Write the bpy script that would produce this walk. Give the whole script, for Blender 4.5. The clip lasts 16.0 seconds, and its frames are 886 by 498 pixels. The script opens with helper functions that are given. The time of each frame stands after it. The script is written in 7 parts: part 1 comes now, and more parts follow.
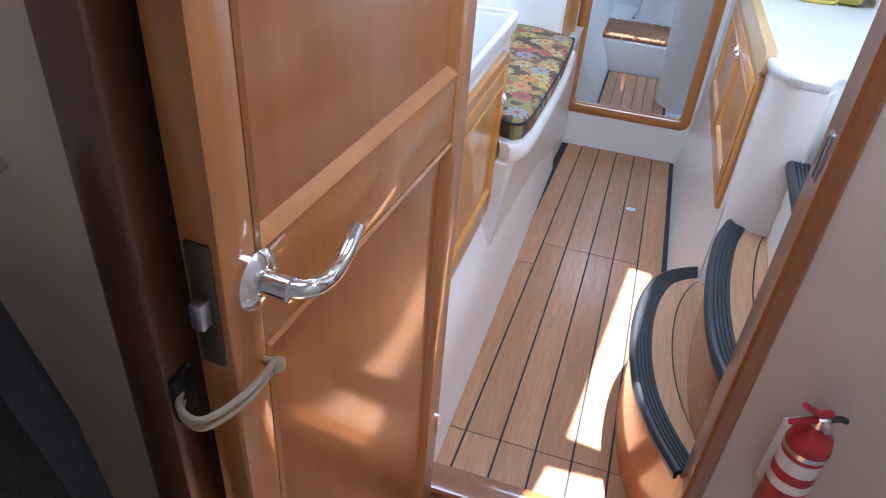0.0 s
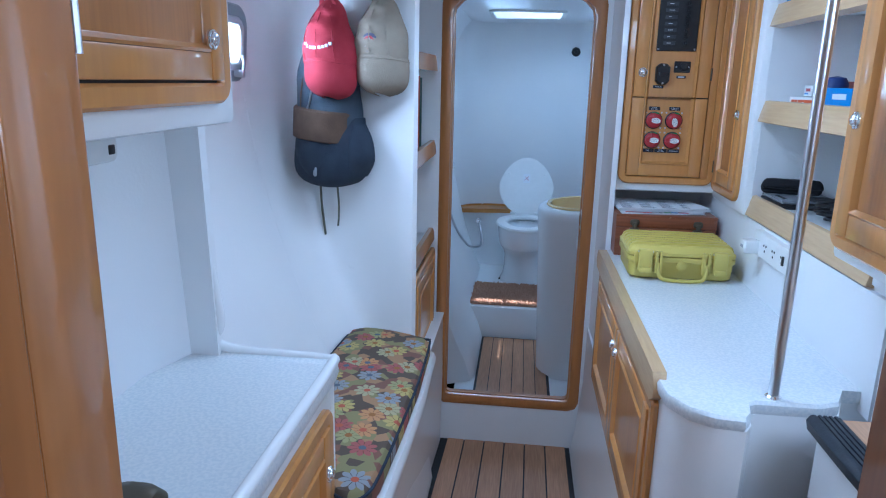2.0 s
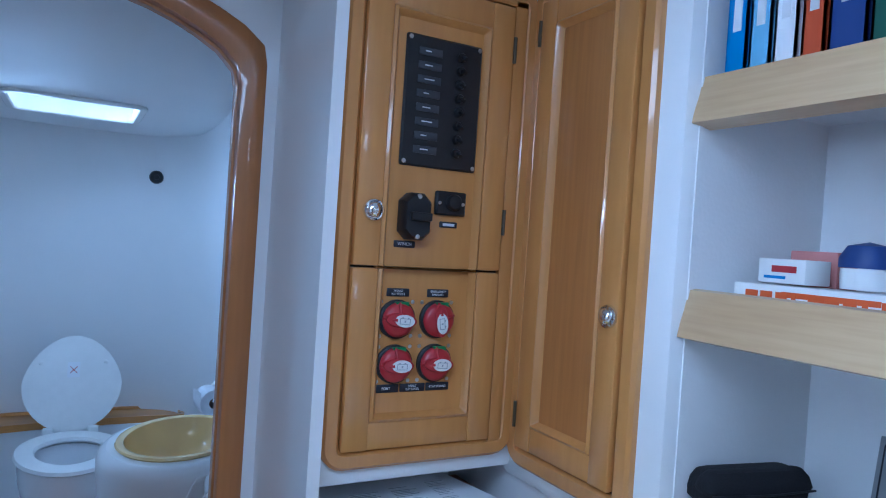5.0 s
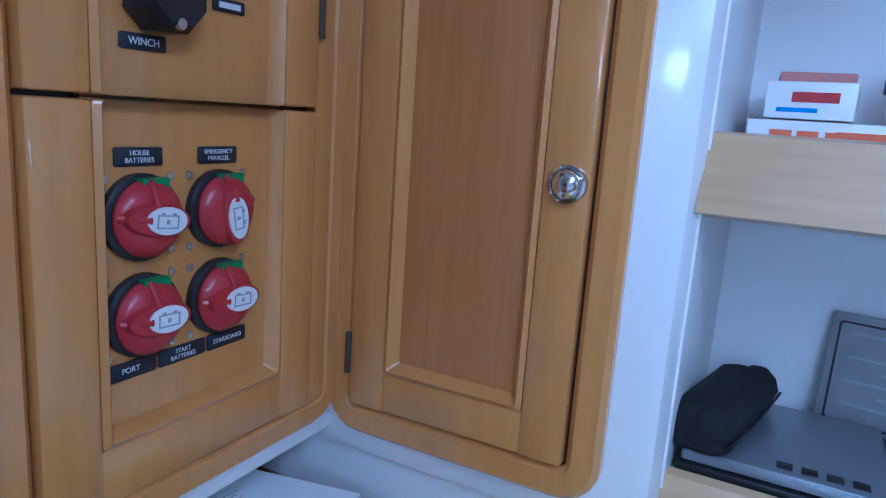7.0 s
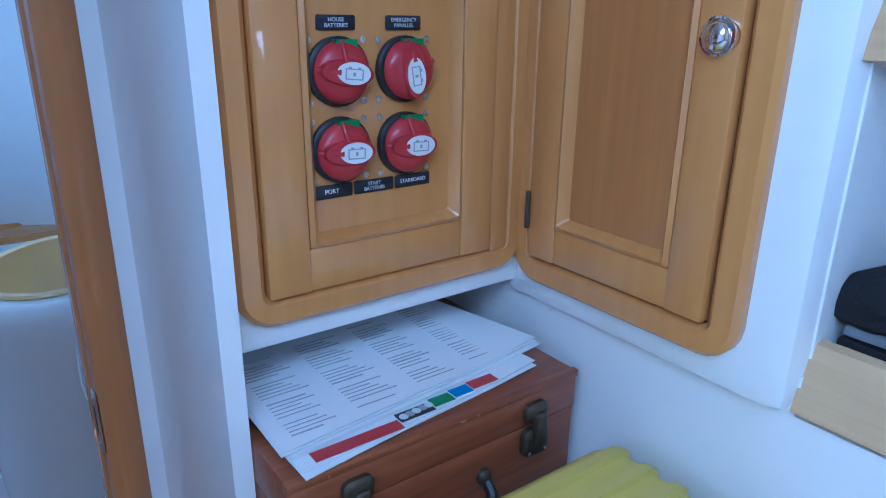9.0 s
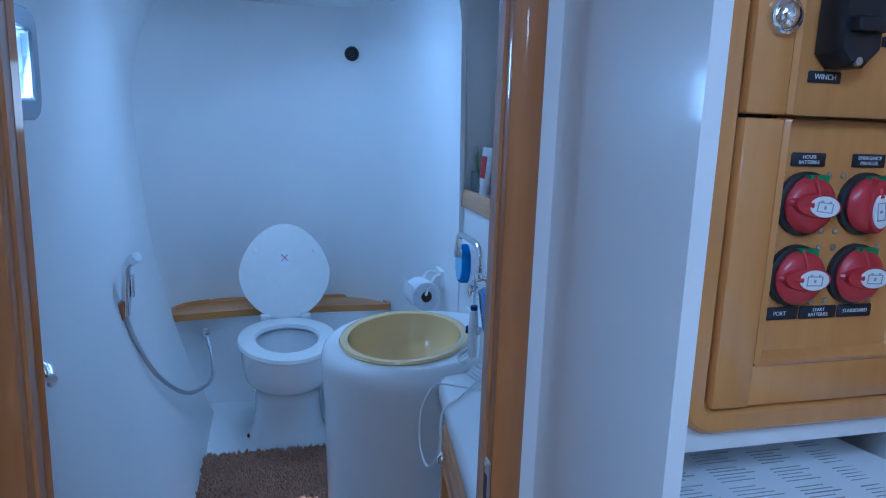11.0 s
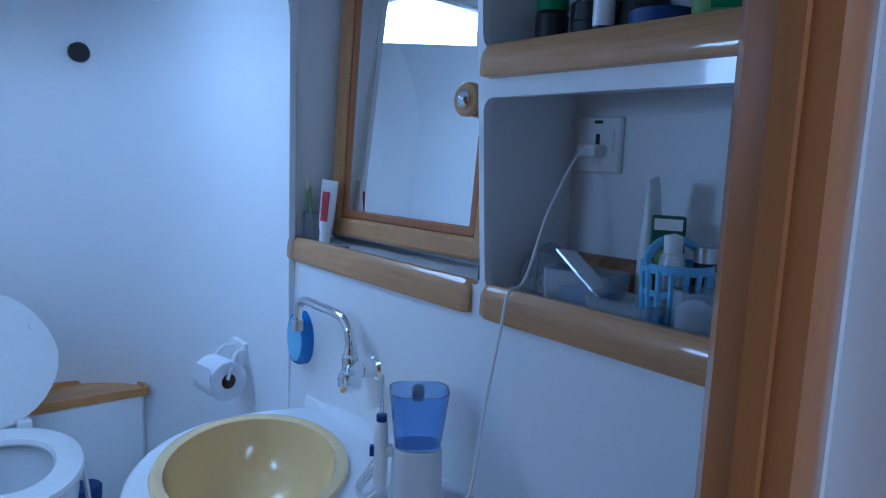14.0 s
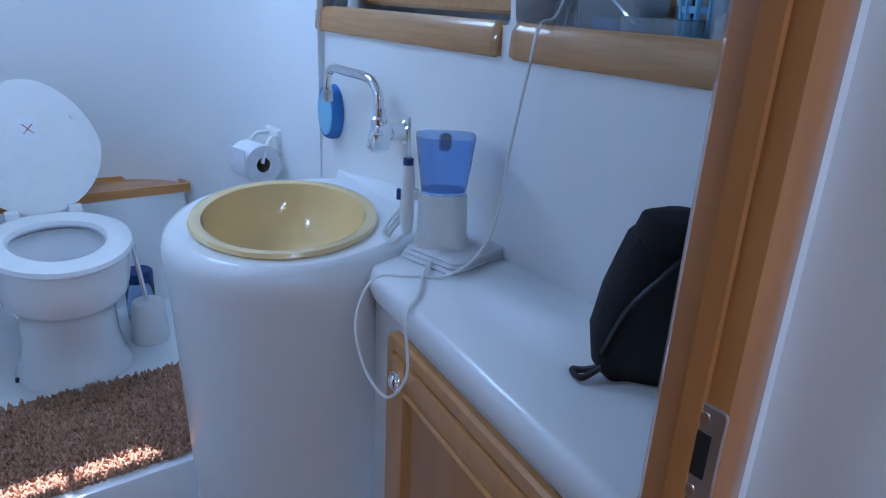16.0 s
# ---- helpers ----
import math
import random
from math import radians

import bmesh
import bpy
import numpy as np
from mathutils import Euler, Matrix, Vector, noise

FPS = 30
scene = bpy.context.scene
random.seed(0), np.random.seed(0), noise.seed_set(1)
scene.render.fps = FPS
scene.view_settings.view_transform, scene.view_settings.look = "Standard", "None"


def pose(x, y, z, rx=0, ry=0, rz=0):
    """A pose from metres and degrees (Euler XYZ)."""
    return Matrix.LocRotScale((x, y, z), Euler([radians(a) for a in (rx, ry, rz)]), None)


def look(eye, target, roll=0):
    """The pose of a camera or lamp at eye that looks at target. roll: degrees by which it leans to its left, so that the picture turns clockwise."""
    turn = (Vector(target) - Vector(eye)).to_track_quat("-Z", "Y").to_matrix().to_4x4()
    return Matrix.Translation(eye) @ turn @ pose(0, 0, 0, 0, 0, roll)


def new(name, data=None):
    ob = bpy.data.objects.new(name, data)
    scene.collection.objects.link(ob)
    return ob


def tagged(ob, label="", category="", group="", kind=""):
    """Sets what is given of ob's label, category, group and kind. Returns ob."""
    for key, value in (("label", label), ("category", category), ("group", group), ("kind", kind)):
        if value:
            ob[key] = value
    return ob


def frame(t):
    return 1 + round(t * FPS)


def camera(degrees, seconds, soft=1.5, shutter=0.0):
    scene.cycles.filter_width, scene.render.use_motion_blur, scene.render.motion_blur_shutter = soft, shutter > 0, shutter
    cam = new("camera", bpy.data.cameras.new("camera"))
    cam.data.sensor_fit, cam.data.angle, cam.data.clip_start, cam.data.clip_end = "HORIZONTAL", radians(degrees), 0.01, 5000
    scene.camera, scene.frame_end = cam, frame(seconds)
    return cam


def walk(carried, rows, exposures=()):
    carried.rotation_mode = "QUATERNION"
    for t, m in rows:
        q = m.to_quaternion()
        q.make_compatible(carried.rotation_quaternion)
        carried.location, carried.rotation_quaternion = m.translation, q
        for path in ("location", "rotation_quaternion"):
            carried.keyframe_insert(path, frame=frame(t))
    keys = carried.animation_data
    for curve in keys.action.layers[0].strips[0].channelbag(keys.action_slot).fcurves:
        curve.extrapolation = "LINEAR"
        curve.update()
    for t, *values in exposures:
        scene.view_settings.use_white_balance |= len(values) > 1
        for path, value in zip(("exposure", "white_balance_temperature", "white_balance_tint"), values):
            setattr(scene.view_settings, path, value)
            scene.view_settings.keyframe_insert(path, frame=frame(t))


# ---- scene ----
cam = camera(66.6, 16.0, soft=1.1)
PATH = [
    (0, (-0.037, -0.197, 1.443), (-0.458, 1.4, 0.315), 4.8),
    (0.5, (-0.031, -0.1, 1.479), (-0.384, 1.63, 0.54), 3.6),
    (1, (-0.028, 0.035, 1.494), (-0.316, 1.861, 0.729), 2.5),
    (1.5, (-0.013, 0.193, 1.515), (-0.265, 2.07, 0.872), 1.8),
    (2, (-0.014, 0.365, 1.512), (-0.232, 2.293, 1.027), 1.3),
    (2.5, (-0.086, 0.63, 1.518), (-0.205, 2.584, 1.109), 1.4),
    (3, (-0.12, 0.916, 1.522), (-0.124, 2.888, 1.187), 1.2),
    (3.5, (-0.092, 1.188, 1.526), (0.018, 3.164, 1.234), 0.8),
    (4, (-0.098, 1.443, 1.524), (0.243, 3.402, 1.307), 1.4),
    (4.5, (-0.09, 1.707, 1.508), (0.632, 3.569, 1.404), 3.1),
    (4.7, (-0.046, 1.773, 1.516), (0.769, 3.599, 1.458), 3.5),
    (6.8, (0.105, 2.339, 1.497), (1.819, 3.318, 1.172), 3.6),
    (7, (0.133, 2.38, 1.475), (1.87, 3.292, 1.086), 3.9),
    (7.5, (0.185, 2.428, 1.443), (1.89, 3.322, 0.9), 3.8),
    (8, (0.178, 2.43, 1.443), (1.805, 3.405, 0.809), 3.3),
    (8.5, (0.164, 2.346, 1.441), (1.594, 3.579, 0.783), 1.7),
    (9, (0.151, 2.233, 1.442), (1.27, 3.756, 0.789), 0.7),
    (9.5, (0.13, 2.145, 1.431), (0.957, 3.856, 0.807), 0.7),
    (10, (0.091, 2.104, 1.416), (0.688, 3.924, 0.841), 2.0),
    (10.2, (0.071, 2.117, 1.413), (0.567, 3.98, 0.881), 2.6),
    (12.3, (-0.172, 2.605, 1.559), (0.486, 4.484, 1.37), 1.4),
    (12.5, (-0.166, 2.66, 1.558), (0.574, 4.511, 1.397), 1.4),
    (13, (-0.179, 2.77, 1.543), (0.797, 4.51, 1.404), 1.9),
    (13.5, (-0.169, 2.834, 1.5), (0.989, 4.456, 1.327), 2.2),
    (14, (-0.157, 2.852, 1.44), (1.102, 4.382, 1.174), 2.4),
    (14.5, (-0.155, 2.841, 1.386), (1.131, 4.324, 1.005), 2.6),
    (15, (-0.156, 2.828, 1.346), (1.097, 4.302, 0.839), 2.3),
    (15.5, (-0.178, 2.811, 1.319), (1.032, 4.275, 0.691), 3.1),
    (16, (-0.157, 2.812, 1.283), (0.964, 4.312, 0.581), 2.9),
]
walk(cam, [(t, look(e, g, r)) for t, e, g, r in PATH],
     exposures=((0, 2.40, 6000, 16), (0.5, 1.97, 5850, 15), (1, 1.86, 5700, 14), (1.5, 1.72, 5300, 13), (2, 1.58, 5150, 12), (2.5, 1.25, 5000, 12), (3.5, 1.12, 5000, 13), (4.5, 1.28, 4950, 13), (7, 1.30, 4550, 17), (7.6, 1.32, 4430, 17), (8.5, 1.47, 4470, 13), (9, 1.62, 4450, 12), (9.5, 1.57, 4470, 12), (10, 1.47, 4480, 11), (12.5, 1.13, 4470, 13), (14, 1.38, 4700, 16), (15, 1.57, 4850, 18), (16, 1.72, 5230, 19)))

# ---- daylight ----
SUN = Vector((-0.03, -0.262, -1.0)).normalized()
world = bpy.data.worlds.new("sky")
scene.world = world
world.use_nodes = True
wt = world.node_tree
sky = wt.nodes.new("ShaderNodeTexSky")
sky.sky_type, sky.sun_disc = "NISHITA", False
sky.sun_elevation = math.asin(-SUN.z)
sky.sun_rotation = math.atan2(-SUN.x, -SUN.y)
wt.links.new(sky.outputs[0], wt.nodes["Background"].inputs[0])
wt.nodes["Background"].inputs[1].default_value = 0.08


def lamp(name, kind, m, energy, color=(1, 1, 1), **kw):
    d = bpy.data.lights.new(name, kind)
    d.energy, d.color = energy, color
    for k, v in kw.items():
        if k == "sx": d.shape, d.size = "RECTANGLE", v
        if k == "sy": d.size_y = v
        if k == "angle": d.angle = v
    ob = new(name, d)
    ob.matrix_world = m
    return ob


lamp("sun", "SUN", look((0, 0, 6), Vector((0, 0, 6)) + SUN), 5.0, (1, 0.95, 0.87), angle=radians(0.5))
# skylight in the head hatch and portlights; saloon, corridor and aft fills are added
lamp("saloon_window_light", "AREA", look((0.80, 0.875, 1.70), (0.50, 2.1, 0.95)), 3.4, (0.70, 0.85, 1.0), sx=0.66, sy=0.36)
# added fill under an unseen ceiling opening, tilted to favour the starboard side
lamp("corridor_hatch_light", "AREA", look((-0.06, 1.95, 1.94), (1.05, 1.90, 0)), 3.5, (0.66, 0.83, 1.0), sx=0.36, sy=0.8)
# added fill for the aft cabin, under an unseen opening
lamp("aft_hatch_light", "AREA", look((0.10, 0.42, 1.99), (0.10, 0.42, 0)), 1.1, (0.80, 0.90, 1.0), sx=0.4, sy=0.4)
lamp("head_hatch_light", "AREA", look((-0.015, 4.60, 1.93), (0.75, 3.95, 0)), 2.05, (0.53, 0.76, 1.0), sx=0.385, sy=0.4)
lamp("portlight_light", "AREA", look((-0.93, 2.185, 1.6), (0, 2.15, 1.35)), 1.3, (0.70, 0.86, 1.0), sx=0.26, sy=0.13)
lamp("head_portlight_light", "AREA", look((-0.545, 3.775, 1.545), (0.60, 3.52, 1.25)), 0.66, (0.53, 0.76, 1.0), sx=0.17, sy=0.13)


# ---- materials ----
def material(name, color, rough=0.5, metal=0.0, coat=0.0, color2=None, scale=(8, 8, 8), amount=0.5, bump=0.0, bscale=60, fine=0.0, detail=4, spec=0.5, trans=0.0, random_tone=0.0, coat_rough=0.05, alpha=1.0, ior=1.45):
    m = bpy.data.materials.new(name)
    m.use_nodes = True
    nt = m.node_tree
    b = nt.nodes["Principled BSDF"]
    b.inputs["Roughness"].default_value = rough
    b.inputs["Metallic"].default_value = metal
    b.inputs["Coat Weight"].default_value = coat
    b.inputs["Coat Roughness"].default_value = coat_rough
    b.inputs["Specular IOR Level"].default_value = spec
    b.inputs["Transmission Weight"].default_value = trans
    b.inputs["Alpha"].default_value = alpha
    b.inputs["IOR"].default_value = ior
    b.inputs["Base Color"].default_value = (*color, 1)
    tc = nt.nodes.new("ShaderNodeTexCoord")
    if color2:
        mp = nt.nodes.new("ShaderNodeMapping")
        mp.inputs["Scale"].default_value = scale
        nt.links.new(tc.outputs["Object"], mp.inputs[0])
        n1 = nt.nodes.new("ShaderNodeTexNoise")
        n1.inputs["Scale"].default_value, n1.inputs["Detail"].default_value = 1.0, detail
        nt.links.new(mp.outputs[0], n1.inputs["Vector"])
        ramp = nt.nodes.new("ShaderNodeValToRGB")
        ramp.color_ramp.elements[0].position, ramp.color_ramp.elements[1].position = 0.5 - amount / 2, 0.5 + amount / 2
        ramp.color_ramp.elements[0].color, ramp.color_ramp.elements[1].color = (*color, 1), (*color2, 1)
        nt.links.new(n1.outputs[0], ramp.inputs[0])
        out = ramp.outputs[0]
        if fine:
            mp2 = nt.nodes.new("ShaderNodeMapping")
            mp2.inputs["Scale"].default_value = tuple(v * 7 for v in scale)
            nt.links.new(tc.outputs["Object"], mp2.inputs[0])
            n2 = nt.nodes.new("ShaderNodeTexNoise")
            n2.inputs["Scale"].default_value, n2.inputs["Detail"].default_value = 1.0, 2
            nt.links.new(mp2.outputs[0], n2.inputs["Vector"])
            mx = nt.nodes.new("ShaderNodeMix")
            mx.data_type, mx.blend_type = "RGBA", "OVERLAY"
            mx.inputs[0].default_value = fine
            nt.links.new(out, mx.inputs[6])
            nt.links.new(n2.outputs[0], mx.inputs[7])
            out = mx.outputs[2]
        if random_tone:
            oi = nt.nodes.new("ShaderNodeObjectInfo")
            hs = nt.nodes.new("ShaderNodeHueSaturation")
            ma = nt.nodes.new("ShaderNodeMath")
            ma.operation = "MULTIPLY_ADD"
            ma.inputs[1].default_value, ma.inputs[2].default_value = random_tone, 1 - random_tone / 2
            nt.links.new(oi.outputs["Random"], ma.inputs[0])
            nt.links.new(ma.outputs[0], hs.inputs["Value"])
            nt.links.new(out, hs.inputs["Color"])
            out = hs.outputs[0]
        nt.links.new(out, b.inputs["Base Color"])
    if bump:
        n3 = nt.nodes.new("ShaderNodeTexNoise")
        n3.inputs["Scale"].default_value, n3.inputs["Detail"].default_value = bscale, 3
        nt.links.new(tc.outputs["Object"], n3.inputs["Vector"])
        bp = nt.nodes.new("ShaderNodeBump")
        bp.inputs["Strength"].default_value, bp.inputs["Distance"].default_value = bump, 0.004
        nt.links.new(n3.outputs[0], bp.inputs["Height"])
        nt.links.new(bp.outputs[0], b.inputs["Normal"])
    return m


GEL = material("gelcoat", (0.81, 0.82, 0.82), 0.30, coat=0.45, color2=(0.86, 0.86, 0.85), scale=(2.5, 2.5, 2.5), amount=0.6, bump=0.06, bscale=14, coat_rough=0.08)
LINER = material("textured_liner", (0.79, 0.80, 0.81), 0.42, coat=0.12, coat_rough=0.2, color2=(0.84, 0.84, 0.83), scale=(3, 3, 3), amount=0.6, bump=0.1, bscale=160)
BEIGE = material("beige_panel_paint", (0.60, 0.50, 0.41), 0.5, color2=(0.67, 0.57, 0.48), scale=(3, 3, 3), amount=0.6, bump=0.08, bscale=120)
SPECK = material("speckled_laminate", (0.66, 0.70, 0.72), 0.3, coat=0.2, color2=(0.76, 0.78, 0.78), scale=(160, 160, 160), amount=0.25, detail=1)
WOODL = material("light_varnished_wood", (0.545, 0.240, 0.060), 0.35, coat=0.8, color2=(0.62, 0.290, 0.080), scale=(13, 13, 1.3), amount=0.55, fine=0.14, bump=0.03, bscale=9, coat_rough=0.06)
WOODLY = material("light_varnished_wood_along", (0.52, 0.215, 0.045), 0.35, coat=0.8, color2=(0.64, 0.295, 0.072), scale=(1.6, 22, 22), amount=0.5, fine=0.25, coat_rough=0.06)
WOODP = material("reddish_panel_wood", (0.345, 0.122, 0.032), 0.36, coat=0.8, color2=(0.415, 0.155, 0.042), scale=(9, 9, 1.1), amount=0.6, fine=0.14, bump=0.04, bscale=7, coat_rough=0.1)
WOODQ = material("cabinet_panel_wood", (0.435, 0.170, 0.042), 0.38, coat=0.75, color2=(0.50, 0.215, 0.058), scale=(18, 18, 0.9), amount=0.5, fine=0.2, bump=0.03, bscale=9, coat_rough=0.08)
WOODD = material("dark_trim_wood", (0.25, 0.085, 0.028), 0.35, coat=0.8, color2=(0.33, 0.125, 0.04), scale=(25, 25, 1.5), amount=0.5, fine=0.2, coat_rough=0.08)
WOODM = material("cherry_door_wood", (0.42, 0.160, 0.042), 0.34, coat=0.9, color2=(0.49, 0.20, 0.055), scale=(14, 14, 1.2), amount=0.55, fine=0.15, bump=0.03, bscale=8, coat_rough=0.05)
PALE = material("pale_beech_wood", (0.56, 0.37, 0.19), 0.4, coat=0.5, color2=(0.66, 0.46, 0.26), scale=(22, 1.5, 22), amount=0.5, fine=0.2, coat_rough=0.1)
TEAK = material("teak_plank", (0.36, 0.17, 0.08), 0.5, coat=0.25, color2=(0.46, 0.24, 0.122), scale=(26, 1.5, 26), amount=0.6, fine=0.35, random_tone=0.22, coat_rough=0.2)
TREAD = material("tread_plank", (0.43, 0.235, 0.125), 0.5, coat=0.2, color2=(0.53, 0.315, 0.185), scale=(26, 1.5, 26), amount=0.6, fine=0.3, random_tone=0.15, coat_rough=0.2)
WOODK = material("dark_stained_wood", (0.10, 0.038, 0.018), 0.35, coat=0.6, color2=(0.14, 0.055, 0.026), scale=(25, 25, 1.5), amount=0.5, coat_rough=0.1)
CAULK = material("black_caulk", (0.012, 0.012, 0.014), 0.6)
RUBBER = material("ribbed_black_rubber", (0.018, 0.022, 0.03), 0.42, color2=(0.03, 0.036, 0.046), scale=(40, 40, 40), bump=0.1, bscale=200)
CHROME = material("chrome", (0.82, 0.83, 0.85), 0.08, metal=1.0)
STEEL = material("brushed_steel", (0.62, 0.63, 0.65), 0.28, metal=1.0)
BRASS = material("dull_brass", (0.12, 0.10, 0.07), 0.45, metal=0.8)
BLACK = material("black_plastic", (0.014, 0.014, 0.016), 0.4, color2=(0.02, 0.02, 0.022), scale=(60, 60, 60))
CREAM = material("yellowed_rubber", (0.42, 0.34, 0.24), 0.5, color2=(0.5, 0.42, 0.31), scale=(40, 40, 40))
RED = material("red_plastic", (0.40, 0.022, 0.03), 0.38, coat=0.2, color2=(0.48, 0.03, 0.04), scale=(50, 50, 50))
GREEN = material("green_plastic", (0.02, 0.22, 0.07), 0.4)
WHITEP = material("white_plastic", (0.78, 0.78, 0.76), 0.3, coat=0.2, color2=(0.82, 0.82, 0.8), scale=(30, 30, 30))
CERAMIC = material("white_porcelain", (0.80, 0.80, 0.80), 0.08, coat=0.6, color2=(0.84, 0.84, 0.83), scale=(5, 5, 5))
YELLOW = material("yellow_case_plastic", (0.60, 0.48, 0.10), 0.42, color2=(0.66, 0.53, 0.13), scale=(8, 8, 8), bump=0.08, bscale=260)
BASINM = material("cream_basin", (0.84, 0.60, 0.27), 0.16, coat=0.5, color2=(0.87, 0.65, 0.31), scale=(4, 4, 4))
TRUNK = material("mahogany_box_wood", (0.21, 0.058, 0.022), 0.42, coat=0.35, color2=(0.29, 0.09, 0.035), scale=(1.5, 24, 24), amount=0.6, fine=0.4, coat_rough=0.2)
PAPER = material("paper", (0.78, 0.80, 0.83), 0.7, color2=(0.84, 0.85, 0.86), scale=(6, 6, 6))
INK = material("grey_print", (0.36, 0.38, 0.41), 0.8)
DKLAB = material("black_engraved_label", (0.018, 0.02, 0.03), 0.35)
WHITEINK = material("white_lettering", (0.7, 0.72, 0.75), 0.5)
BLUEP = material("blue_plastic", (0.03, 0.17, 0.52), 0.25, coat=0.3, color2=(0.04, 0.2, 0.58), scale=(20, 20, 20))
LBLUE = material("pale_blue_plastic", (0.20, 0.48, 0.72), 0.35, color2=(0.24, 0.52, 0.75), scale=(20, 20, 20))
CLEARB = material("clear_blue_tank", (0.5, 0.68, 1.0), 0.06, trans=0.92, coat=0.2)
CLEAR = material("clear_plastic", (0.78, 0.84, 0.88), 0.12, trans=0.8)
GLASS = material("window_glass", (0.95, 0.98, 1.0), 0.02, trans=1.0, ior=1.1)
MIRROR = material("mirror_silver", (0.90, 0.92, 0.92), 0.01, metal=1.0)
REDCLOTH = material("faded_red_cotton", (0.36, 0.02, 0.035), 0.85, color2=(0.45, 0.04, 0.06), scale=(14, 14, 14), bump=0.4, bscale=240)
TANCLOTH = material("khaki_cotton", (0.24, 0.19, 0.14), 0.9, color2=(0.30, 0.25, 0.19), scale=(14, 14, 14), bump=0.4, bscale=240)
NAVYCLOTH = material("navy_canvas", (0.018, 0.026, 0.042), 0.9, color2=(0.035, 0.048, 0.07), scale=(18, 18, 18), bump=0.5, bscale=260)
GREYCLOTH = material("slate_canvas", (0.04, 0.055, 0.075), 0.9, color2=(0.065, 0.085, 0.11), scale=(18, 18, 18), bump=0.5, bscale=260)
BROWNCLOTH = material("brown_suede", (0.080, 0.045, 0.028), 0.95, color2=(0.125, 0.075, 0.048), scale=(18, 18, 18), bump=0.4, bscale=200)
BLACKCLOTH = material("black_nylon", (0.006, 0.006, 0.008), 0.85, color2=(0.012, 0.012, 0.015), scale=(20, 20, 20), bump=0.4, bscale=240)
STRAP = material("olive_webbing", (0.11, 0.11, 0.08), 0.9, color2=(0.15, 0.145, 0.11), scale=(40, 40, 40))
MAT = material("brown_chenille", (0.42, 0.22, 0.13), 0.95, color2=(0.56, 0.33, 0.215), scale=(60, 60, 60), random_tone=0.2)
TOWEL = material("white_towel", (0.72, 0.73, 0.76), 0.95, color2=(0.8, 0.8, 0.82), scale=(60, 60, 60), bump=0.5, bscale=300)
ALU = material("grey_anodised", (0.33, 0.36, 0.40), 0.4, metal=0.7)
ORANGE = material("orange_plastic", (0.62, 0.10, 0.02), 0.4)
BINDG = material("green_binding", (0.01, 0.075, 0.05), 0.6)
BINDO = material("orange_binding", (0.52, 0.075, 0.02), 0.6)
BINDB = material("blue_binding", (0.02, 0.22, 0.55), 0.5)
BINDN = material("navy_binding", (0.02, 0.05, 0.19), 0.5)
LGREEN = material("pale_green_plastic", (0.24, 0.42, 0.14), 0.35, color2=(0.28, 0.46, 0.17), scale=(20, 20, 20))


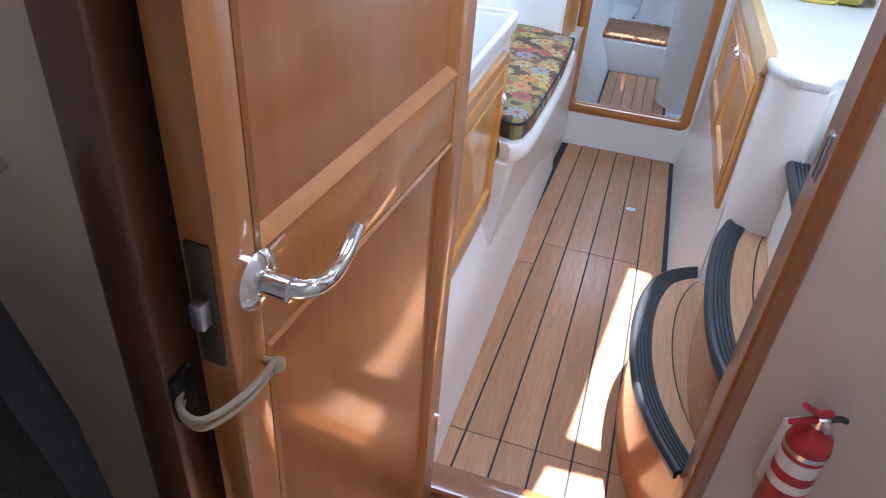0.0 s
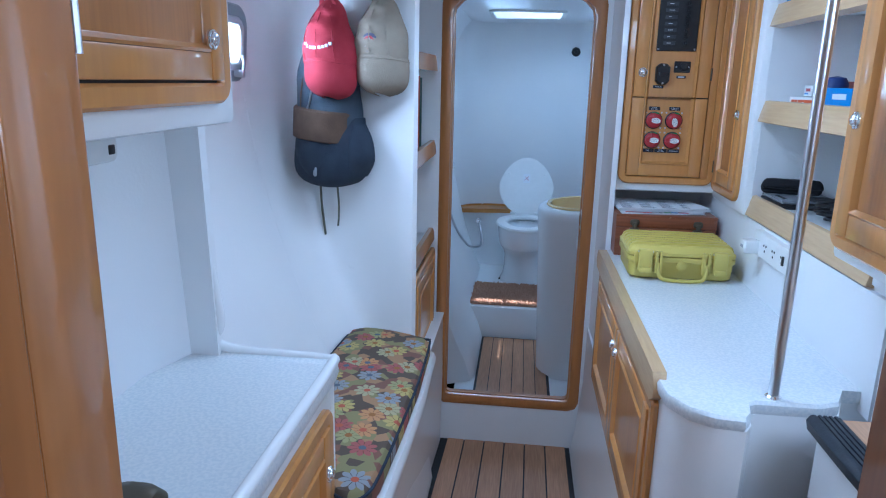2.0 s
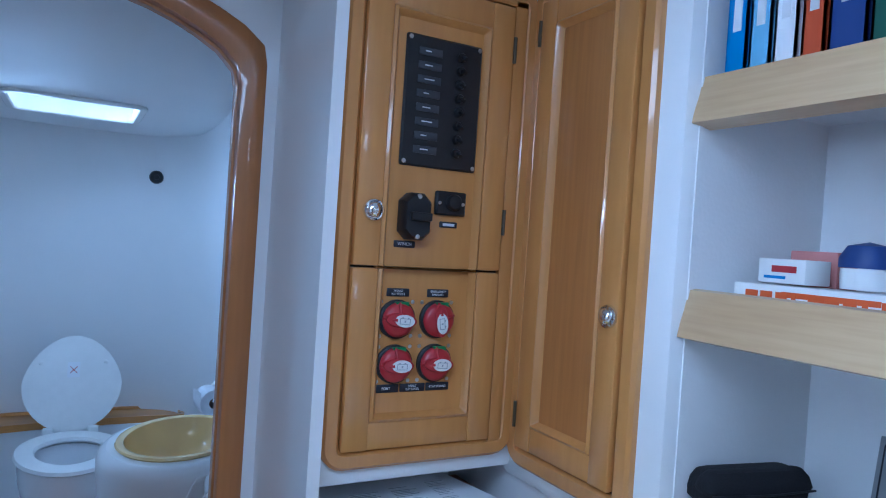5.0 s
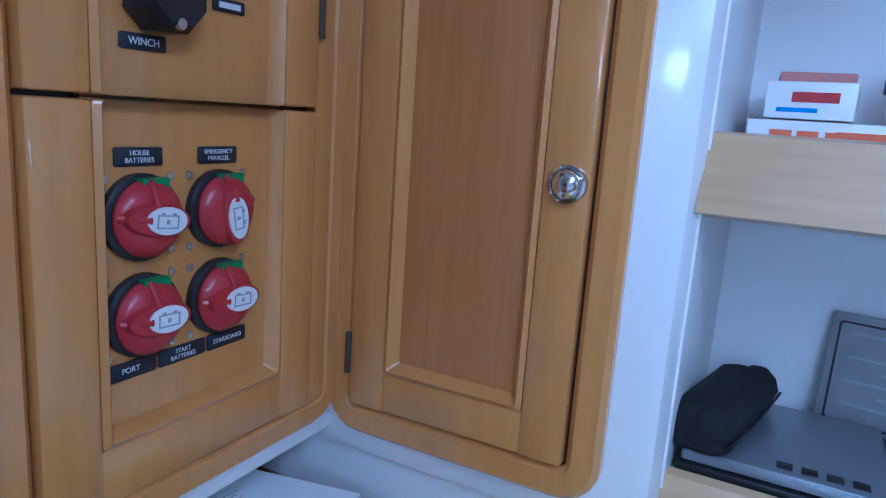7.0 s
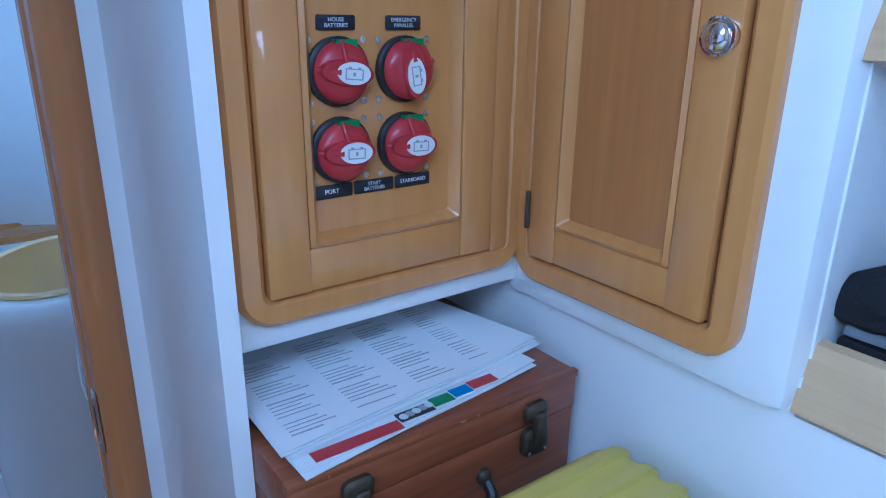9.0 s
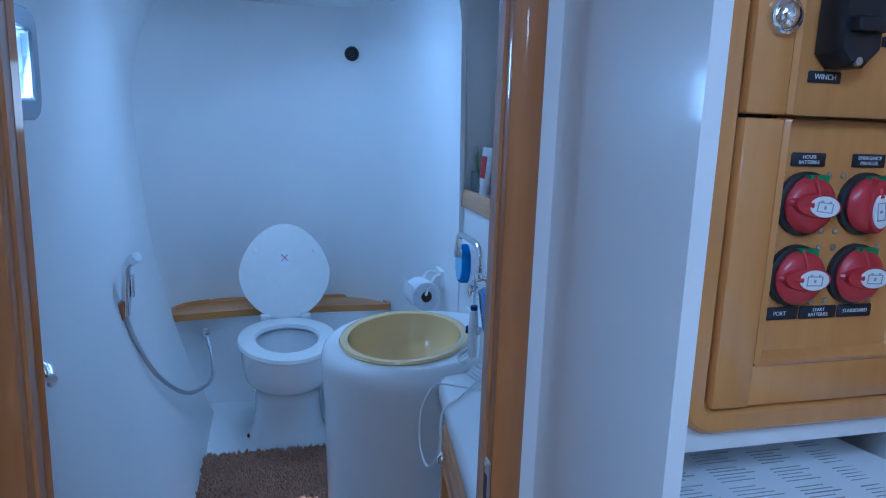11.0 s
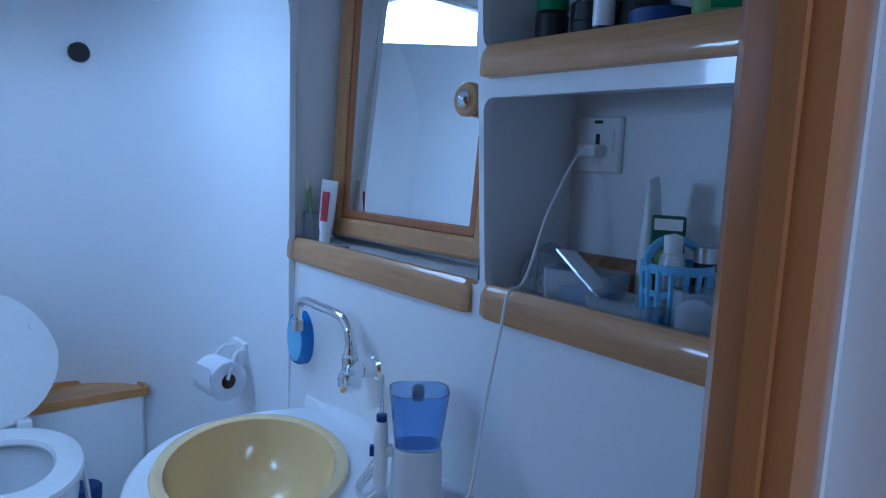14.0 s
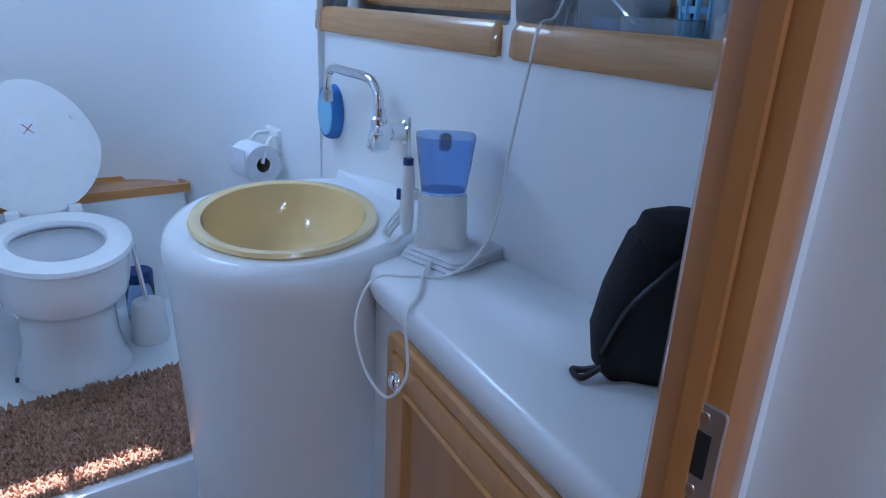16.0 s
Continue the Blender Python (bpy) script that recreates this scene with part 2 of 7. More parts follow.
def floral():
    """Cushion cloth: big daisies with centres, cell by cell, on a dark ground."""
    m = bpy.data.materials.new("floral_cloth")
    m.use_nodes = True
    nt = m.node_tree
    b = nt.nodes["Principled BSDF"]
    b.inputs["Roughness"].default_value = 0.9
    tc = nt.nodes.new("ShaderNodeTexCoord")

    def vor(scale, feature="F1"):
        v = nt.nodes.new("ShaderNodeTexVoronoi")
        v.voronoi_dimensions, v.feature = "2D", feature
        v.inputs["Scale"].default_value = scale
        nt.links.new(tc.outputs["Object"], v.inputs["Vector"])
        return v

    def ramp(src, stops, constant=True):
        r = nt.nodes.new("ShaderNodeValToRGB")
        r.color_ramp.interpolation = "CONSTANT" if constant else "LINEAR"
        while len(r.color_ramp.elements) < len(stops):
            r.color_ramp.elements.new(0.5)
        for e, (p, c) in zip(r.color_ramp.elements, stops):
            e.position, e.color = p, (*c, 1)
        nt.links.new(src, r.inputs[0])
        return r.outputs[0]

    def mix(f, a, c):
        x = nt.nodes.new("ShaderNodeMix")
        x.data_type = "RGBA"
        nt.links.new(f, x.inputs[0])
        nt.links.new(a, x.inputs[6])
        nt.links.new(c, x.inputs[7])
        return x.outputs[2]

    def math_node(op, a, c=0.5):
        x = nt.nodes.new("ShaderNodeMath")
        x.operation = op
        for i, v in enumerate((a, c)):
            if isinstance(v, float): x.inputs[i].default_value = v
            else: nt.links.new(v, x.inputs[i])
        return x.outputs[0]

    big = vor(13.5)
    sep = nt.nodes.new("ShaderNodeSeparateColor")
    nt.links.new(big.outputs["Color"], sep.inputs[0])
    petal = ramp(sep.outputs[0], [(0, (0.46, 0.35, 0.12)), (0.2, (0.50, 0.24, 0.10)), (0.38, (0.36, 0.10, 0.09)), (0.52, (0.27, 0.28, 0.30)), (0.66, (0.40, 0.35, 0.20)), (0.82, (0.33, 0.31, 0.14))])
    off = nt.nodes.new("ShaderNodeVectorMath")
    off.operation = "SUBTRACT"
    nt.links.new(tc.outputs["Object"], off.inputs[0])
    nt.links.new(big.outputs["Position"], off.inputs[1])
    sx = nt.nodes.new("ShaderNodeSeparateXYZ")
    nt.links.new(off.outputs[0], sx.inputs[0])
    ang = math_node("ARCTAN2", sx.outputs[0], sx.outputs[1])
    wav = math_node("ABSOLUTE", math_node("SINE", math_node("MULTIPLY", ang, 4.5)))
    rad = math_node("SUBTRACT", big.outputs["Distance"], math_node("MULTIPLY", wav, 0.17))
    is_petal = math_node("LESS_THAN", rad, 0.30)
    small = vor(34.0)
    sep2 = nt.nodes.new("ShaderNodeSeparateColor")
    nt.links.new(small.outputs["Color"], sep2.inputs[0])
    ground = ramp(sep2.outputs[0], [(0, (0.10, 0.07, 0.05)), (0.35, (0.24, 0.21, 0.09)), (0.6, (0.20, 0.09, 0.06)), (0.8, (0.36, 0.20, 0.10))])
    col = mix(is_petal, ground, petal)
    line = math_node("GREATER_THAN", wav, 0.16)
    dark = ramp(sep.outputs[1], [(0, (0.06, 0.035, 0.02)), (0.5, (0.10, 0.05, 0.02))])
    col = mix(math_node("MAXIMUM", line, math_node("GREATER_THAN", rad, 0.30)), dark, col)
    core = ramp(sep.outputs[2], [(0, (0.30, 0.12, 0.03)), (0.5, (0.45, 0.10, 0.05)), (0.75, (0.10, 0.12, 0.16))])
    col = mix(math_node("LESS_THAN", big.outputs["Distance"], 0.12), col, core)
    nt.links.new(col, b.inputs["Base Color"])
    return m


def frosted():
    """Milky acrylic that lets daylight through softly."""
    m = bpy.data.materials.new("frosted_acrylic")
    m.use_nodes = True
    nt = m.node_tree
    tr = nt.nodes.new("ShaderNodeBsdfTranslucent")
    tr.inputs[0].default_value = (0.82, 0.9, 0.95, 1)
    gl = nt.nodes.new("ShaderNodeBsdfGlossy")
    gl.inputs["Roughness"].default_value = 0.15
    mx = nt.nodes.new("ShaderNodeMixShader")
    mx.inputs[0].default_value = 0.06
    nt.links.new(tr.outputs[0], mx.inputs[1])
    nt.links.new(gl.outputs[0], mx.inputs[2])
    nt.links.new(mx.outputs[0], nt.nodes["Material Output"].inputs[0])
    return m


FROST = frosted()
FLORAL = floral()


# ---- mesh helpers ----
def part(name, bm, mat=None, parent=None, label="", smooth=True, bevel=0.0, seg=2):
    """Links a bmesh as one mesh object, under a thing or part where one is given."""
    if bevel:
        bmesh.ops.bevel(bm, geom=[e for e in bm.edges if len(e.link_faces) == 2 and e.calc_face_angle(0) > 0.6], offset=bevel, segments=seg, profile=0.5, affect="EDGES", clamp_overlap=True)
    bmesh.ops.recalc_face_normals(bm, faces=bm.faces)
    me = bpy.data.meshes.new(name)
    bm.to_mesh(me)
    bm.free()
    me.materials.append(mat or GEL)
    if smooth:
        me.shade_smooth()
        me.set_sharp_from_angle(angle=radians(38))
    ob = new(name, me)
    if parent:
        ob.parent = parent
    if label:
        ob["label"] = label
    return ob


def thing(name, label, category, m=None, group=""):
    e = new(name)
    e.empty_display_size = 0.05
    e.matrix_world = m or Matrix()
    return tagged(e, label, category, group)


def wall(ob, label="", category=""):
    return tagged(ob, label, category, kind="structure")


def bx(bm, x0, x1, y0, y1, z0, z1):
    r = bmesh.ops.create_cube(bm, size=1)
    for v in r["verts"]:
        v.co = Vector((x0 + (v.co.x + 0.5) * (x1 - x0), y0 + (v.co.y + 0.5) * (y1 - y0), z0 + (v.co.z + 0.5) * (z1 - z0)))
    return bm


def B(*boxes):
    bm = bmesh.new()
    for b in boxes:
        bx(bm, *b)
    return bm


def loft(loops, bm=None, caps=(True, True), ring=False):
    """Skins closed loops of equal length, one after another."""
    bm = bm or bmesh.new()
    vs = [[bm.verts.new(p) for p in lp] for lp in loops]
    pairs = list(zip(vs, vs[1:])) + ([(vs[-1], vs[0])] if ring else [])
    for a, b in pairs:
        n = len(a)
        for i in range(n):
            bm.faces.new((a[i], a[(i + 1) % n], b[(i + 1) % n], b[i]))
    if not ring:
        if caps[0]: bm.faces.new(vs[0][::-1])
        if caps[1]: bm.faces.new(vs[-1])
    return bm


def lathe(profile, center=(0, 0, 0), n=32, bm=None, sx=1.0, sy=1.0, caps=(True, True), axis="z"):
    c = Vector(center)
    loops = []
    for r, h in profile:
        lp = []
        for i in range(n):
            a = 2 * math.pi * i / n
            u, v = r * sx * math.cos(a), r * sy * math.sin(a)
            lp.append(c + (Vector((u, v, h)) if axis == "z" else Vector((u, -h, v)) if axis == "y" else Vector((-h, u, v))))
        loops.append(lp)
    return loft(loops, bm, caps)


def sweep(points, r, n=10, bm=None, flat=1.0, smooth_steps=6):
    """A round bar along a smoothed path; flat squashes its section."""
    P = [Vector(p) for p in points]
    path = []
    for i in range(len(P) - 1):
        p0, p1, p2, p3 = P[max(i - 1, 0)], P[i], P[i + 1], P[min(i + 2, len(P) - 1)]
        for k in range(smooth_steps):
            t = k / smooth_steps
            path.append(0.5 * (2 * p1 + (p2 - p0) * t + (2 * p0 - 5 * p1 + 4 * p2 - p3) * t * t + (3 * p1 - p0 - 3 * p2 + p3) * t ** 3))
    path.append(P[-1])
    loops, up = [], None
    for i, p in enumerate(path):
        d = (path[min(i + 1, len(path) - 1)] - path[max(i - 1, 0)]).normalized()
        if up is None:
            up = Vector((0, 0, 1)) if abs(d.z) < 0.9 else Vector((1, 0, 0))
        up = (up - d * up.dot(d)).normalized()
        s = d.cross(up)
        rr = r[min(int(i / len(path) * len(r)), len(r) - 1)] if isinstance(r, (list, tuple)) else r
        loops.append([p + rr * (math.cos(a) * s + flat * math.sin(a) * up) for a in [2 * math.pi * k / n for k in range(n)]])
    return loft(loops, bm)


def rrect(x0, x1, z0, z1, r, n=5):
    r = max(min(r, (x1 - x0) / 2 - 1e-4, (z1 - z0) / 2 - 1e-4), 1e-4)
    pts = []
    for cx, cz, a0 in ((x1 - r, z0 + r, -90), (x1 - r, z1 - r, 0), (x0 + r, z1 - r, 90), (x0 + r, z0 + r, 180)):
        for k in range(n + 1):
            a = radians(a0 + 90 * k / n)
            pts.append((cx + r * math.cos(a), cz + r * math.sin(a)))
    return pts


def frame_ring(x0, x1, z0, z1, w, r, t, bm=None, y=0.0, e=0.005):
    """A bevelled flat frame in the xz plane, facing -y, its back at y."""
    loops = []
    for o, d in ((0, 0), (0, t - e), (e, t), (w - e, t), (w, t - e), (w, 0)):
        loops.append([(px, y - d, pz) for px, pz in rrect(x0 + o, x1 - o, z0 + o, z1 - o, max(r - o, 0.003))])
    return loft(loops, bm, ring=True)


def slab(x0, x1, z0, z1, r, t, bm=None, y=0.0, e=0.003, n=5):
    """A rounded plate in the xz plane, facing -y, its back at y."""
    loops = [[(px, y - d, pz) for px, pz in rrect(x0 + o, x1 - o, z0 + o, z1 - o, max(r - o, 0.001), n)] for o, d in ((0, 0), (0, t - e), (e, t))]
    return loft(loops, bm)


def arch(x0, x1, z0, zs, zt, r=0.04, n=14):
    """A door's outline with a low arched top: straight sides to zs, crown at zt."""
    h, w = zt - zs, (x1 - x0) / 2
    R = (w * w + h * h) / (2 * h)
    cx, cz = (x0 + x1) / 2, zt - R
    a = math.asin(w / R)
    pts = [(x0 + r, z0), (x1 - r, z0), (x1 - r * 0.3, z0 + r * 0.3), (x1, z0 + r)]
    top = [(cx + R * math.sin(a - 2 * a * k / n), cz + R * math.cos(a - 2 * a * k / n)) for k in range(n + 1)]
    q = 0.035
    pts += [(x1, zs - q), (x1 - 0.006, zs - 0.004)] + [p for p in top if abs(p[0] - cx) < w - 0.02] + [(x0 + 0.006, zs - 0.004), (x0, zs - q)]
    pts += [(x0, z0 + r), (x0 + r * 0.3, z0 + r * 0.3)]
    return pts


def holed(outer, holes, depth, place):
    """A plate with openings; place(u, v, d) gives the world place."""
    bm = bmesh.new()
    edges = []
    for lp in [outer] + holes:
        vs = [bm.verts.new((u, v, 0)) for u, v in lp]
        edges += [bm.edges.new((vs[i], vs[(i + 1) % len(vs)])) for i in range(len(vs))]
    bmesh.ops.triangle_fill(bm, use_beauty=True, use_dissolve=False, edges=edges)
    r = bmesh.ops.extrude_face_region(bm, geom=bm.faces[:])
    for v in r["geom"]:
        if isinstance(v, bmesh.types.BMVert):
            v.co.z = depth
    for v in bm.verts:
        v.co = place(*v.co)
    return bm


def words(text, size, m, mat, parent, name="lettering", label=""):
    c = bpy.data.curves.new("text", "FONT")
    c.body, c.size, c.align_x, c.align_y, c.extrude = text, size, "CENTER", "CENTER", 0.0002
    tmp = bpy.data.objects.new("text", c)
    me = bpy.data.meshes.new_from_object(tmp)
    bpy.data.objects.remove(tmp)
    bpy.data.curves.remove(c)
    me.materials.append(mat or GEL)
    ob = new(name, me)
    ob.parent = parent
    ob.matrix_local = m
    return ob


FRONT = pose(0, 0, 0, 90, 0, 0)


def face_y(x, y, z):
    return pose(x, y, z)


def face_left(x, y, z):
    """Local front looks towards -x, local x runs to -y."""
    return pose(x, y, z, 0, 0, -90)


def face_right(x, y, z):
    """Local front looks towards +x, local x runs to +y."""
    return pose(x, y, z, 0, 0, 90)


def knob(parent, x, z, y, r=0.016, sub=True):
    k = part("knob", lathe([(0.0005, 0.0), (r, 0.0), (r, 0.003), (r * 0.93, 0.0055), (r * 0.80, 0.0060), (r * 0.74, 0.0042), (0.0005, 0.0042)], (x, y, z), 24, axis="y"), CHROME, parent, "round chrome push-button catch")
    part("button", lathe([(r * 0.70, 0.0040), (r * 0.69, 0.0075), (r * 0.55, 0.0105), (r * 0.28, 0.0122), (0.0005, 0.0126)], (x, y, z), 20, axis="y"), CHROME, k)
    return k


def leaf_parts(parent, x0, x1, z0, z1, t=0.016, stile=0.045, y=0.0, panel=None, framewood=None, mould=0.012, rails=(), open_ends=()):
    """A panelled door: stiles, rails, a recessed panel with a moulding."""
    fw, pm = framewood or WOODL, panel or WOODQ
    d = 0.0015
    part("stile", B((x0, x0 + stile, y - t, y, z0, z1)), fw, parent, bevel=0.003)
    part("stile", B((x1 - stile, x1, y - t, y, z0, z1)), fw, parent, bevel=0.003)
    cuts = [(z0, z0 + (0 if "low" in open_ends else stile))] + list(rails) + [(z1 - (0 if "high" in open_ends else stile), z1)]
    ol, oh = (0 if "low" in open_ends else 1), (0 if "high" in open_ends else 1)
    for a, b in cuts:
        if b - a < 0.001:
            continue
        part("rail", B((x0 + stile - 0.001, x1 - stile + 0.001, y - t + d, y, a, b)), fw, parent, bevel=0.003)
    for (a0, a1), (b0, b1) in zip(cuts, cuts[1:]):
        part("panel", B((x0 + stile - 0.002, x1 - stile + 0.002, y - t + 0.009, y, a1 - 0.002, b0 + 0.002)), pm, parent)
        loops = []
        for o, dd in ((0, t - 0.010), (0, t - 0.001), (mould * 0.35, t + 0.002), (mould * 0.8, t - 0.005), (mould, t - 0.010)):
            loops.append([(px, y - dd, pz) for px, pz in rrect(x0 + stile + o, x1 - stile - o, a1 + o * ol, b0 - o * oh, 0.003, 2)])
        part("moulding", loft(loops, ring=True), fw, parent)


def hinge(parent, x, z, y):
    part("hinge", lathe([(0.0035, -0.028), (0.0035, 0.028)], (x, y, z), 8), STEEL, parent)

# ---- structure: corridor ----
CEIL = 1.96


def lever(parent, x, z, y, to=-1, label="chrome lever handle"):
    h = part("handle", lathe([(0.0005, 0), (0.027, 0), (0.027, 0.005), (0.022, 0.009), (0.012, 0.011), (0.011, 0.035), (0.0005, 0.038)], (x, y, z), 24, axis="y"), CHROME, parent, label)
    part("lever", sweep([(x, y - 0.03, z), (x + to * 0.012, y - 0.043, z - 0.004), (x + to * 0.045, y - 0.045, z - 0.014), (x + to * 0.078, y - 0.043, z - 0.009), (x + to * 0.102, y - 0.042, z + 0.006)], [0.009, 0.009, 0.0085, 0.0085, 0.008], 12), CHROME, h)
    return h


# bulkhead with the arched doorway of the head
HX0, HX1, HZ0, HZS, HZT = -0.335, 0.272, 0.170, 1.825, 1.915
inner = arch(HX0 + 0.006, HX1 - 0.006, HZ0 + 0.006, HZS - 0.005, HZT - 0.006)
wall(part("wall_head_bulkhead", holed([(-0.95, -0.05), (0.95, -0.05), (0.95, CEIL + 0.1), (-0.95, CEIL + 0.1)], [inner], 0.055, lambda u, v, d: Vector((u, 3.007 + d * 0.70, v))), GEL, smooth=False),
     "white gelcoat bulkhead with an arched doorway", "wall")
loops = []
for o, y in ((0, 3.010), (0, 3.006), (0.007, 3.000), (0.026, 2.999), (0.040, 3.004), (0.042, 3.010), (0.042, 3.020), (0.046, 3.021), (0.047, 3.036), (0.043, 3.037), (0.042, 3.056), (0.034, 3.064), (0.004, 3.064), (0, 3.058), (0, 3.035)):
    loops.append([(px, y, pz) for px, pz in arch(HX0 + o, HX1 - o, HZ0 + o, HZS - o, HZT - o, 0.04 if o < 0.02 else 0.02)])
door_trim = wall(part("door_frame_head", loft(loops, ring=True), WOODM), "varnished cherry door frame with an arched head", "door frame")
sp = part("strike_plate", slab(-0.016, 0.016, -0.040, 0.040, 0.004, 0.002, e=0.001), STEEL, door_trim, "steel strike plate with two screws")
sp.matrix_local = face_left(0.2298, 3.018, 0.992)
part("latch_hole", B((-0.007, 0.008, -0.0026, 0.004, -0.018, 0.018)), BLACK, sp)
for sz in (-0.030, 0.030):
    part("screw", lathe([(0.0045, 0.002), (0.004, 0.0032), (0.0005, 0.0034)], (0, 0, sz), 12, axis="y"), CHROME, sp)

# the head's door stands open, swung back against the port lining of the head
hd = thing("head_door", "varnished cherry panelled door standing open into the head", "door", pose(-0.288, 3.064, 0.0, 0, 0, 112))


def arched_leaf(parent, w, z0, zs, zt, t):
    st = 0.055
    out = arch(0, w, z0, zs, zt, 0.01)
    holes = [[(px, pz) for px, pz in rrect(st, w - st, z0 + 0.08, 0.975, 0.004, 2)], arch(st, w - st, 1.07, zs - 0.05, zt - 0.055, 0.01)]
    part("door_frame", holed(out, holes, t, lambda u, v, d: Vector((u, d, v))), WOODM, parent)
    for hole in holes:
        c = Vector((sum(p[0] for p in hole) / len(hole), 0, sum(p[1] for p in hole) / len(hole)))
        lo, up = [], []
        for px, pz in hole:
            lo.append((px, t * 0.35, pz))
            up.append((px, t * 0.65, pz))
        part("panel", loft([lo, up]), WOODP, parent)
        for ya, yb in ((0.0, 0.010), (t, t - 0.010)):
            s = 1 if ya == 0 else -1
            lp = []
            for k, d in ((1.0, 0.008), (1.0, -0.001), (0.985, -0.002), (0.965, 0.006), (0.955, 0.010)):
                lp.append([(c.x + (px - c.x) * (1 - (1 - k) * 1.6), ya + s * d, c.z + (pz - c.z) * (1 - (1 - k) * 0.7)) for px, pz in hole])
            part("moulding", loft(lp, caps=(False, False)), WOODM, parent)


arched_leaf(hd, 0.515, 0.215, 1.775, 1.868, 0.036)
lever(hd, 0.455, 1.02, 0.0)
for z in (0.5, 1.62):
    hinge(hd, 0.0, z, 0.018)

# floor: bearer, black seams and border, planks
FY0, FY1 = -0.75, 3.035


def fx(k, y):
    """Seam k of the fanned planking at y."""
    a = -0.36 + (y - 0.8) * (0.075 / 2.25)
    return a + (0.232 - a) * k / 6


wall(part("floor", B((-1.0, 1.0, -1.2, 3.04, -0.08, -0.012))), "white moulded floor under the planking", "floor")
bm = bmesh.new()
for ya, yb in ((FY0, FY1),):
    lo = [(fx(0, ya) - 0.022, ya, 0), (0.250, ya, 0), (0.250, yb, 0), (fx(0, yb) - 0.022, yb, 0)]
    loft([[(p[0], p[1], -0.012) for p in lo], [(p[0], p[1], -0.002) for p in lo]], bm)
teak_floor = wall(part("floor_planking", bm, CAULK, smooth=False), "teak planked cabin sole with black caulked seams", "floor")
joints = (FY0 + 0.008, 1.035, 1.885, FY1 - 0.012)
for k in range(6):
    for ja, jb in zip(joints, joints[1:]):
        if k in (1, 2, 3, 4) and ja > 1 and ja < 1.2:
            jb = 2.04
        if k in (1, 2, 3, 4) and ja > 1.8:
            ja = 2.04
        g = 0.003
        e = 0.014 if k == 0 else g
        a0, a1, b0, b1 = fx(k, ja) + e, fx(k + 1, ja) - g, fx(k, jb) + e, fx(k + 1, jb) - g
        lo = [(a0, ja + 0.0015, 0), (a1, ja + 0.0015, 0), (b1, jb - 0.0015, 0), (b0, jb - 0.0015, 0)]
        part("plank", loft([[(p[0], p[1], -0.010) for p in lo], [(p[0], p[1], 0.0) for p in lo]]), TEAK, teak_floor, smooth=False)
ringm = tagged(part("floor_ring", frame_ring(-0.02, 0.02, -0.013, 0.013, 0.006, 0.012, 0.002), STEEL), "small steel lift ring let into the planking", "lift ring")
ringm.matrix_world = pose(0.083, 2.455, 0.001, -90, 0, 0)
part("ring_plate", slab(-0.013, 0.013, -0.006, 0.006, 0.004, 0.001), STEEL, ringm)


def profile_wall(name, prof, y0, y1, t, mat, label, ny=1, bend=None):
    """A wall that follows (x, z) points from low to high, from y0 to y1, with thickness t to the outside."""
    s = -1 if t < 0 else 1
    loops = []
    for i in range(ny + 1):
        y = y0 + (y1 - y0) * i / ny
        dx = bend(y) if bend else 0
        loops.append([(x + dx, y, z) for x, z in prof] + [(x + dx + t, y, z) for x, z in reversed(prof)])
    return wall(part(name, loft(loops), mat), label, "wall")


def smooth_prof(pts, n=5):
    P = [Vector((a, b)) for a, b in pts]
    out = []
    for i in range(len(P) - 1):
        p0, p1, p2, p3 = P[max(i - 1, 0)], P[i], P[i + 1], P[min(i + 2, len(P) - 1)]
        for k in range(n):
            t = k / n
            q = 0.5 * (2 * p1 + (p2 - p0) * t + (2 * p0 - 5 * p1 + 4 * p2 - p3) * t * t + (3 * p1 - p0 - 3 * p2 + p3) * t ** 3)
            out.append((q.x, q.y))
    return out + [pts[-1]]


# ceiling with unseen openings added to light the corridor and the aft cabin
def hole_rect(x0, x1, y0, y1, r=0.04):
    return rrect(x0, x1, y0, y1, r, 4)


wall(part("ceiling", holed([(-1.0, -1.2), (1.7, -1.2), (1.7, 3.04), (-1.0, 3.04)], [hole_rect(-0.26, 0.28, 1.30, 2.58), hole_rect(-0.10, 0.30, 0.22, 0.62)], 0.07, lambda u, v, d: Vector((u, v, CEIL + d))), LINER, smooth=False), "white headliner with two unseen openings added for light", "ceiling")
# added board out of view; its slots shape the sun stripes on the sole
wall(part("hatch_cover", holed([(-0.30, 1.20), (0.32, 1.20), (0.32, 2.62), (-0.30, 2.62)], [[(0.075, 1.645), (0.17, 1.635), (0.255, 2.53), (0.175, 2.54)], [(-0.01, 1.31), (0.22, 1.32), (0.20, 1.54), (0.04, 1.53)]], 0.01, lambda u, v, d: Vector((u, v, CEIL + 0.08 + d))), WHITEP, smooth=False), "unseen white board slotted to shape the sun patches", "hatch cover")
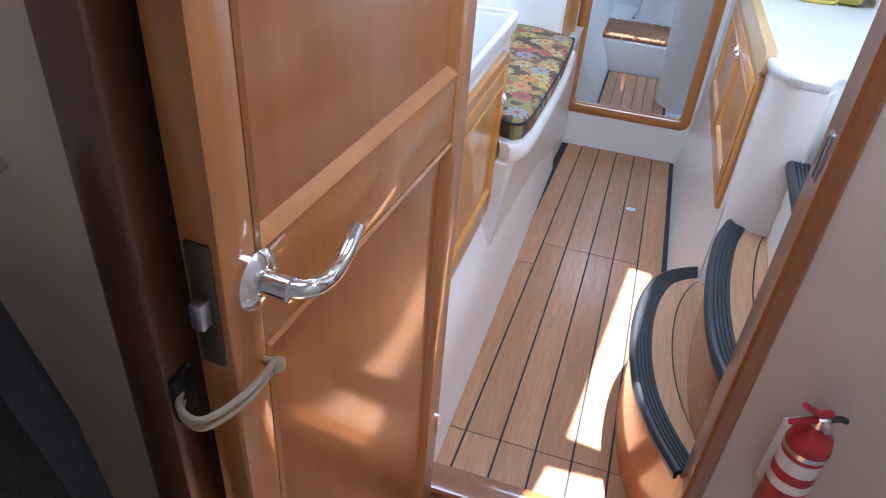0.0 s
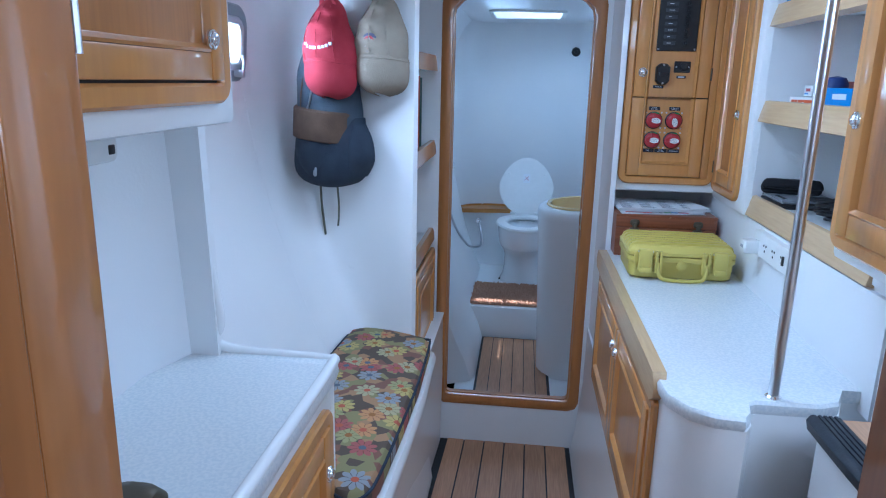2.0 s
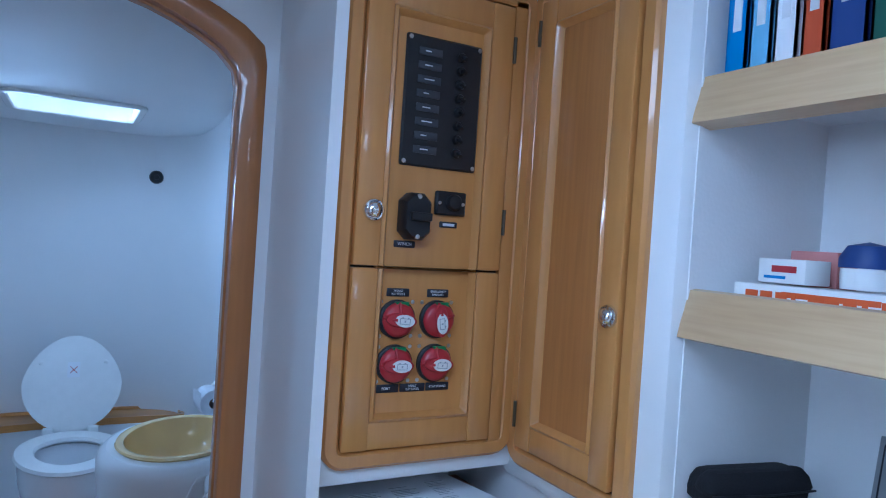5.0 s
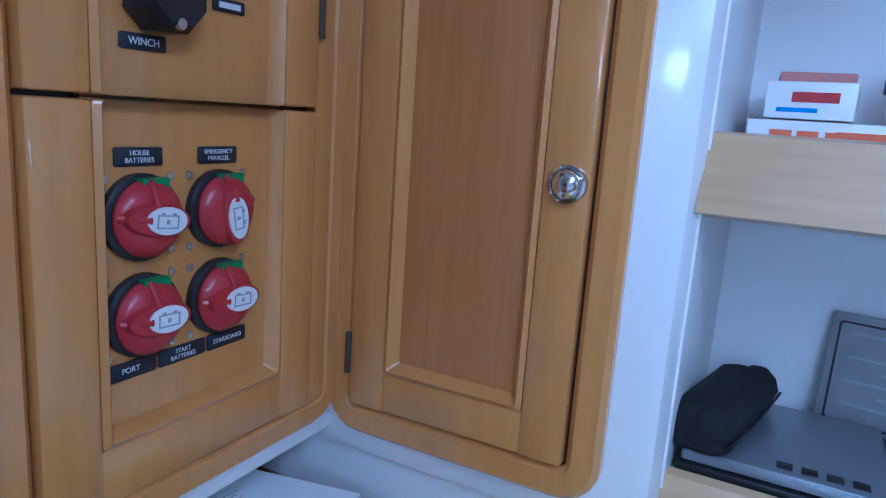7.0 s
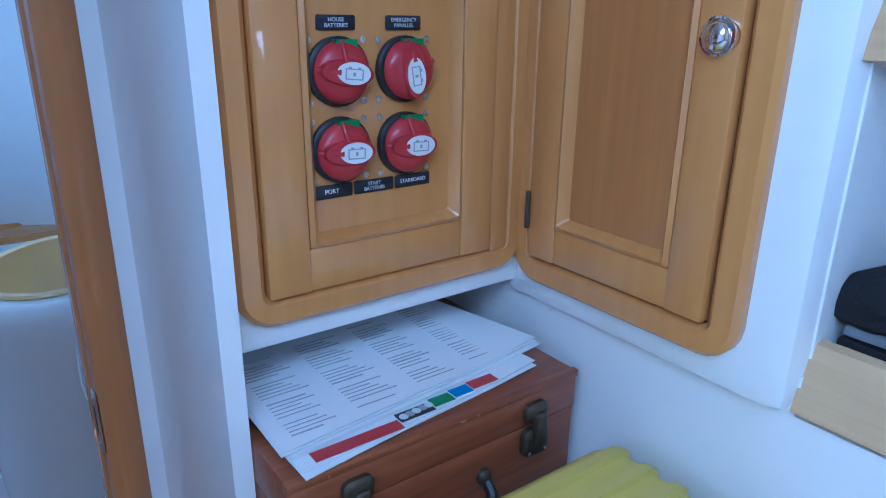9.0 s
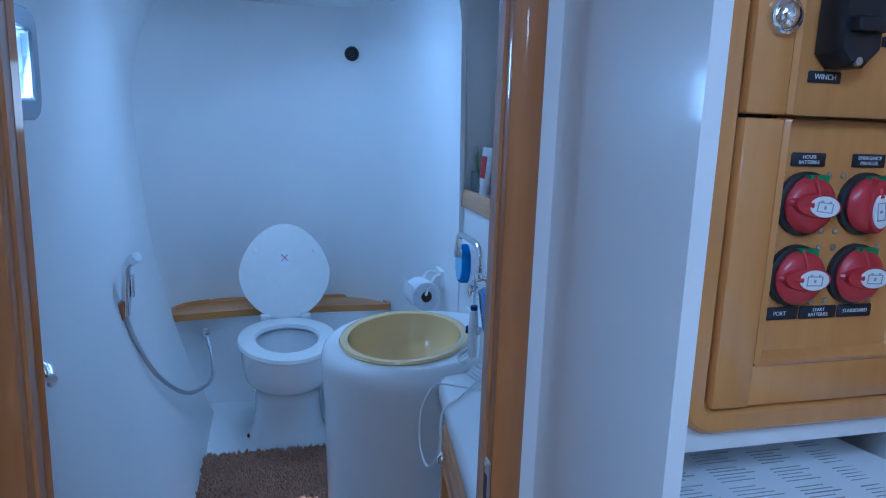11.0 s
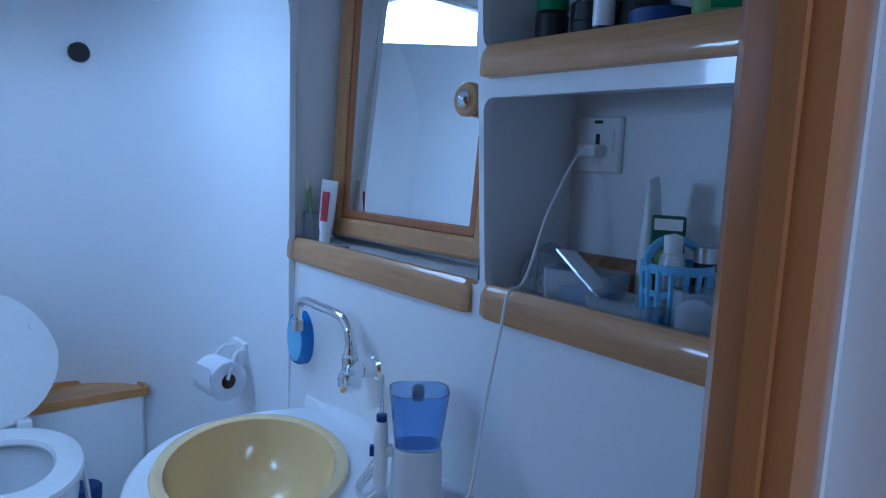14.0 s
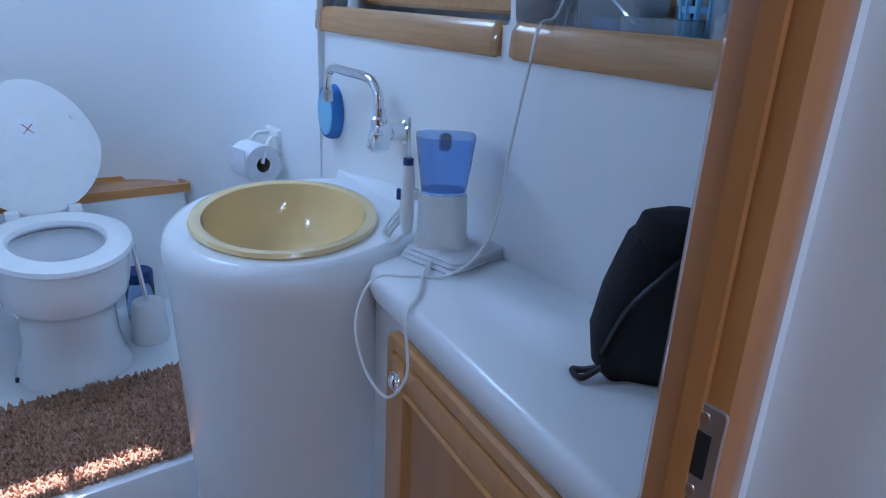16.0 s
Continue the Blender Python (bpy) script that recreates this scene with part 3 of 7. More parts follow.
# corridor sides
hullL = smooth_prof([(-0.30, 0.0), (-0.315, 0.10), (-0.34, 0.30), (-0.46, 0.52), (-0.575, 0.68), (-0.69, 0.92), (-0.79, 1.2), (-0.855, 1.5), (-0.87, 1.75), (-0.84, 1.9), (-0.80, CEIL)])
win = rrect(2.025, 2.345, 1.522, 1.682, 0.055, 5)
bm = bmesh.new()
ys = [0.8, 1.3, 1.6, 2.70]
loft([[(x, y, z) for x, z in hullL if z < 1.46] + [(x - 0.05, y, z) for x, z in reversed([p for p in hullL if p[1] < 1.46])] for y in ys], bm)
loft([[(x, y, z) for x, z in hullL if z > 1.74] + [(x - 0.05, y, z) for x, z in reversed([p for p in hullL if p[1] > 1.74])] for y in ys], bm)
lo_x = [p for p in hullL if p[1] < 1.46][-1]
hi_x = [p for p in hullL if p[1] > 1.74][0]
bm2 = holed([(0.8, lo_x[1]), (2.70, lo_x[1]), (2.70, hi_x[1]), (0.8, hi_x[1])], [win], 0.05, lambda u, v, d: Vector((lo_x[0] + (hi_x[0] - lo_x[0]) * (v - lo_x[1]) / (hi_x[1] - lo_x[1]) - d, u, v)))
tmpm = bpy.data.meshes.new("tmp")
bm2.to_mesh(tmpm)
bm.from_mesh(tmpm)
bmesh.ops.remove_doubles(bm, verts=bm.verts, dist=0.001)
wall(part("wall_hull_side", bm, LINER), "white moulded hull side that curves outward", "wall")
# bulkhead with the hooks, slanting a little
def hull_x(z):
    for (xa, za), (xb, zb_) in zip(hullL, hullL[1:]):
        if za <= z <= zb_:
            return xa + (xb - xa) * (z - za) / max(zb_ - za, 1e-6)
    return hullL[-1][0]


loops = []
for z in [0.0, 0.3, 0.5, 0.6, 0.7, 0.8, 0.9, 1.0, 1.1, 1.2, 1.35, 1.5, 1.7, 1.85, CEIL]:
    hx = min(hull_x(z), -0.50)
    cor = Vector((hx, 2.42 - 0.345 * (hx + 0.36)))
    A = cor + (Vector((-0.36, 2.42)) - cor).normalized() * min(0.22, (Vector((-0.36, 2.42)) - cor).length * 0.8)
    Bq = cor + Vector((0.0, -0.24))
    lp_ = [(-0.345, 2.422, z), (-0.334, 2.436, z), (-0.340, 2.47, z), (-0.36, 2.52, z), (hx - 0.08, cor.y + 0.12, z), (hx - 0.08, Bq.y, z)]
    lp_ += [(*((1 - t) ** 2 * Bq + 2 * t * (1 - t) * cor + t * t * A), z) for t in [k / 10 for k in range(11)]]
    loops.append(lp_)
wall(part("wall_hook_bulkhead", loft(loops), LINER), "white moulded bulkhead hung with caps and a bag", "wall")

# aft bulkhead with the open cabin doorway
AD = rrect(-0.385, 0.262, 0.06, 1.87, 0.05, 5)
wall(part("wall_aft_bulkhead", holed([(-1.0, -0.08), (0.62, -0.08), (0.62, CEIL + 0.05), (-1.0, CEIL + 0.05)], [AD], 0.05, lambda u, v, d: Vector((u, 0.79 + d, v))), BEIGE, smooth=False), "beige bulkhead with a doorway to the aft cabin", "wall")
loops = []
for o, y in ((-0.022, 0.792), (-0.022, 0.778), (-0.016, 0.772), (0.006, 0.772), (0.012, 0.778), (0.012, 0.848), (0.006, 0.856), (-0.014, 0.856), (-0.020, 0.85), (-0.020, 0.838)):
    loops.append([(px, y, pz) for px, pz in rrect(-0.385 + o, 0.262 - o, 0.06 + o, 1.87 - o, 0.05)])
aft_frame = wall(part("door_frame_aft", loft(loops, ring=True), WOODD), "dark varnished door frame of the aft cabin", "door frame")
sp = part("strike_plate", frame_ring(-0.012, 0.012, -0.04, 0.04, 0.007, 0.004, 0.002), STEEL, aft_frame, "steel strike plate")
sp.matrix_local = face_left(0.2495, 0.815, 1.04)
part("latch_hole", B((-0.005, 0.005, -0.001, 0.006, -0.032, 0.032)), BLACK, sp)

# aft cabin shell behind the start of the walk
wall(part("wall_aft_side_starboard", B((0.75, 0.80, -1.2, 0.79, -0.08, CEIL))), "cream cabin side", "wall")
wall(part("wall_aft_end", B((-1.0, 0.8, -1.25, -1.2, -0.08, CEIL))), "cream cabin end", "wall")
wall(part("wall_aft_side_port", B((-1.0, -0.95, -1.2, 0.79, -0.08, CEIL))), "cream cabin side", "wall")
wall(part("wall_aft_locker_side", B((-0.95, -0.372, 0.14, 0.16, 0.0, CEIL), (-0.40, -0.372, 0.16, 0.79, 0.0, CEIL)), BEIGE), "beige locker side behind the open door", "wall")
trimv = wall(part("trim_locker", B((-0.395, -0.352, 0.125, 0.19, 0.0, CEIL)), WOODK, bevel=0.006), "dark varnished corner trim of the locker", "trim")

# the open aft cabin door
ad = thing("aft_cabin_door", "varnished panelled door held open by a rubber hook", "door", pose(-0.279, 0.730, 0.0, 0, 0, 86.5))
# local x runs from the free edge at -0.62 to the hinge at 0; its front looks to +x of the cabin
st, zb, zt2 = 0.062, 0.075, 1.85
part("stile", B((-0.584, -0.60 + st, -0.018, 0.018, zb, zt2)), WOODM, ad, bevel=0.004)
part("stile", B((-st, 0.0, -0.018, 0.018, zb, zt2)), WOODM, ad, bevel=0.004)
for a, b in ((zb, zb + 0.10), (1.022, 1.120), (zt2 - 0.08, zt2)):
    part("rail", B((-0.60 + st - 0.001, -st + 0.001, -0.0165, 0.0165, a, b)), WOODM, ad, bevel=0.003)
for a, b in ((zb + 0.10, 1.022), (1.120, zt2 - 0.08)):
    part("panel", B((-0.60 + st - 0.002, -st + 0.002, -0.007, 0.007, a - 0.002, b + 0.002)), WOODP, ad)
    for sgn in (1, -1):
        lp = []
        for o, dd in ((0, 0.006), (0, 0.017), (0.004, 0.020), (0.010, 0.015), (0.016, 0.007)):
            lp.append([(px, -sgn * dd, pz) for px, pz in rrect(-0.60 + st + o, -st - o, a + o, b - o, 0.003, 2)])
        part("moulding", loft(lp, ring=True), WOODM, ad)
lever(ad, -0.546, 1.102, -0.018, to=1)
part("latch_plate", B((-0.587, -0.5835, -0.011, 0.011, 1.035, 1.155)), BRASS, ad, "dull metal latch plate", bevel=0.001)
part("latch_bolt", B((-0.599, -0.586, -0.006, 0.006, 1.08, 1.105)), STEEL, ad, bevel=0.002)
part("hook_knob", lathe([(0.004, 0), (0.005, 0.008), (0.007, 0.010), (0.008, 0.017), (0.005, 0.020), (0.0005, 0.021)], (-0.545, -0.018, 1.01), 14, axis="y"), CREAM, ad, "cream rubber stop knob")
hook = thing("door_hook", "cream rubber door hook stretched to the locker trim", "door hook")
part("strap", sweep([(-0.350, 0.140, 0.985), (-0.338, 0.122, 0.985), (-0.312, 0.116, 0.988), (-0.290, 0.145, 0.998), (-0.282, 0.186, 1.008)], 0.0032, 8), CREAM, hook)
part("strap", sweep([(-0.350, 0.140, 0.995), (-0.338, 0.121, 0.995), (-0.312, 0.115, 0.998), (-0.289, 0.145, 1.008), (-0.281, 0.186, 1.016)], 0.0032, 8), CREAM, hook)
part("base_plate", B((-0.353, -0.346, 0.128, 0.155, 0.965, 1.015)), BLACK, hook, bevel=0.003)
for z in (0.35, 1.55):
    hinge(ad, 0.0, z, -0.016)

# dark clothes hanging at the cabin's edge
cl = thing("dark_coat", "dark coat hanging beside the locker", "coat")
lp = []
for z, w, d in ((0.15, 0.12, 0.06), (0.4, 0.125, 0.065), (0.7, 0.12, 0.06), (0.98, 0.10, 0.055), (1.12, 0.06, 0.04), (1.17, 0.03, 0.03)):
    lp.append([(-0.47 + w * math.cos(a) + 0.008 * math.sin(5 * a + z * 9), 0.04 + d * math.sin(a) + 0.006 * math.sin(7 * a + z * 5), z) for a in [2 * math.pi * k / 28 for k in range(28)]])
part("cloth", loft(lp), BLACKCLOTH, cl)
part("coat_hook", sweep([(-0.47, 0.142, 1.19), (-0.47, 0.07, 1.18), (-0.47, 0.045, 1.16)], 0.005, 8), STEEL, cl)

# ---- port side: counter, seat ----
wall(part("wall_port_counter_front", B((-0.42, -0.372, 0.841, 1.585, 0.0, 0.935)), bevel=0.012), "white moulded counter front", "counter")
lp = []
for o, z in ((0.0, 0.93), (-0.004, 0.945), (-0.002, 0.962), (0.010, 0.968), (0.020, 0.962)):
    lp.append([(px, py, z) for px, py in rrect(-0.86, -0.358 - o, 0.845, 1.600 - o, 0.03, 5)])
top = part("port_counter", loft(lp, caps=(True, True)), SPECK)
tagged(top, "pale speckled counter with a white rolled edge", "counter", kind="structure")
part("rolled_edge", sweep([(-0.366, 0.86, 0.962), (-0.366, 1.2, 0.962), (-0.366, 1.56, 0.962), (-0.380, 1.592, 0.963), (-0.45, 1.596, 0.964), (-0.57, 1.596, 0.968), (-0.615, 1.593, 0.99), (-0.603, 1.59, 1.05), (-0.635, 1.588, 1.25), (-0.66, 1.585, 1.45)], 0.011, 10), GEL, top)
wall(part("wall_counter_end", B((-0.86, -0.372, 1.575, 1.603, 0.0, 0.955))), "white end of the counter above the seat", "wall")
wall(part("wall_alcove_partition", loft([[(-0.90, 1.575, z), (-0.603 - 0.03 * (z - 1), 1.575, z), (-0.603 - 0.03 * (z - 1), 1.602, z), (-0.90, 1.602, z)] for z in (0.955, 1.2, 1.445)]), GEL), "white partition of the counter alcove", "wall")
wall(part("wall_alcove_back", loft([[(-0.695 - 0.12 * (z - 0.96), 0.845, z), (-0.695 - 0.12 * (z - 0.96), 1.46, z), (-0.66 - 0.05 * (z - .96), 1.576, z), (-0.88, 1.576, z), (-0.88, 0.845, z)] for z in (0.955, 1.2, 1.445)]), LINER), "white back of the counter alcove", "wall")


def cabinet(name, label, m, w, z0, z1, doors, frame=0.032, knobs=(), t=0.014, fr=0.035, panel=None, frame_wood=None, hinges=(), stile=0.042, open_ends=((), ())):
    """A face frame with rounded corners and panelled doors; local x from 0 to w."""
    c = thing(name, label, "cabinet", m)
    part("face_frame", frame_ring(0, w, z0, z1, frame, fr, t), frame_wood or WOODL, c)
    part("gap", B((frame - 0.001, w - frame + 0.001, -0.003, 0.0, z0 + frame - 0.001, z1 - frame + 0.001)), BLACK, c, "dark gap round the doors")
    for i, (a, b, za, zb2) in enumerate(doors):
        d = part("door", B((a + 0.001, b - 0.001, -0.006, -0.0035, za + 0.001, zb2 - 0.001)), panel or WOODP, c)
        leaf_parts(d, a + 0.001, b - 0.001, za + 0.001, zb2 - 0.001, t=0.015, stile=stile, y=-0.003, panel=panel, open_ends=open_ends[i] if i < len(open_ends) else ())
        for kx, kz in [k for k in knobs if a < k[0] < b and za < k[1] < zb2]:
            knob(d, kx, kz, -0.018)
        for hx, hz in [h for h in hinges if a - 0.01 < h[0] < b + 0.01 and za < h[1] < zb2]:
            part("hinge", lathe([(0.003, -0.02), (0.003, 0.02)], (hx, -0.0185, hz), 8), BRASS, d)
    return c


cabinet("port_lower_cabinet", "honey-coloured panelled cabinet set in the white counter front", face_right(-0.371, 0.90, 0), 0.645, 0.425, 0.892, [(0.032, 0.613, 0.457, 0.860)], knobs=((0.588, 0.772),), panel=WOODL)
ub = wall(part("wall_port_upper_block", B((-0.88, -0.512, 0.841, 1.512, 1.432, CEIL)), bevel=0.012), "white moulded locker block over the counter", "wall")
cabinet("port_upper_cabinet", "honey-coloured panelled locker over the counter", face_right(-0.512, 0.93, 0), 0.54, 1.468, 1.93, [(0.032, 0.508, 1.503, 1.896)], knobs=((0.462, 1.565),))
ul = thing("strip_lamp", "slim white lamp fixed under the locker", "lamp")
part("housing", B((-0.66, -0.60, 1.02, 1.30, 1.385, 1.431)), WHITEP, ul, bevel=0.012)
part("switch", B((-0.61, -0.598, 1.27, 1.285, 1.398, 1.412)), BLACK, ul, bevel=0.002)
tissue = thing("grey_tin", "grey rounded tin on the counter", "tin")
part("body", loft([[(px, py, z) for px, py in rrect(-0.47 + o, -0.40 - o, 0.90 + o, 1.02 - o, 0.02)] for o, z in ((0.004, 0.967), (0, 0.97), (0, 1.03))]), STEEL, tissue)
part("lid", loft([[(px, py, z) for px, py in rrect(-0.472 + o, -0.398 - o, 0.898 + o, 1.022 - o, 0.02)] for o, z in ((0, 1.031), (0, 1.04), (0.008, 1.052), (0.02, 1.055))]), BRASS, tissue)

# seat: moulded bench, floral cushion
seat_out = [(-0.86, 1.605), (-0.40, 1.605), (-0.375, 1.585), (-0.36, 1.53), (-0.345, 1.500), (-0.315, 1.492), (-0.290, 1.503), (-0.272, 1.54), (-0.262, 1.62), (-0.256, 1.8), (-0.252, 2.1), (-0.262, 2.42), (-0.30, 2.45), (-0.86, 2.62)]
lp = []
for o, z in ((0.03, 0.575), (0.010, 0.583), (0.0, 0.60), (0.0, 0.628), (0.008, 0.642)):
    lp.append([(x - (o if x > -0.38 else 0), y + (o * 0.6 if y < 1.56 and x > -0.38 else 0), z) for x, y in seat_out])
seat = tagged(part("seat_bench", loft(lp), GEL), "white moulded bench with a rolled lip", "bench", kind="structure")
wall(part("wall_seat_front", loft([[(x, y, z) for x, z in ((-0.305, 0.56), (-0.30, 0.582), (-0.38, 0.585), (-0.40, 0.0), (-0.303 - (3.03 - y) * 0.033, 0.0), (-0.304 - (3.03 - y) * 0.033, 0.05), (-0.30 - (3.03 - y) * 0.025, 0.3))] for y in (1.50, 2.0, 2.45, 2.99)]), GEL), "white moulded face under the bench", "wall")
wall(part("wall_counter_toe", loft([[(x, y, z) for x, z in ((-0.374, 0.56), (-0.42, 0.585), (-0.42, 0.0), (-0.380 + (y - 0.8) * 0.033, 0.0), (-0.372, 0.2))] for y in (0.84, 1.2, 1.505)]), GEL), "white moulded toe under the counter", "wall")
wall(part("wall_seat_corner", loft([[(-0.44, 1.49, z), (x, 1.49, z), (x, 1.62, z), (-0.44, 1.62, z)] for x, z in ((-0.366, 0.0), (-0.345, 0.3), (-0.318, 0.58))]), GEL), "white moulded corner under the bench", "wall")
cush_out = [(-0.395, 1.612), (-0.372, 1.555), (-0.345, 1.528), (-0.315, 1.522), (-0.292, 1.545), (-0.280, 1.62), (-0.272, 1.85), (-0.268, 2.1), (-0.276, 2.38), (-0.30, 2.41), (-0.40, 2.45), (-0.52, 2.485), (-0.55, 2.44), (-0.565, 2.2), (-0.575, 1.9), (-0.575, 1.66), (-0.56, 1.625), (-0.46, 1.615)]
cen = Vector((-0.42, 2.0))
cu = thing("seat_cushion", "floral patterned cushion lying on the white bench", "cushion")
lp = []
for k, z in ((0.97, 0.6425), (1.0, 0.652), (1.003, 0.675), (0.985, 0.693), (0.93, 0.703), (0.6, 0.709), (0.25, 0.711)):
    lp.append([(cen.x + (x - cen.x) * k, cen.y + (y - cen.y) * (1 - (1 - k) * 0.45), z) for x, y in cush_out])
part("cover", loft(lp), FLORAL, cu)
part("piping", sweep([(x, y, 0.692) for x, y in [(cen.x + (a - cen.x) * 0.99, cen.y + (b - cen.y) * 0.995) for a, b in cush_out]], 0.004, 6, smooth_steps=3), NAVYCLOTH, cu)

# portlight
pl = wall(new("window_1"), "aluminium framed opening portlight in the hull side", "window")
pl.matrix_world = Matrix.Translation((-0.862, 2.185, 1.602)) @ pose(0, 0, 0, 0, 0, 90) @ pose(0, 0, 0, 4, 0, 0)
part("window_frame", frame_ring(-0.188, 0.188, -0.108, 0.108, 0.042, 0.066, 0.022), ALU, pl)
part("inner_frame", frame_ring(-0.150, 0.150, -0.074, 0.074, 0.020, 0.045, 0.030), STEEL, pl)
gl = part("pane", slab(-0.135, 0.135, -0.060, 0.060, 0.035, 0.006, y=0.02), GLASS, pl)
gl.visible_shadow = False
for sx in (-0.075, 0.105):
    dg = part("dog", B((sx - 0.009, sx + 0.009, -0.05, -0.02, -0.092, -0.070)), STEEL, pl, bevel=0.003)
    part("dog_lever", sweep([(sx, -0.045, -0.08), (sx, -0.048, -0.052), (sx - 0.004, -0.046, -0.030)], 0.005, 8), ALU, dg)
rim = wall(part("trim_portlight", frame_ring(-0.216, 0.216, -0.142, 0.130, 0.055, 0.085, 0.012), LINER), "white moulded rim of the portlight", "trim")
rim.matrix_world = pl.matrix_world @ Matrix.Translation((0, 0.010, 0))

# ---- caps and backpack ----
HW = pose(-0.59, 2.485, 0, 0, 0, -20)     # wall frame: local x along the bulkhead, front to -y


def slices(rows, n=24, wob=0.0, seed=0):
    """rows: z, centre x, half width, front bulge; flat at the back."""
    lp = []
    rnd = random.Random(seed)
    ph = rnd.random() * 6
    fine_rows = []
    for i in range(len(rows) - 1):
        q0, q1, q2, q3 = rows[max(i - 1, 0)], rows[i], rows[i + 1], rows[min(i + 2, len(rows) - 1)]
        for t in (0.0, 0.33, 0.67):
            fine_rows.append([0.5 * (2 * b + (c - a) * t + (2 * a - 5 * b + 4 * c - e) * t * t + (3 * b - a - 3 * c + e) * t ** 3) for a, b, c, e in zip(q0, q1, q2, q3)])
    for z, cx, hw, d in fine_rows + [rows[-1]]:
        l = []
        for k in range(n):
            a = 2 * math.pi * k / n
            s = math.sin(a)
            l.append((cx + hw * math.cos(a) * (1 + wob * math.sin(3 * a + z * 40 + ph)), -0.004 - d * (max(s, 0) ** 0.8) - 0.004 * (s > 0), z + wob * 0.03 * math.sin(4 * a + ph)))
        lp.append(l)
    return loft(lp)


def cap(name, label, m, cloth, seed, badge):
    c = thing(name, label, "cap", m)
    part("crown", slices([(0.0, 0.0, 0.016, 0.014), (-0.018, 0.0, 0.036, 0.028), (-0.035, 0.004, 0.044, 0.050), (-0.055, 0.0, 0.056, 0.052), (-0.080, -0.004, 0.068, 0.074), (-0.105, -0.004, 0.077, 0.070), (-0.135, -0.003, 0.081, 0.082), (-0.165, 0.0, 0.084, 0.074), (-0.19, 0.0, 0.082, 0.066)], wob=0.055, seed=seed), cloth, c)
    lp = []
    for u in (0.0, 0.15, 0.3, 0.45, 0.58, 0.70, 0.80, 0.88, 0.94, 0.98, 1.0):
        z, d = -0.168 - 0.107 * u, 0.081 + 0.012 * u - 0.040 * u ** 3
        hw = max((0.084 + 0.006 * u) * max(1 - u ** 4.5, 0.0) ** 0.5, 0.016)
        l = []
        for k in range(21):
            a = math.pi * k / 20
            l.append((hw * math.cos(a), -0.006 - d * math.sin(a), z - 0.012 * (1 - math.sin(a))))
        l += [(x * 0.96, y + 0.005, z) for x, y, z in reversed(l)]
        lp.append(l)
    part("brim", loft(lp), cloth, c)
    rows = [(-0.02, 0.0, 0.030, 0.035), (-0.06, -0.004, 0.055, 0.06), (-0.10, -0.004, 0.074, 0.075), (-0.14, -0.003, 0.080, 0.080), (-0.175, 0.0, 0.083, 0.076)]
    for a in (50, 90, 130):
        ca, sa = math.cos(radians(a)), math.sin(radians(a))
        part("seam", sweep([(cx + hw * ca, -0.0085 - d * sa ** 0.8, z) for z, cx, hw, d in rows], 0.0016, 6, smooth_steps=3), cloth, c)
    part("brim_seam", sweep([(0.085 * math.cos(radians(a)), -0.006 - 0.083 * math.sin(radians(a)), -0.177 - 0.012 * (1 - math.sin(radians(a)))) for a in range(0, 181, 15)], 0.0022, 6, smooth_steps=2), cloth, c)
    for s in (-1, 1):
        part("eyelet", lathe([(0.004, 0), (0.003, 0.002), (0.0005, 0.001)], (s * 0.030, -0.066, -0.085), 10, axis="y"), cloth, c)
    part("button", lathe([(0.008, 0), (0.006, 0.004), (0.0005, 0.005)], (0.004, -0.052, -0.05), 10, axis="y"), cloth, c)
    part("back_strap", sweep([(-0.03, -0.012, -0.035), (-0.018, -0.03, -0.004), (0.0, -0.02, 0.012), (0.018, -0.03, -0.004), (0.03, -0.012, -0.035)], 0.007, 8, flat=0.35), cloth, c)
    if badge == "bars":
        for i, (u, v, w) in enumerate(((-0.042, -0.128, 0.010), (-0.031, -0.135, 0.012), (-0.018, -0.139, 0.011), (-0.005, -0.140, 0.011), (0.012, -0.139, 0.010), (0.023, -0.137, 0.008), (0.033, -0.134, 0.008), (0.043, -0.129, 0.008))):
            y = -0.0045 - 0.080 * max(1 - (u / 0.081) ** 2, 0.05) ** 0.4 - 0.005
            part("stitching", B((u - w / 2, u + w / 2, y - 0.001, y + 0.004, v - 0.0042, v + 0.0042)), WHITEINK, c, bevel=0.001)
    else:
        b = part("badge", lathe([(0.026, -0.006), (0.026, 0.001), (0.0005, 0.002)], (-0.004, -0.082, -0.135), 20, axis="y"), material("badge_blue", (0.10, 0.10, 0.16), 0.8), c, "round sailing badge")
        part("badge_field", lathe([(0.018, 0.001), (0.018, 0.003), (0.0005, 0.003)], (-0.004, -0.083, -0.135), 20, axis="y"), RED, b)
        part("badge_sail", loft([[(-0.016, y, -0.146), (0.004, y, -0.146), (-0.002, y, -0.122)] for y in (-0.0855, -0.0875)]), WHITEINK, b)
    part("hook", sweep([(0, 0.0, 0.02), (0, -0.02, 0.012), (0, -0.028, 0.02)], 0.003, 8), CHROME, c, "small chrome hook")
    return c


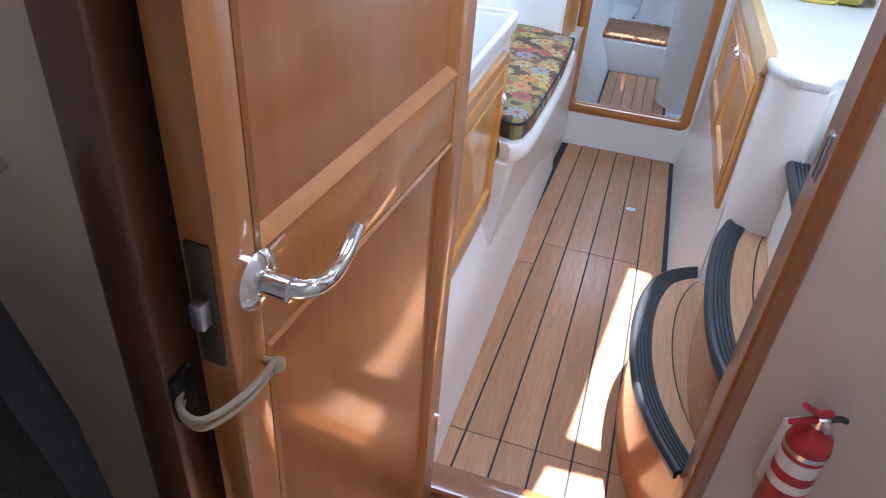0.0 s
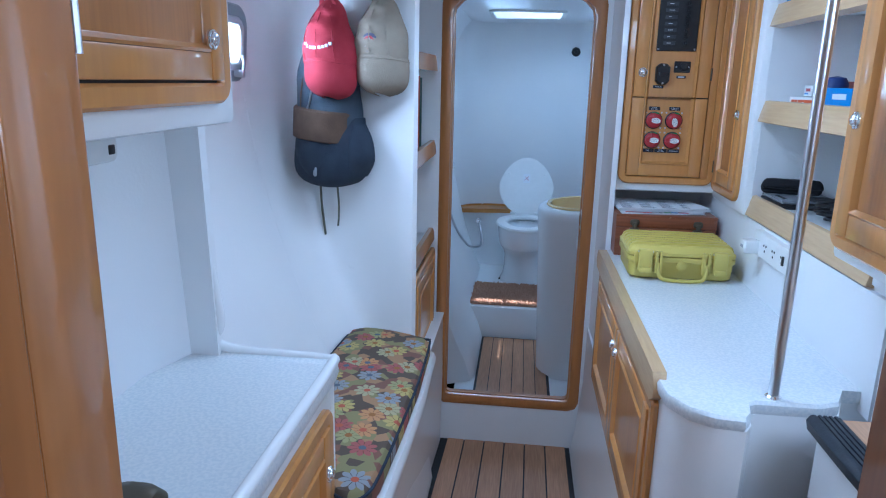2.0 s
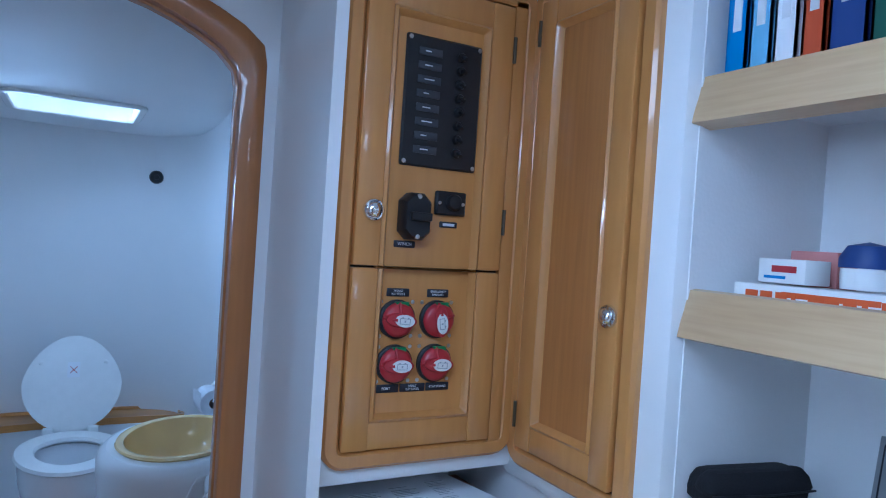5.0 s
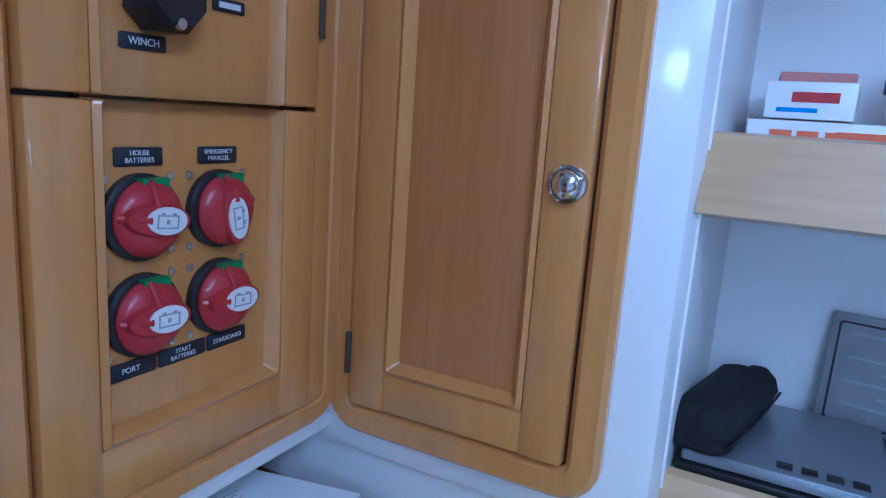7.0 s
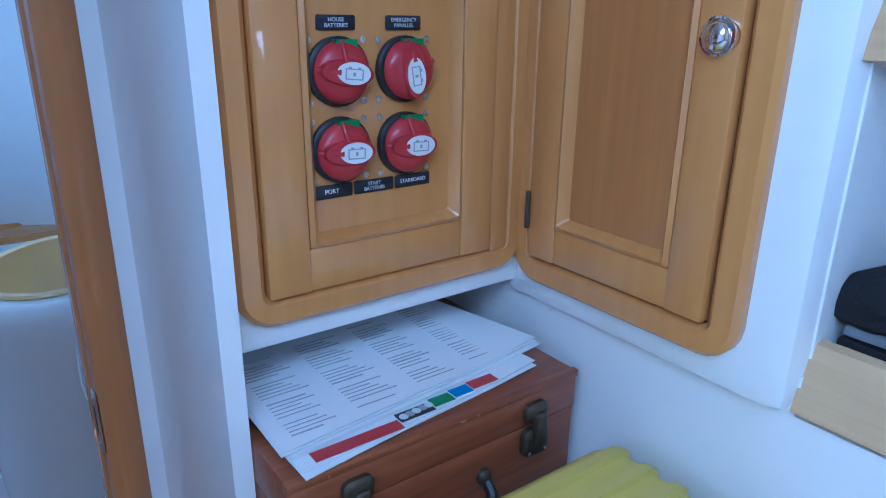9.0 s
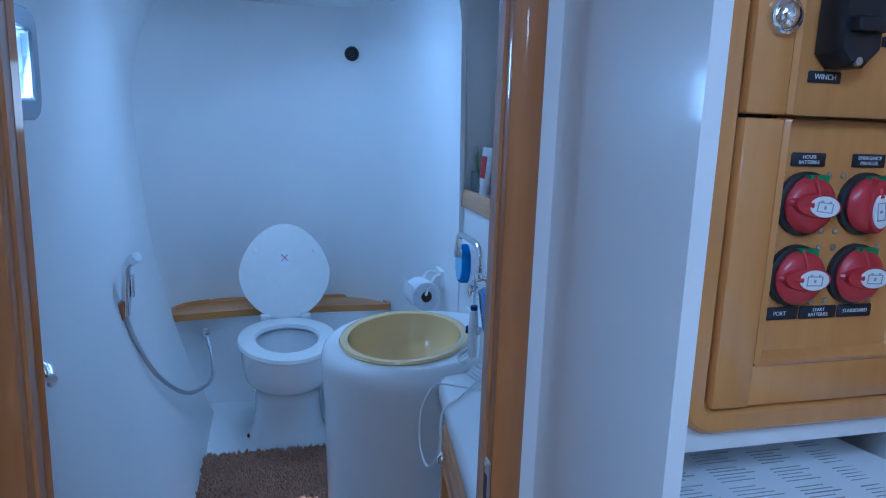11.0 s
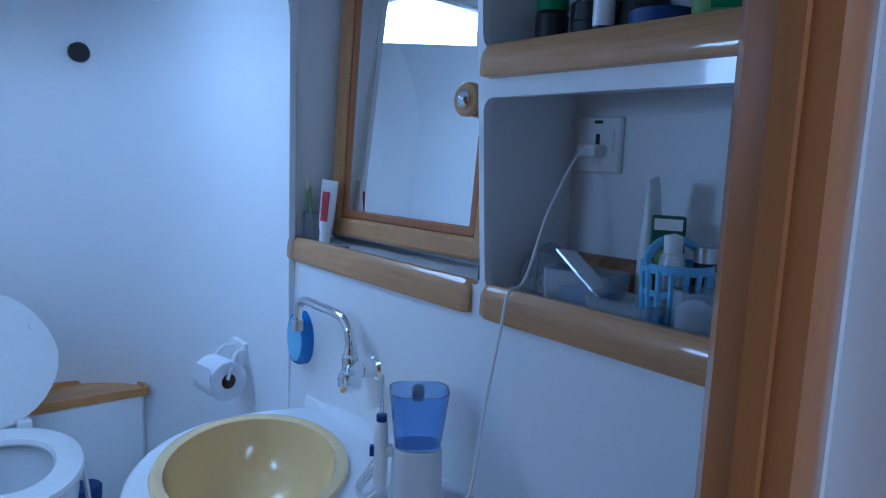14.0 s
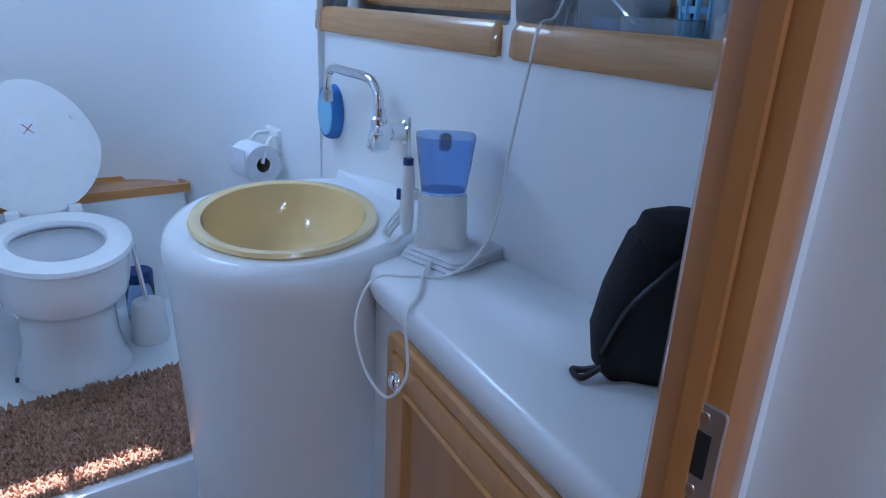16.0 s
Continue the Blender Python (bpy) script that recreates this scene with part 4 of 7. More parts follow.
cap("red_cap", "faded red cotton cap hanging on the bulkhead hook", HW @ Matrix.Translation((0.033, -0.075, 1.735)), REDCLOTH, 1, "bars")
cap("khaki_cap", "khaki cotton cap with a round sailing badge", HW @ Matrix.Translation((0.176, -0.015, 1.748)), TANCLOTH, 2, "badge")
bp = thing("backpack", "navy and slate canvas backpack with a brown suede band", "backpack", HW @ Matrix.Translation((-0.026, 0.0, -0.006)))
part("upper_body", slices([(1.70, 0.02, 0.03, 0.05), (1.62, 0.01, 0.085, 0.07), (1.54, 0.0, 0.105, 0.085), (1.46, 0.0, 0.108, 0.10), (1.40, 0.005, 0.108, 0.11), (1.35, 0.005, 0.108, 0.11)], wob=0.03, seed=3), GREYCLOTH, bp)
part("lower_body", slices([(1.40, 0.008, 0.112, 0.08), (1.34, 0.01, 0.122, 0.11), (1.28, 0.012, 0.128, 0.125), (1.23, 0.012, 0.118, 0.125), (1.20, 0.015, 0.09, 0.11), (1.186, 0.02, 0.05, 0.08)], wob=0.025, seed=4), NAVYCLOTH, bp)
lp = []
for z, hw, d in ((1.425, 0.106, 0.120), (1.42, 0.108, 0.128), (1.37, 0.109, 0.134), (1.335, 0.110, 0.136), (1.331, 0.109, 0.126)):
    lp.append([(0.002 + hw * math.cos(a), -0.008 - d * (math.sin(a) ** 0.8), z - 0.10 * (hw * math.cos(a))) for a in [math.pi * k / 20 for k in range(21)]] + [(0.002 + (hw - 0.004) * math.cos(a), -0.004 - (d - 0.012) * (math.sin(a) ** 0.8), z - 0.10 * hw * math.cos(a)) for a in [math.pi * k / 20 for k in range(20, -1, -1)]])
part("suede_band", loft(lp), BROWNCLOTH, bp, "brown suede band over the pocket")
part("side_pocket", slices([(1.38, 0.105, 0.02, 0.05), (1.33, 0.118, 0.032, 0.075), (1.27, 0.122, 0.036, 0.08), (1.22, 0.10, 0.03, 0.07)], wob=0.03, seed=5), NAVYCLOTH, bp)
part("pocket_flap", slices([(1.335, 0.0, 0.09, 0.13), (1.31, 0.0, 0.094, 0.138), (1.26, 0.004, 0.08, 0.138), (1.225, 0.01, 0.045, 0.128)], seed=6), NAVYCLOTH, bp)
part("zip", sweep([(0.0, -0.105, 1.50), (-0.006, -0.113, 1.45), (-0.012, -0.118, 1.425)], 0.003, 6), STEEL, bp)
part("zip", sweep([(-0.05, -0.088, 1.515), (-0.045, -0.104, 1.47), (-0.043, -0.112, 1.43)], 0.0022, 6), BROWNCLOTH, bp)
part("tag", slab(0.018, 0.032, 1.225, 1.258, 0.006, 0.003, y=-0.136), ALU, bp, "small grey rubber tag")
part("strap", sweep([(-0.035, -0.03, 1.20), (-0.033, -0.028, 1.12), (-0.030, -0.022, 1.06), (-0.024, -0.022, 1.015)], 0.006, 8, flat=0.3), STRAP, bp, "olive webbing strap hanging down")
part("strap", sweep([(0.030, -0.03, 1.20), (0.033, -0.026, 1.13), (0.028, -0.02, 1.08), (0.026, -0.022, 1.05)], 0.0055, 8, flat=0.3), STRAP, bp, "olive webbing strap hanging down")
part("hook", sweep([(0.02, 0.0, 1.72), (0.02, -0.025, 1.71), (0.02, -0.03, 1.725)], 0.003, 8), CHROME, bp)

# ---- port shelf bay between the hook bulkhead and the head door ----
wall(part("wall_shelf_bay_back", B((-0.62, -0.57, 2.50, 3.010, 0.0, CEIL))), "white back of the shelf bay", "wall")
for i, z in enumerate((0.895, 1.235, 1.545)):
    sh = thing("bay_shelf", "white shelf with a varnished wooden fiddle rail", "shelf", group="bay shelves")
    part("board", B((-0.57, -0.356, 2.475, 3.006, z, z + 0.016)), GEL, sh, bevel=0.003)
    bm = bmesh.new()
    loft([[(-0.362, 2.452, z), (-0.344, 2.452, z), (-0.346, 2.452, z + 0.052), (-0.362, 2.452, z + 0.052)], [(-0.362, 2.93, z), (-0.344, 2.93, z), (-0.346, 2.93, z + 0.056), (-0.362, 2.93, z + 0.056)], [(-0.362, 2.975, z), (-0.344, 2.975, z), (-0.346, 2.975, z + 0.03), (-0.362, 2.975, z + 0.03)]], bm)
    part("fiddle", bm, WOODL, sh, bevel=0.004)
bay = cabinet("bay_cabinet", "honey-coloured panelled cabinet under the shelves", face_right(-0.352, 2.462, 0), 0.50, 0.50, 0.872, [(0.032, 0.468, 0.532, 0.840)], panel=WOODL)


def book(name_label, x0, x1, y0, y1, z0, z1, mat, lean=0.0):
    b = thing("book", name_label, "book")
    part("cover", B((x0, x1, y0, y0 + 0.003, z0, z1), (x0, x1, y1 - 0.003, y1, z0, z1), (x1 - 0.003, x1, y0, y1, z0, z1)), mat, b)
    part("pages", B((x0 + 0.003, x1 - 0.003, y0 + 0.003, y1 - 0.003, z0 + 0.003, z1 - 0.003)), PAPER, b)
    if lean:
        b.matrix_world = Matrix.Translation((x0, y0, z0)) @ pose(0, 0, 0, lean, 0, 0) @ Matrix.Translation((-x0, -y0, -z0))
    return b


book("dark binder standing on the bay shelf", -0.56, -0.375, 2.52, 2.56, 1.252, 1.46, DKLAB)
book("orange bound folder standing on the shelf", -0.56, -0.372, 2.60, 2.715, 1.252, 1.525, BINDO)
book("dark green bound folder standing on the shelf", -0.56, -0.372, 2.72, 2.765, 1.252, 1.52, BINDG)
for i, (y0, h, mt) in enumerate(((2.56, 0.20, PAPER), (2.585, 0.21, GREYCLOTH), (2.62, 0.19, PAPER))):
    book("worn paperback on the top shelf", -0.55, -0.38, y0, y0 + 0.022, 1.562, 1.562 + h, mt)
for i, (y0, h, mt) in enumerate(((2.55, 0.15, PAPER), (2.60, 0.17, INK), (2.66, 0.13, PAPER), (2.70, 0.12, BROWNCLOTH))):
    book("worn magazine leaning on the low shelf", -0.55, -0.385, y0, y0 + 0.014, 0.912, 0.912 + h, mt, lean=14)

# ---- starboard: nav station ----
end = [(0.275, 1.66), (0.285, 1.585), (0.315, 1.535), (0.355, 1.512), (0.405, 1.507), (0.420, 1.53), (0.430, 1.572), (0.445, 1.582), (0.56, 1.582), (0.60, 1.60), (0.63, 1.66)]
outl = end + [(0.70, 1.66), (0.70, 3.010), (0.299, 3.010), (0.299, 2.742), (0.275, 2.730)]
wall(part("wall_nav_base", loft([[(x, y, z) for x, y in [(p[0] + (0.012 if p[0] < 0.28 else 0.004), p[1] + 0.004) for p in outl]] for z in (-0.01, 0.5, 0.915)]), GEL), "white moulded nav station base", "wall")
lp = []
for o, z in ((0.004, 0.915), (0.0, 0.924), (0.0, 0.936), (0.006, 0.942)):
    lp.append([(x + (o if x < 0.28 else 0), y + (o if y < 1.63 else 0), z) for x, y in outl])
wall(part("nav_counter", loft(lp), SPECK), "white speckled nav counter with a scalloped end", "counter")
wall(part("wall_nav_toe", loft([[(x, y, z) for x, z in ((0.30, 0.55), (0.286, 0.55), (0.284, 0.3), (0.262, 0.06), (0.2485, 0.0), (0.30, -0.005))] for y in (1.60, 2.3, 3.0)]), GEL), "white moulded toe that curves into the sole", "wall")
fid = thing("counter_fiddle", "pale wooden fiddle rail along the nav counter", "fiddle rail")
part("rail", loft([[(0.270, 1.645, 0.905), (0.294, 1.645, 0.905), (0.294, 1.645, 0.930), (0.270, 1.645, 0.930)], [(0.266, 1.66, 0.893), (0.296, 1.66, 0.893), (0.296, 1.66, 0.955), (0.268, 1.66, 0.955)], [(0.266, 2.69, 0.893), (0.296, 2.69, 0.893), (0.296, 2.69, 0.953), (0.268, 2.69, 0.953)], [(0.270, 2.735, 0.90), (0.294, 2.735, 0.90), (0.294, 2.735, 0.925), (0.270, 2.735, 0.925)]]), PALE, fid, bevel=0.006)
cabinet("nav_cabinet", "honey-coloured two-door cabinet under the nav counter", face_left(0.2865, 2.66, 0), 1.005, 0.490, 0.890, [(0.030, 0.500, 0.520, 0.860), (0.505, 0.975, 0.520, 0.860)], frame=0.030, knobs=((0.47, 0.80), (0.535, 0.80)), fr=0.012)
pole = thing("grab_pole", "polished steel pole from counter to ceiling", "pole")
part("tube", lathe([(0.0098, 0.942), (0.0098, CEIL)], (0.482, 1.605, 0), 20), STEEL, pole)
part("foot_flange", lathe([(0.015, 0.942), (0.015, 0.945), (0.012, 0.948), (0.0102, 0.949)], (0.482, 1.605, 0), 20), CHROME, pole)

# right wall, shelf recess, locker
wall(part("wall_nav_side", B((0.665, 0.72, 1.62, 2.446, 0.90, 1.1365), (0.665, 0.72, 2.446, 2.99, 0.90, 1.1725)), LINER), "white wall behind the nav counter", "wall")
for nm, bb in (("back", (0.93, 0.96, 1.60, 2.50, 1.147, CEIL)), ("forward", (0.671, 0.93, 2.445, 2.505, 1.147, CEIL)), ("aft", (0.671, 0.93, 1.60, 1.705, 1.147, CEIL)), ("sill", (0.6765, 0.96, 1.62, 2.50, 1.10, 1.146))):
    wall(part("wall_shelf_recess_" + nm, B(bb), LINER), "white recess that holds the book shelves", "wall")
for z in (1.140, 1.415, 1.678):
    sh = thing("book_shelf", "white shelf with a pale beech front rail", "shelf", group="nav book shelves")
    part("board", B((0.672, 0.93, 1.705, 2.445, z + 0.034, z + 0.050)), GEL, sh)
    prof = [(0.660, z + 0.002), (0.690, z - 0.004), (0.690, z + 0.052), (0.684, z + 0.062), (0.674, z + 0.060)]
    part("front_rail", loft([[(x, y, zz) for x, zz in prof] for y in (1.706, 2.4485)]), PALE, sh, bevel=0.011, seg=3)
lk = wall(part("wall_locker_block", B((0.585, 0.96, 1.38, 1.702, 1.20, CEIL)), bevel=0.012), "white locker block beside the companionway", "wall")
cabinet("tall_locker", "honey-coloured panelled locker beside the shelves", face_left(0.584, 1.69, 0), 0.29, 1.225, 1.945, [(0.028, 0.262, 1.253, 1.915)], knobs=((0.05, 1.46),), frame=0.028)

# electrical panel box and corner cabinet
wall(part("wall_panel_box", B((0.302, 0.96, 2.766, 3.010, 1.152, CEIL)), bevel=0.014), "white moulded box behind the electrical panel", "wall")
wall(part("wall_panel_cheek", loft([[(0.296, 2.735, z), (0.314, 2.735, z), (0.318, 2.766, z), (0.318, 3.010, z), (0.292, 3.010, z)] for z in (-0.01, 0.94, 1.4, CEIL)]), GEL), "white cheek beside the electrical panel", "wall")
wall(part("wall_corner_box", B((0.648, 0.96, 2.447, 2.80, 1.134, CEIL)), bevel=0.02), "white moulded box of the corner locker", "wall")
pc = cabinet("panel_cabinet", "honey-coloured cabinet with breakers and red battery switches", face_y(0.320, 2.766, 0), 0.322, 1.180, 1.925, [(0.026, 0.273, 1.4725, 1.888), (0.026, 0.273, 1.207, 1.4715)], frame=0.026, knobs=((0.052, 1.553),), hinges=((0.273, 1.55), (0.273, 1.82)), panel=WOODL, stile=0.04, open_ends=(("low",), ("high",)))
part("face_filler", B((0.2745, 0.298, -0.0135, -0.002, 1.204, 1.90)), WOODL, pc, bevel=0.002)
part("face_filler", B((0.024, 0.298, -0.0135, -0.002, 1.890, 1.90)), WOODL, pc, bevel=0.001)
cabinet("corner_cabinet", "honey-coloured panelled corner locker", face_left(0.648, 2.762, 0), 0.272, 1.168, 1.93, [(0.028, 0.2425, 1.1985, 1.8995)], knobs=((0.2245, 1.430),), hinges=((0.028, 1.25), (0.028, 1.85)), frame=0.028, stile=0.038)


def on_panel(name, label, category, x, z):
    return thing(name, label, category, pose(x, 2.7565, z))


CHAR = material("charcoal_label", (0.045, 0.050, 0.060), 0.4)
bk = on_panel("breaker_panel", "black circuit breaker panel with eight toggles", "breaker panel", 0.474, 1.718)
part("plate", slab(-0.064, 0.064, -0.096, 0.096, 0.004, 0.004, y=-0.001), BLACK, bk)
for i in range(8):
    z = 0.073 - i * 0.0205
    part("label_strip", B((-0.044, -0.006, -0.0065, -0.004, z - 0.006, z + 0.005)), CHAR, bk, bevel=0.0005)
    part("label_print", B((-0.034, -0.034 + 0.009 + 0.004 * (i % 3), -0.0069, -0.006, z - 0.0009, z + 0.0007)), WHITEINK, bk)
    tg = part("toggle", lathe([(0.007, 0), (0.007, 0.006), (0.0055, 0.008)], (0.026, -0.004, z), 12, axis="y"), BLACK, bk)
    part("toggle_lever", sweep([(0.026, -0.011, z), (0.026, -0.017, z - 0.002), (0.026, -0.022, z - 0.005)], 0.0028, 8), BLACK, tg)
for sx in (-0.058, 0.058):
    for sz in (-0.090, 0.090):
        part("screw", lathe([(0.0035, 0), (0.003, 0.0015), (0.0005, 0.002)], (sx, -0.005, sz), 10, axis="y"), STEEL, bk)
wb = on_panel("winch_breaker", "black surface breaker with a toggle", "breaker", 0.436, 1.548)
part("housing", loft([[(px * k, -d, pz * k) for px, pz in ((-0.022, -0.022), (-0.010, -0.034), (0.010, -0.034), (0.022, -0.022), (0.022, 0.022), (0.010, 0.034), (-0.010, 0.034), (-0.022, 0.022))] for k, d in ((1, 0.001), (1, 0.02), (0.85, 0.027))]), BLACK, wb)
part("lever", B((-0.014, 0.018, -0.036, -0.025, -0.006, 0.006)), BLACK, wb, bevel=0.002)
for sz in (-0.029, 0.029):
    part("screw", lathe([(0.004, 0.024), (0.0035, 0.027), (0.0005, 0.0275)], (0, 0, sz), 10, axis="y"), STEEL, wb)
so = on_panel("panel_socket", "small black socket with a round knob", "socket", 0.499, 1.572)
part("plate", slab(-0.026, 0.026, -0.018, 0.018, 0.003, 0.006, y=-0.001), BLACK, so)
part("dial", lathe([(0.012, 0.006), (0.012, 0.014), (0.010, 0.017), (0.0005, 0.018)], (0.002, 0, 0.002), 16, axis="y"), BLACK, so)
for sx in (-0.02, 0.02):
    part("screw", lathe([(0.003, 0.006), (0.0025, 0.008), (0.0005, 0.0082)], (sx, 0, 0), 10, axis="y"), STEEL, so)


def label_plate(text, x, z, w, h, size):
    l = on_panel("engraved_label", "small black engraved label with white letters", "label", x, z)
    part("plate", slab(-w / 2, w / 2, -h / 2, h / 2, 0.001, 0.0015, y=0.0, e=0.0005, n=1), DKLAB, l)
    if text:
        words(text, size, Matrix.Translation((0, -0.0017, 0)) @ FRONT, WHITEINK, l)
    return l


label_plate("WINCH", 0.428, 1.507, 0.034, 0.010, 0.0065)
lb_ = label_plate("", 0.499, 1.540, 0.030, 0.009, 0.0065)
part("print", B((-0.010, 0.010, -0.0020, -0.0014, -0.002, 0.002)), WHITEINK, lb_)
label_plate("HOUSE\nBATTERIES", 0.423, 1.436, 0.036, 0.012, 0.0046)
label_plate("EMERGENCY\nPARALLEL", 0.489, 1.436, 0.036, 0.012, 0.0046)
label_plate("PORT", 0.413, 1.295, 0.041, 0.012, 0.0055)
label_plate("START\nBATTERIES", 0.456, 1.295, 0.041, 0.012, 0.0046)
label_plate("STARBOARD", 0.498, 1.295, 0.039, 0.012, 0.0050)


def battery_switch(x, z, turn):
    s = thing("battery_switch", "red rotary battery switch with a white oval badge", "switch", pose(x, 2.757, z) @ Matrix.Scale(0.87, 4), "battery switches")
    part("base_ring", lathe([(0.033, 0.0), (0.033, 0.006), (0.030, 0.008), (0.0005, 0.008)], (0, 0, 0), 28, axis="y"), BLACK, s)
    part("pointer", B((-0.008, 0.015, -0.0160, -0.008, 0.021, 0.0300)), GREEN, s, "green on-mark")
    k = part("dial", lathe([(0.029, 0.009), (0.0295, 0.012), (0.027, 0.016), (0.023, 0.019), (0.016, 0.0215), (0.0005, 0.022)], (0, 0, 0), 28, axis="y"), RED, s)
    loops = []
    for d, l, w in ((0.010, 0.0305, 0.0145), (0.017, 0.0305, 0.0138), (0.0228, 0.0285, 0.0125), (0.0242, 0.0260, 0.0108)):
        loops.append([((l * math.cos(a) if math.cos(a) > 0 else 0.027 * math.cos(a)), -d, w * math.sin(a)) for a in [2 * math.pi * i / 24 for i in range(24)]])
    g = part("grip", loft(loops), RED, k)
    o = part("badge", loft([[(0.0055 + 0.0178 * math.cos(a), -d, 0.0105 * math.sin(a)) for a in [2 * math.pi * i / 24 for i in range(24)]] for d in (0.0238, 0.0256)]), WHITEP, k, "white oval badge with a battery outline")
    part("badge_print", B((-0.004, 0.015, -0.0262, -0.0254, -0.0058, -0.0048), (-0.004, 0.015, -0.0262, -0.0254, 0.0034, 0.0044), (-0.004, -0.003, -0.0262, -0.0254, -0.0058, 0.0044), (0.0140, 0.015, -0.0262, -0.0254, -0.0058, 0.0044), (-0.001, 0.002, -0.0262, -0.0254, 0.0044, 0.0060), (0.009, 0.012, -0.0262, -0.0254, 0.0044, 0.0060), (0.0042, 0.0068, -0.0262, -0.0254, -0.0024, 0.0010)), INK, k)
    part("finger_ridge", sweep([(-0.028, -0.014, 0.0), (-0.020, -0.0205, 0.0), (-0.008, -0.0235, 0.0)], 0.0035, 8), RED, k)
    part("finger_ridge", sweep([(-0.004, -0.014, 0.0275), (-0.004, -0.0195, 0.020), (-0.002, -0.0225, 0.010)], 0.003, 8), RED, k)
    k.matrix_local = pose(0, 0, 0, 0, turn, 0)
    for sx in (-0.029, 0.029):
        for sz in (-0.029, 0.029):
            part("screw", lathe([(0.0036, 0.0003), (0.0032, 0.0012), (0.0012, 0.0014), (0.0005, 0.0006)], (sx, 0, sz), 10, axis="y"), STEEL, s)
    return s


for x, z, turn in ((0.423, 1.397, 6), (0.489, 1.397, 82), (0.423, 1.331, 2), (0.489, 1.331, 2)):
    battery_switch(x, z, turn)

# wooden chest, papers, yellow case
tk = thing("wooden_chest", "reddish wooden chest with two dark brass latches on the counter", "chest")
part("body", B((0.316, 0.646, 2.664, 2.930, 0.943, 1.0421)), TRUNK, tk, bevel=0.003)
part("lid", B((0.315, 0.647, 2.662, 2.930, 1.0425, 1.087)), TRUNK, tk, bevel=0.004)
part("lid_edging", B((0.3142, 0.6478, 2.6612, 2.670, 1.0780, 1.0878)), TRUNK, tk, bevel=0.002)
for x in (0.377, 0.584):
    la = part("latch", loft([[(x + px, 2.6615 - d, 1.0105 + pz) for px, pz in rrect(-0.017 + o, 0.017 - o, 0.0 + o, 0.032 - o, 0.008, 4)] for o, d in ((0, 0), (0, 0.006), (0.003, 0.009))]), BRASS, tk, "dark brass draw latch")
    part("latch_keeper", loft([[(x + px, 2.6615 - d, 1.050 + pz) for px, pz in rrect(-0.015 + o, 0.015 - o, 0.0 + o, 0.021 - o, 0.008, 4)] for o, d in ((0, 0), (0, 0.005), (0.003, 0.008))]), BRASS, la)
    part("latch_tongue", loft([[(x + px, 2.6535 - d, 1.022 + pz) for px, pz in rrect(-0.008 + o, 0.008 - o, 0.0 + o, 0.040 - o, 0.005, 4)] for o, d in ((0, 0), (0, 0.004), (0.002, 0.006))]), BRASS, la)
    for dx in (-0.011, 0.011):
        part("rivet", lathe([(0.0022, 0.0), (0.0016, 0.0014), (0.0005, 0.0016)], (x + dx, 2.6528, 1.016), 8, axis="y"), STEEL, la)
for x, w in ((0.492, 0.012), (0.510, 0.008), (0.352, 0.005), (0.545, 0.006)):
    part("worn_patch", slab(x - w / 2, x + w / 2, 1.0795, 1.0845, 0.002, 0.0006, y=2.6613, n=2), PALE, tk, "chipped varnish")
ch_ = part("carry_handle", sweep([(0.440, 2.662, 1.005), (0.441, 2.648, 0.992), (0.455, 2.642, 0.984), (0.480, 2.640, 0.982), (0.506, 2.642, 0.984), (0.520, 2.648, 0.992), (0.521, 2.662, 1.005)], 0.006, 8), BLACK, tk)
for x in (0.440, 0.521):
    part("handle_eye", lathe([(0.009, 0.0), (0.009, 0.004), (0.005, 0.008), (0.0005, 0.009)], (x, 2.664, 1.006), 14, axis="y"), BRASS, ch_)


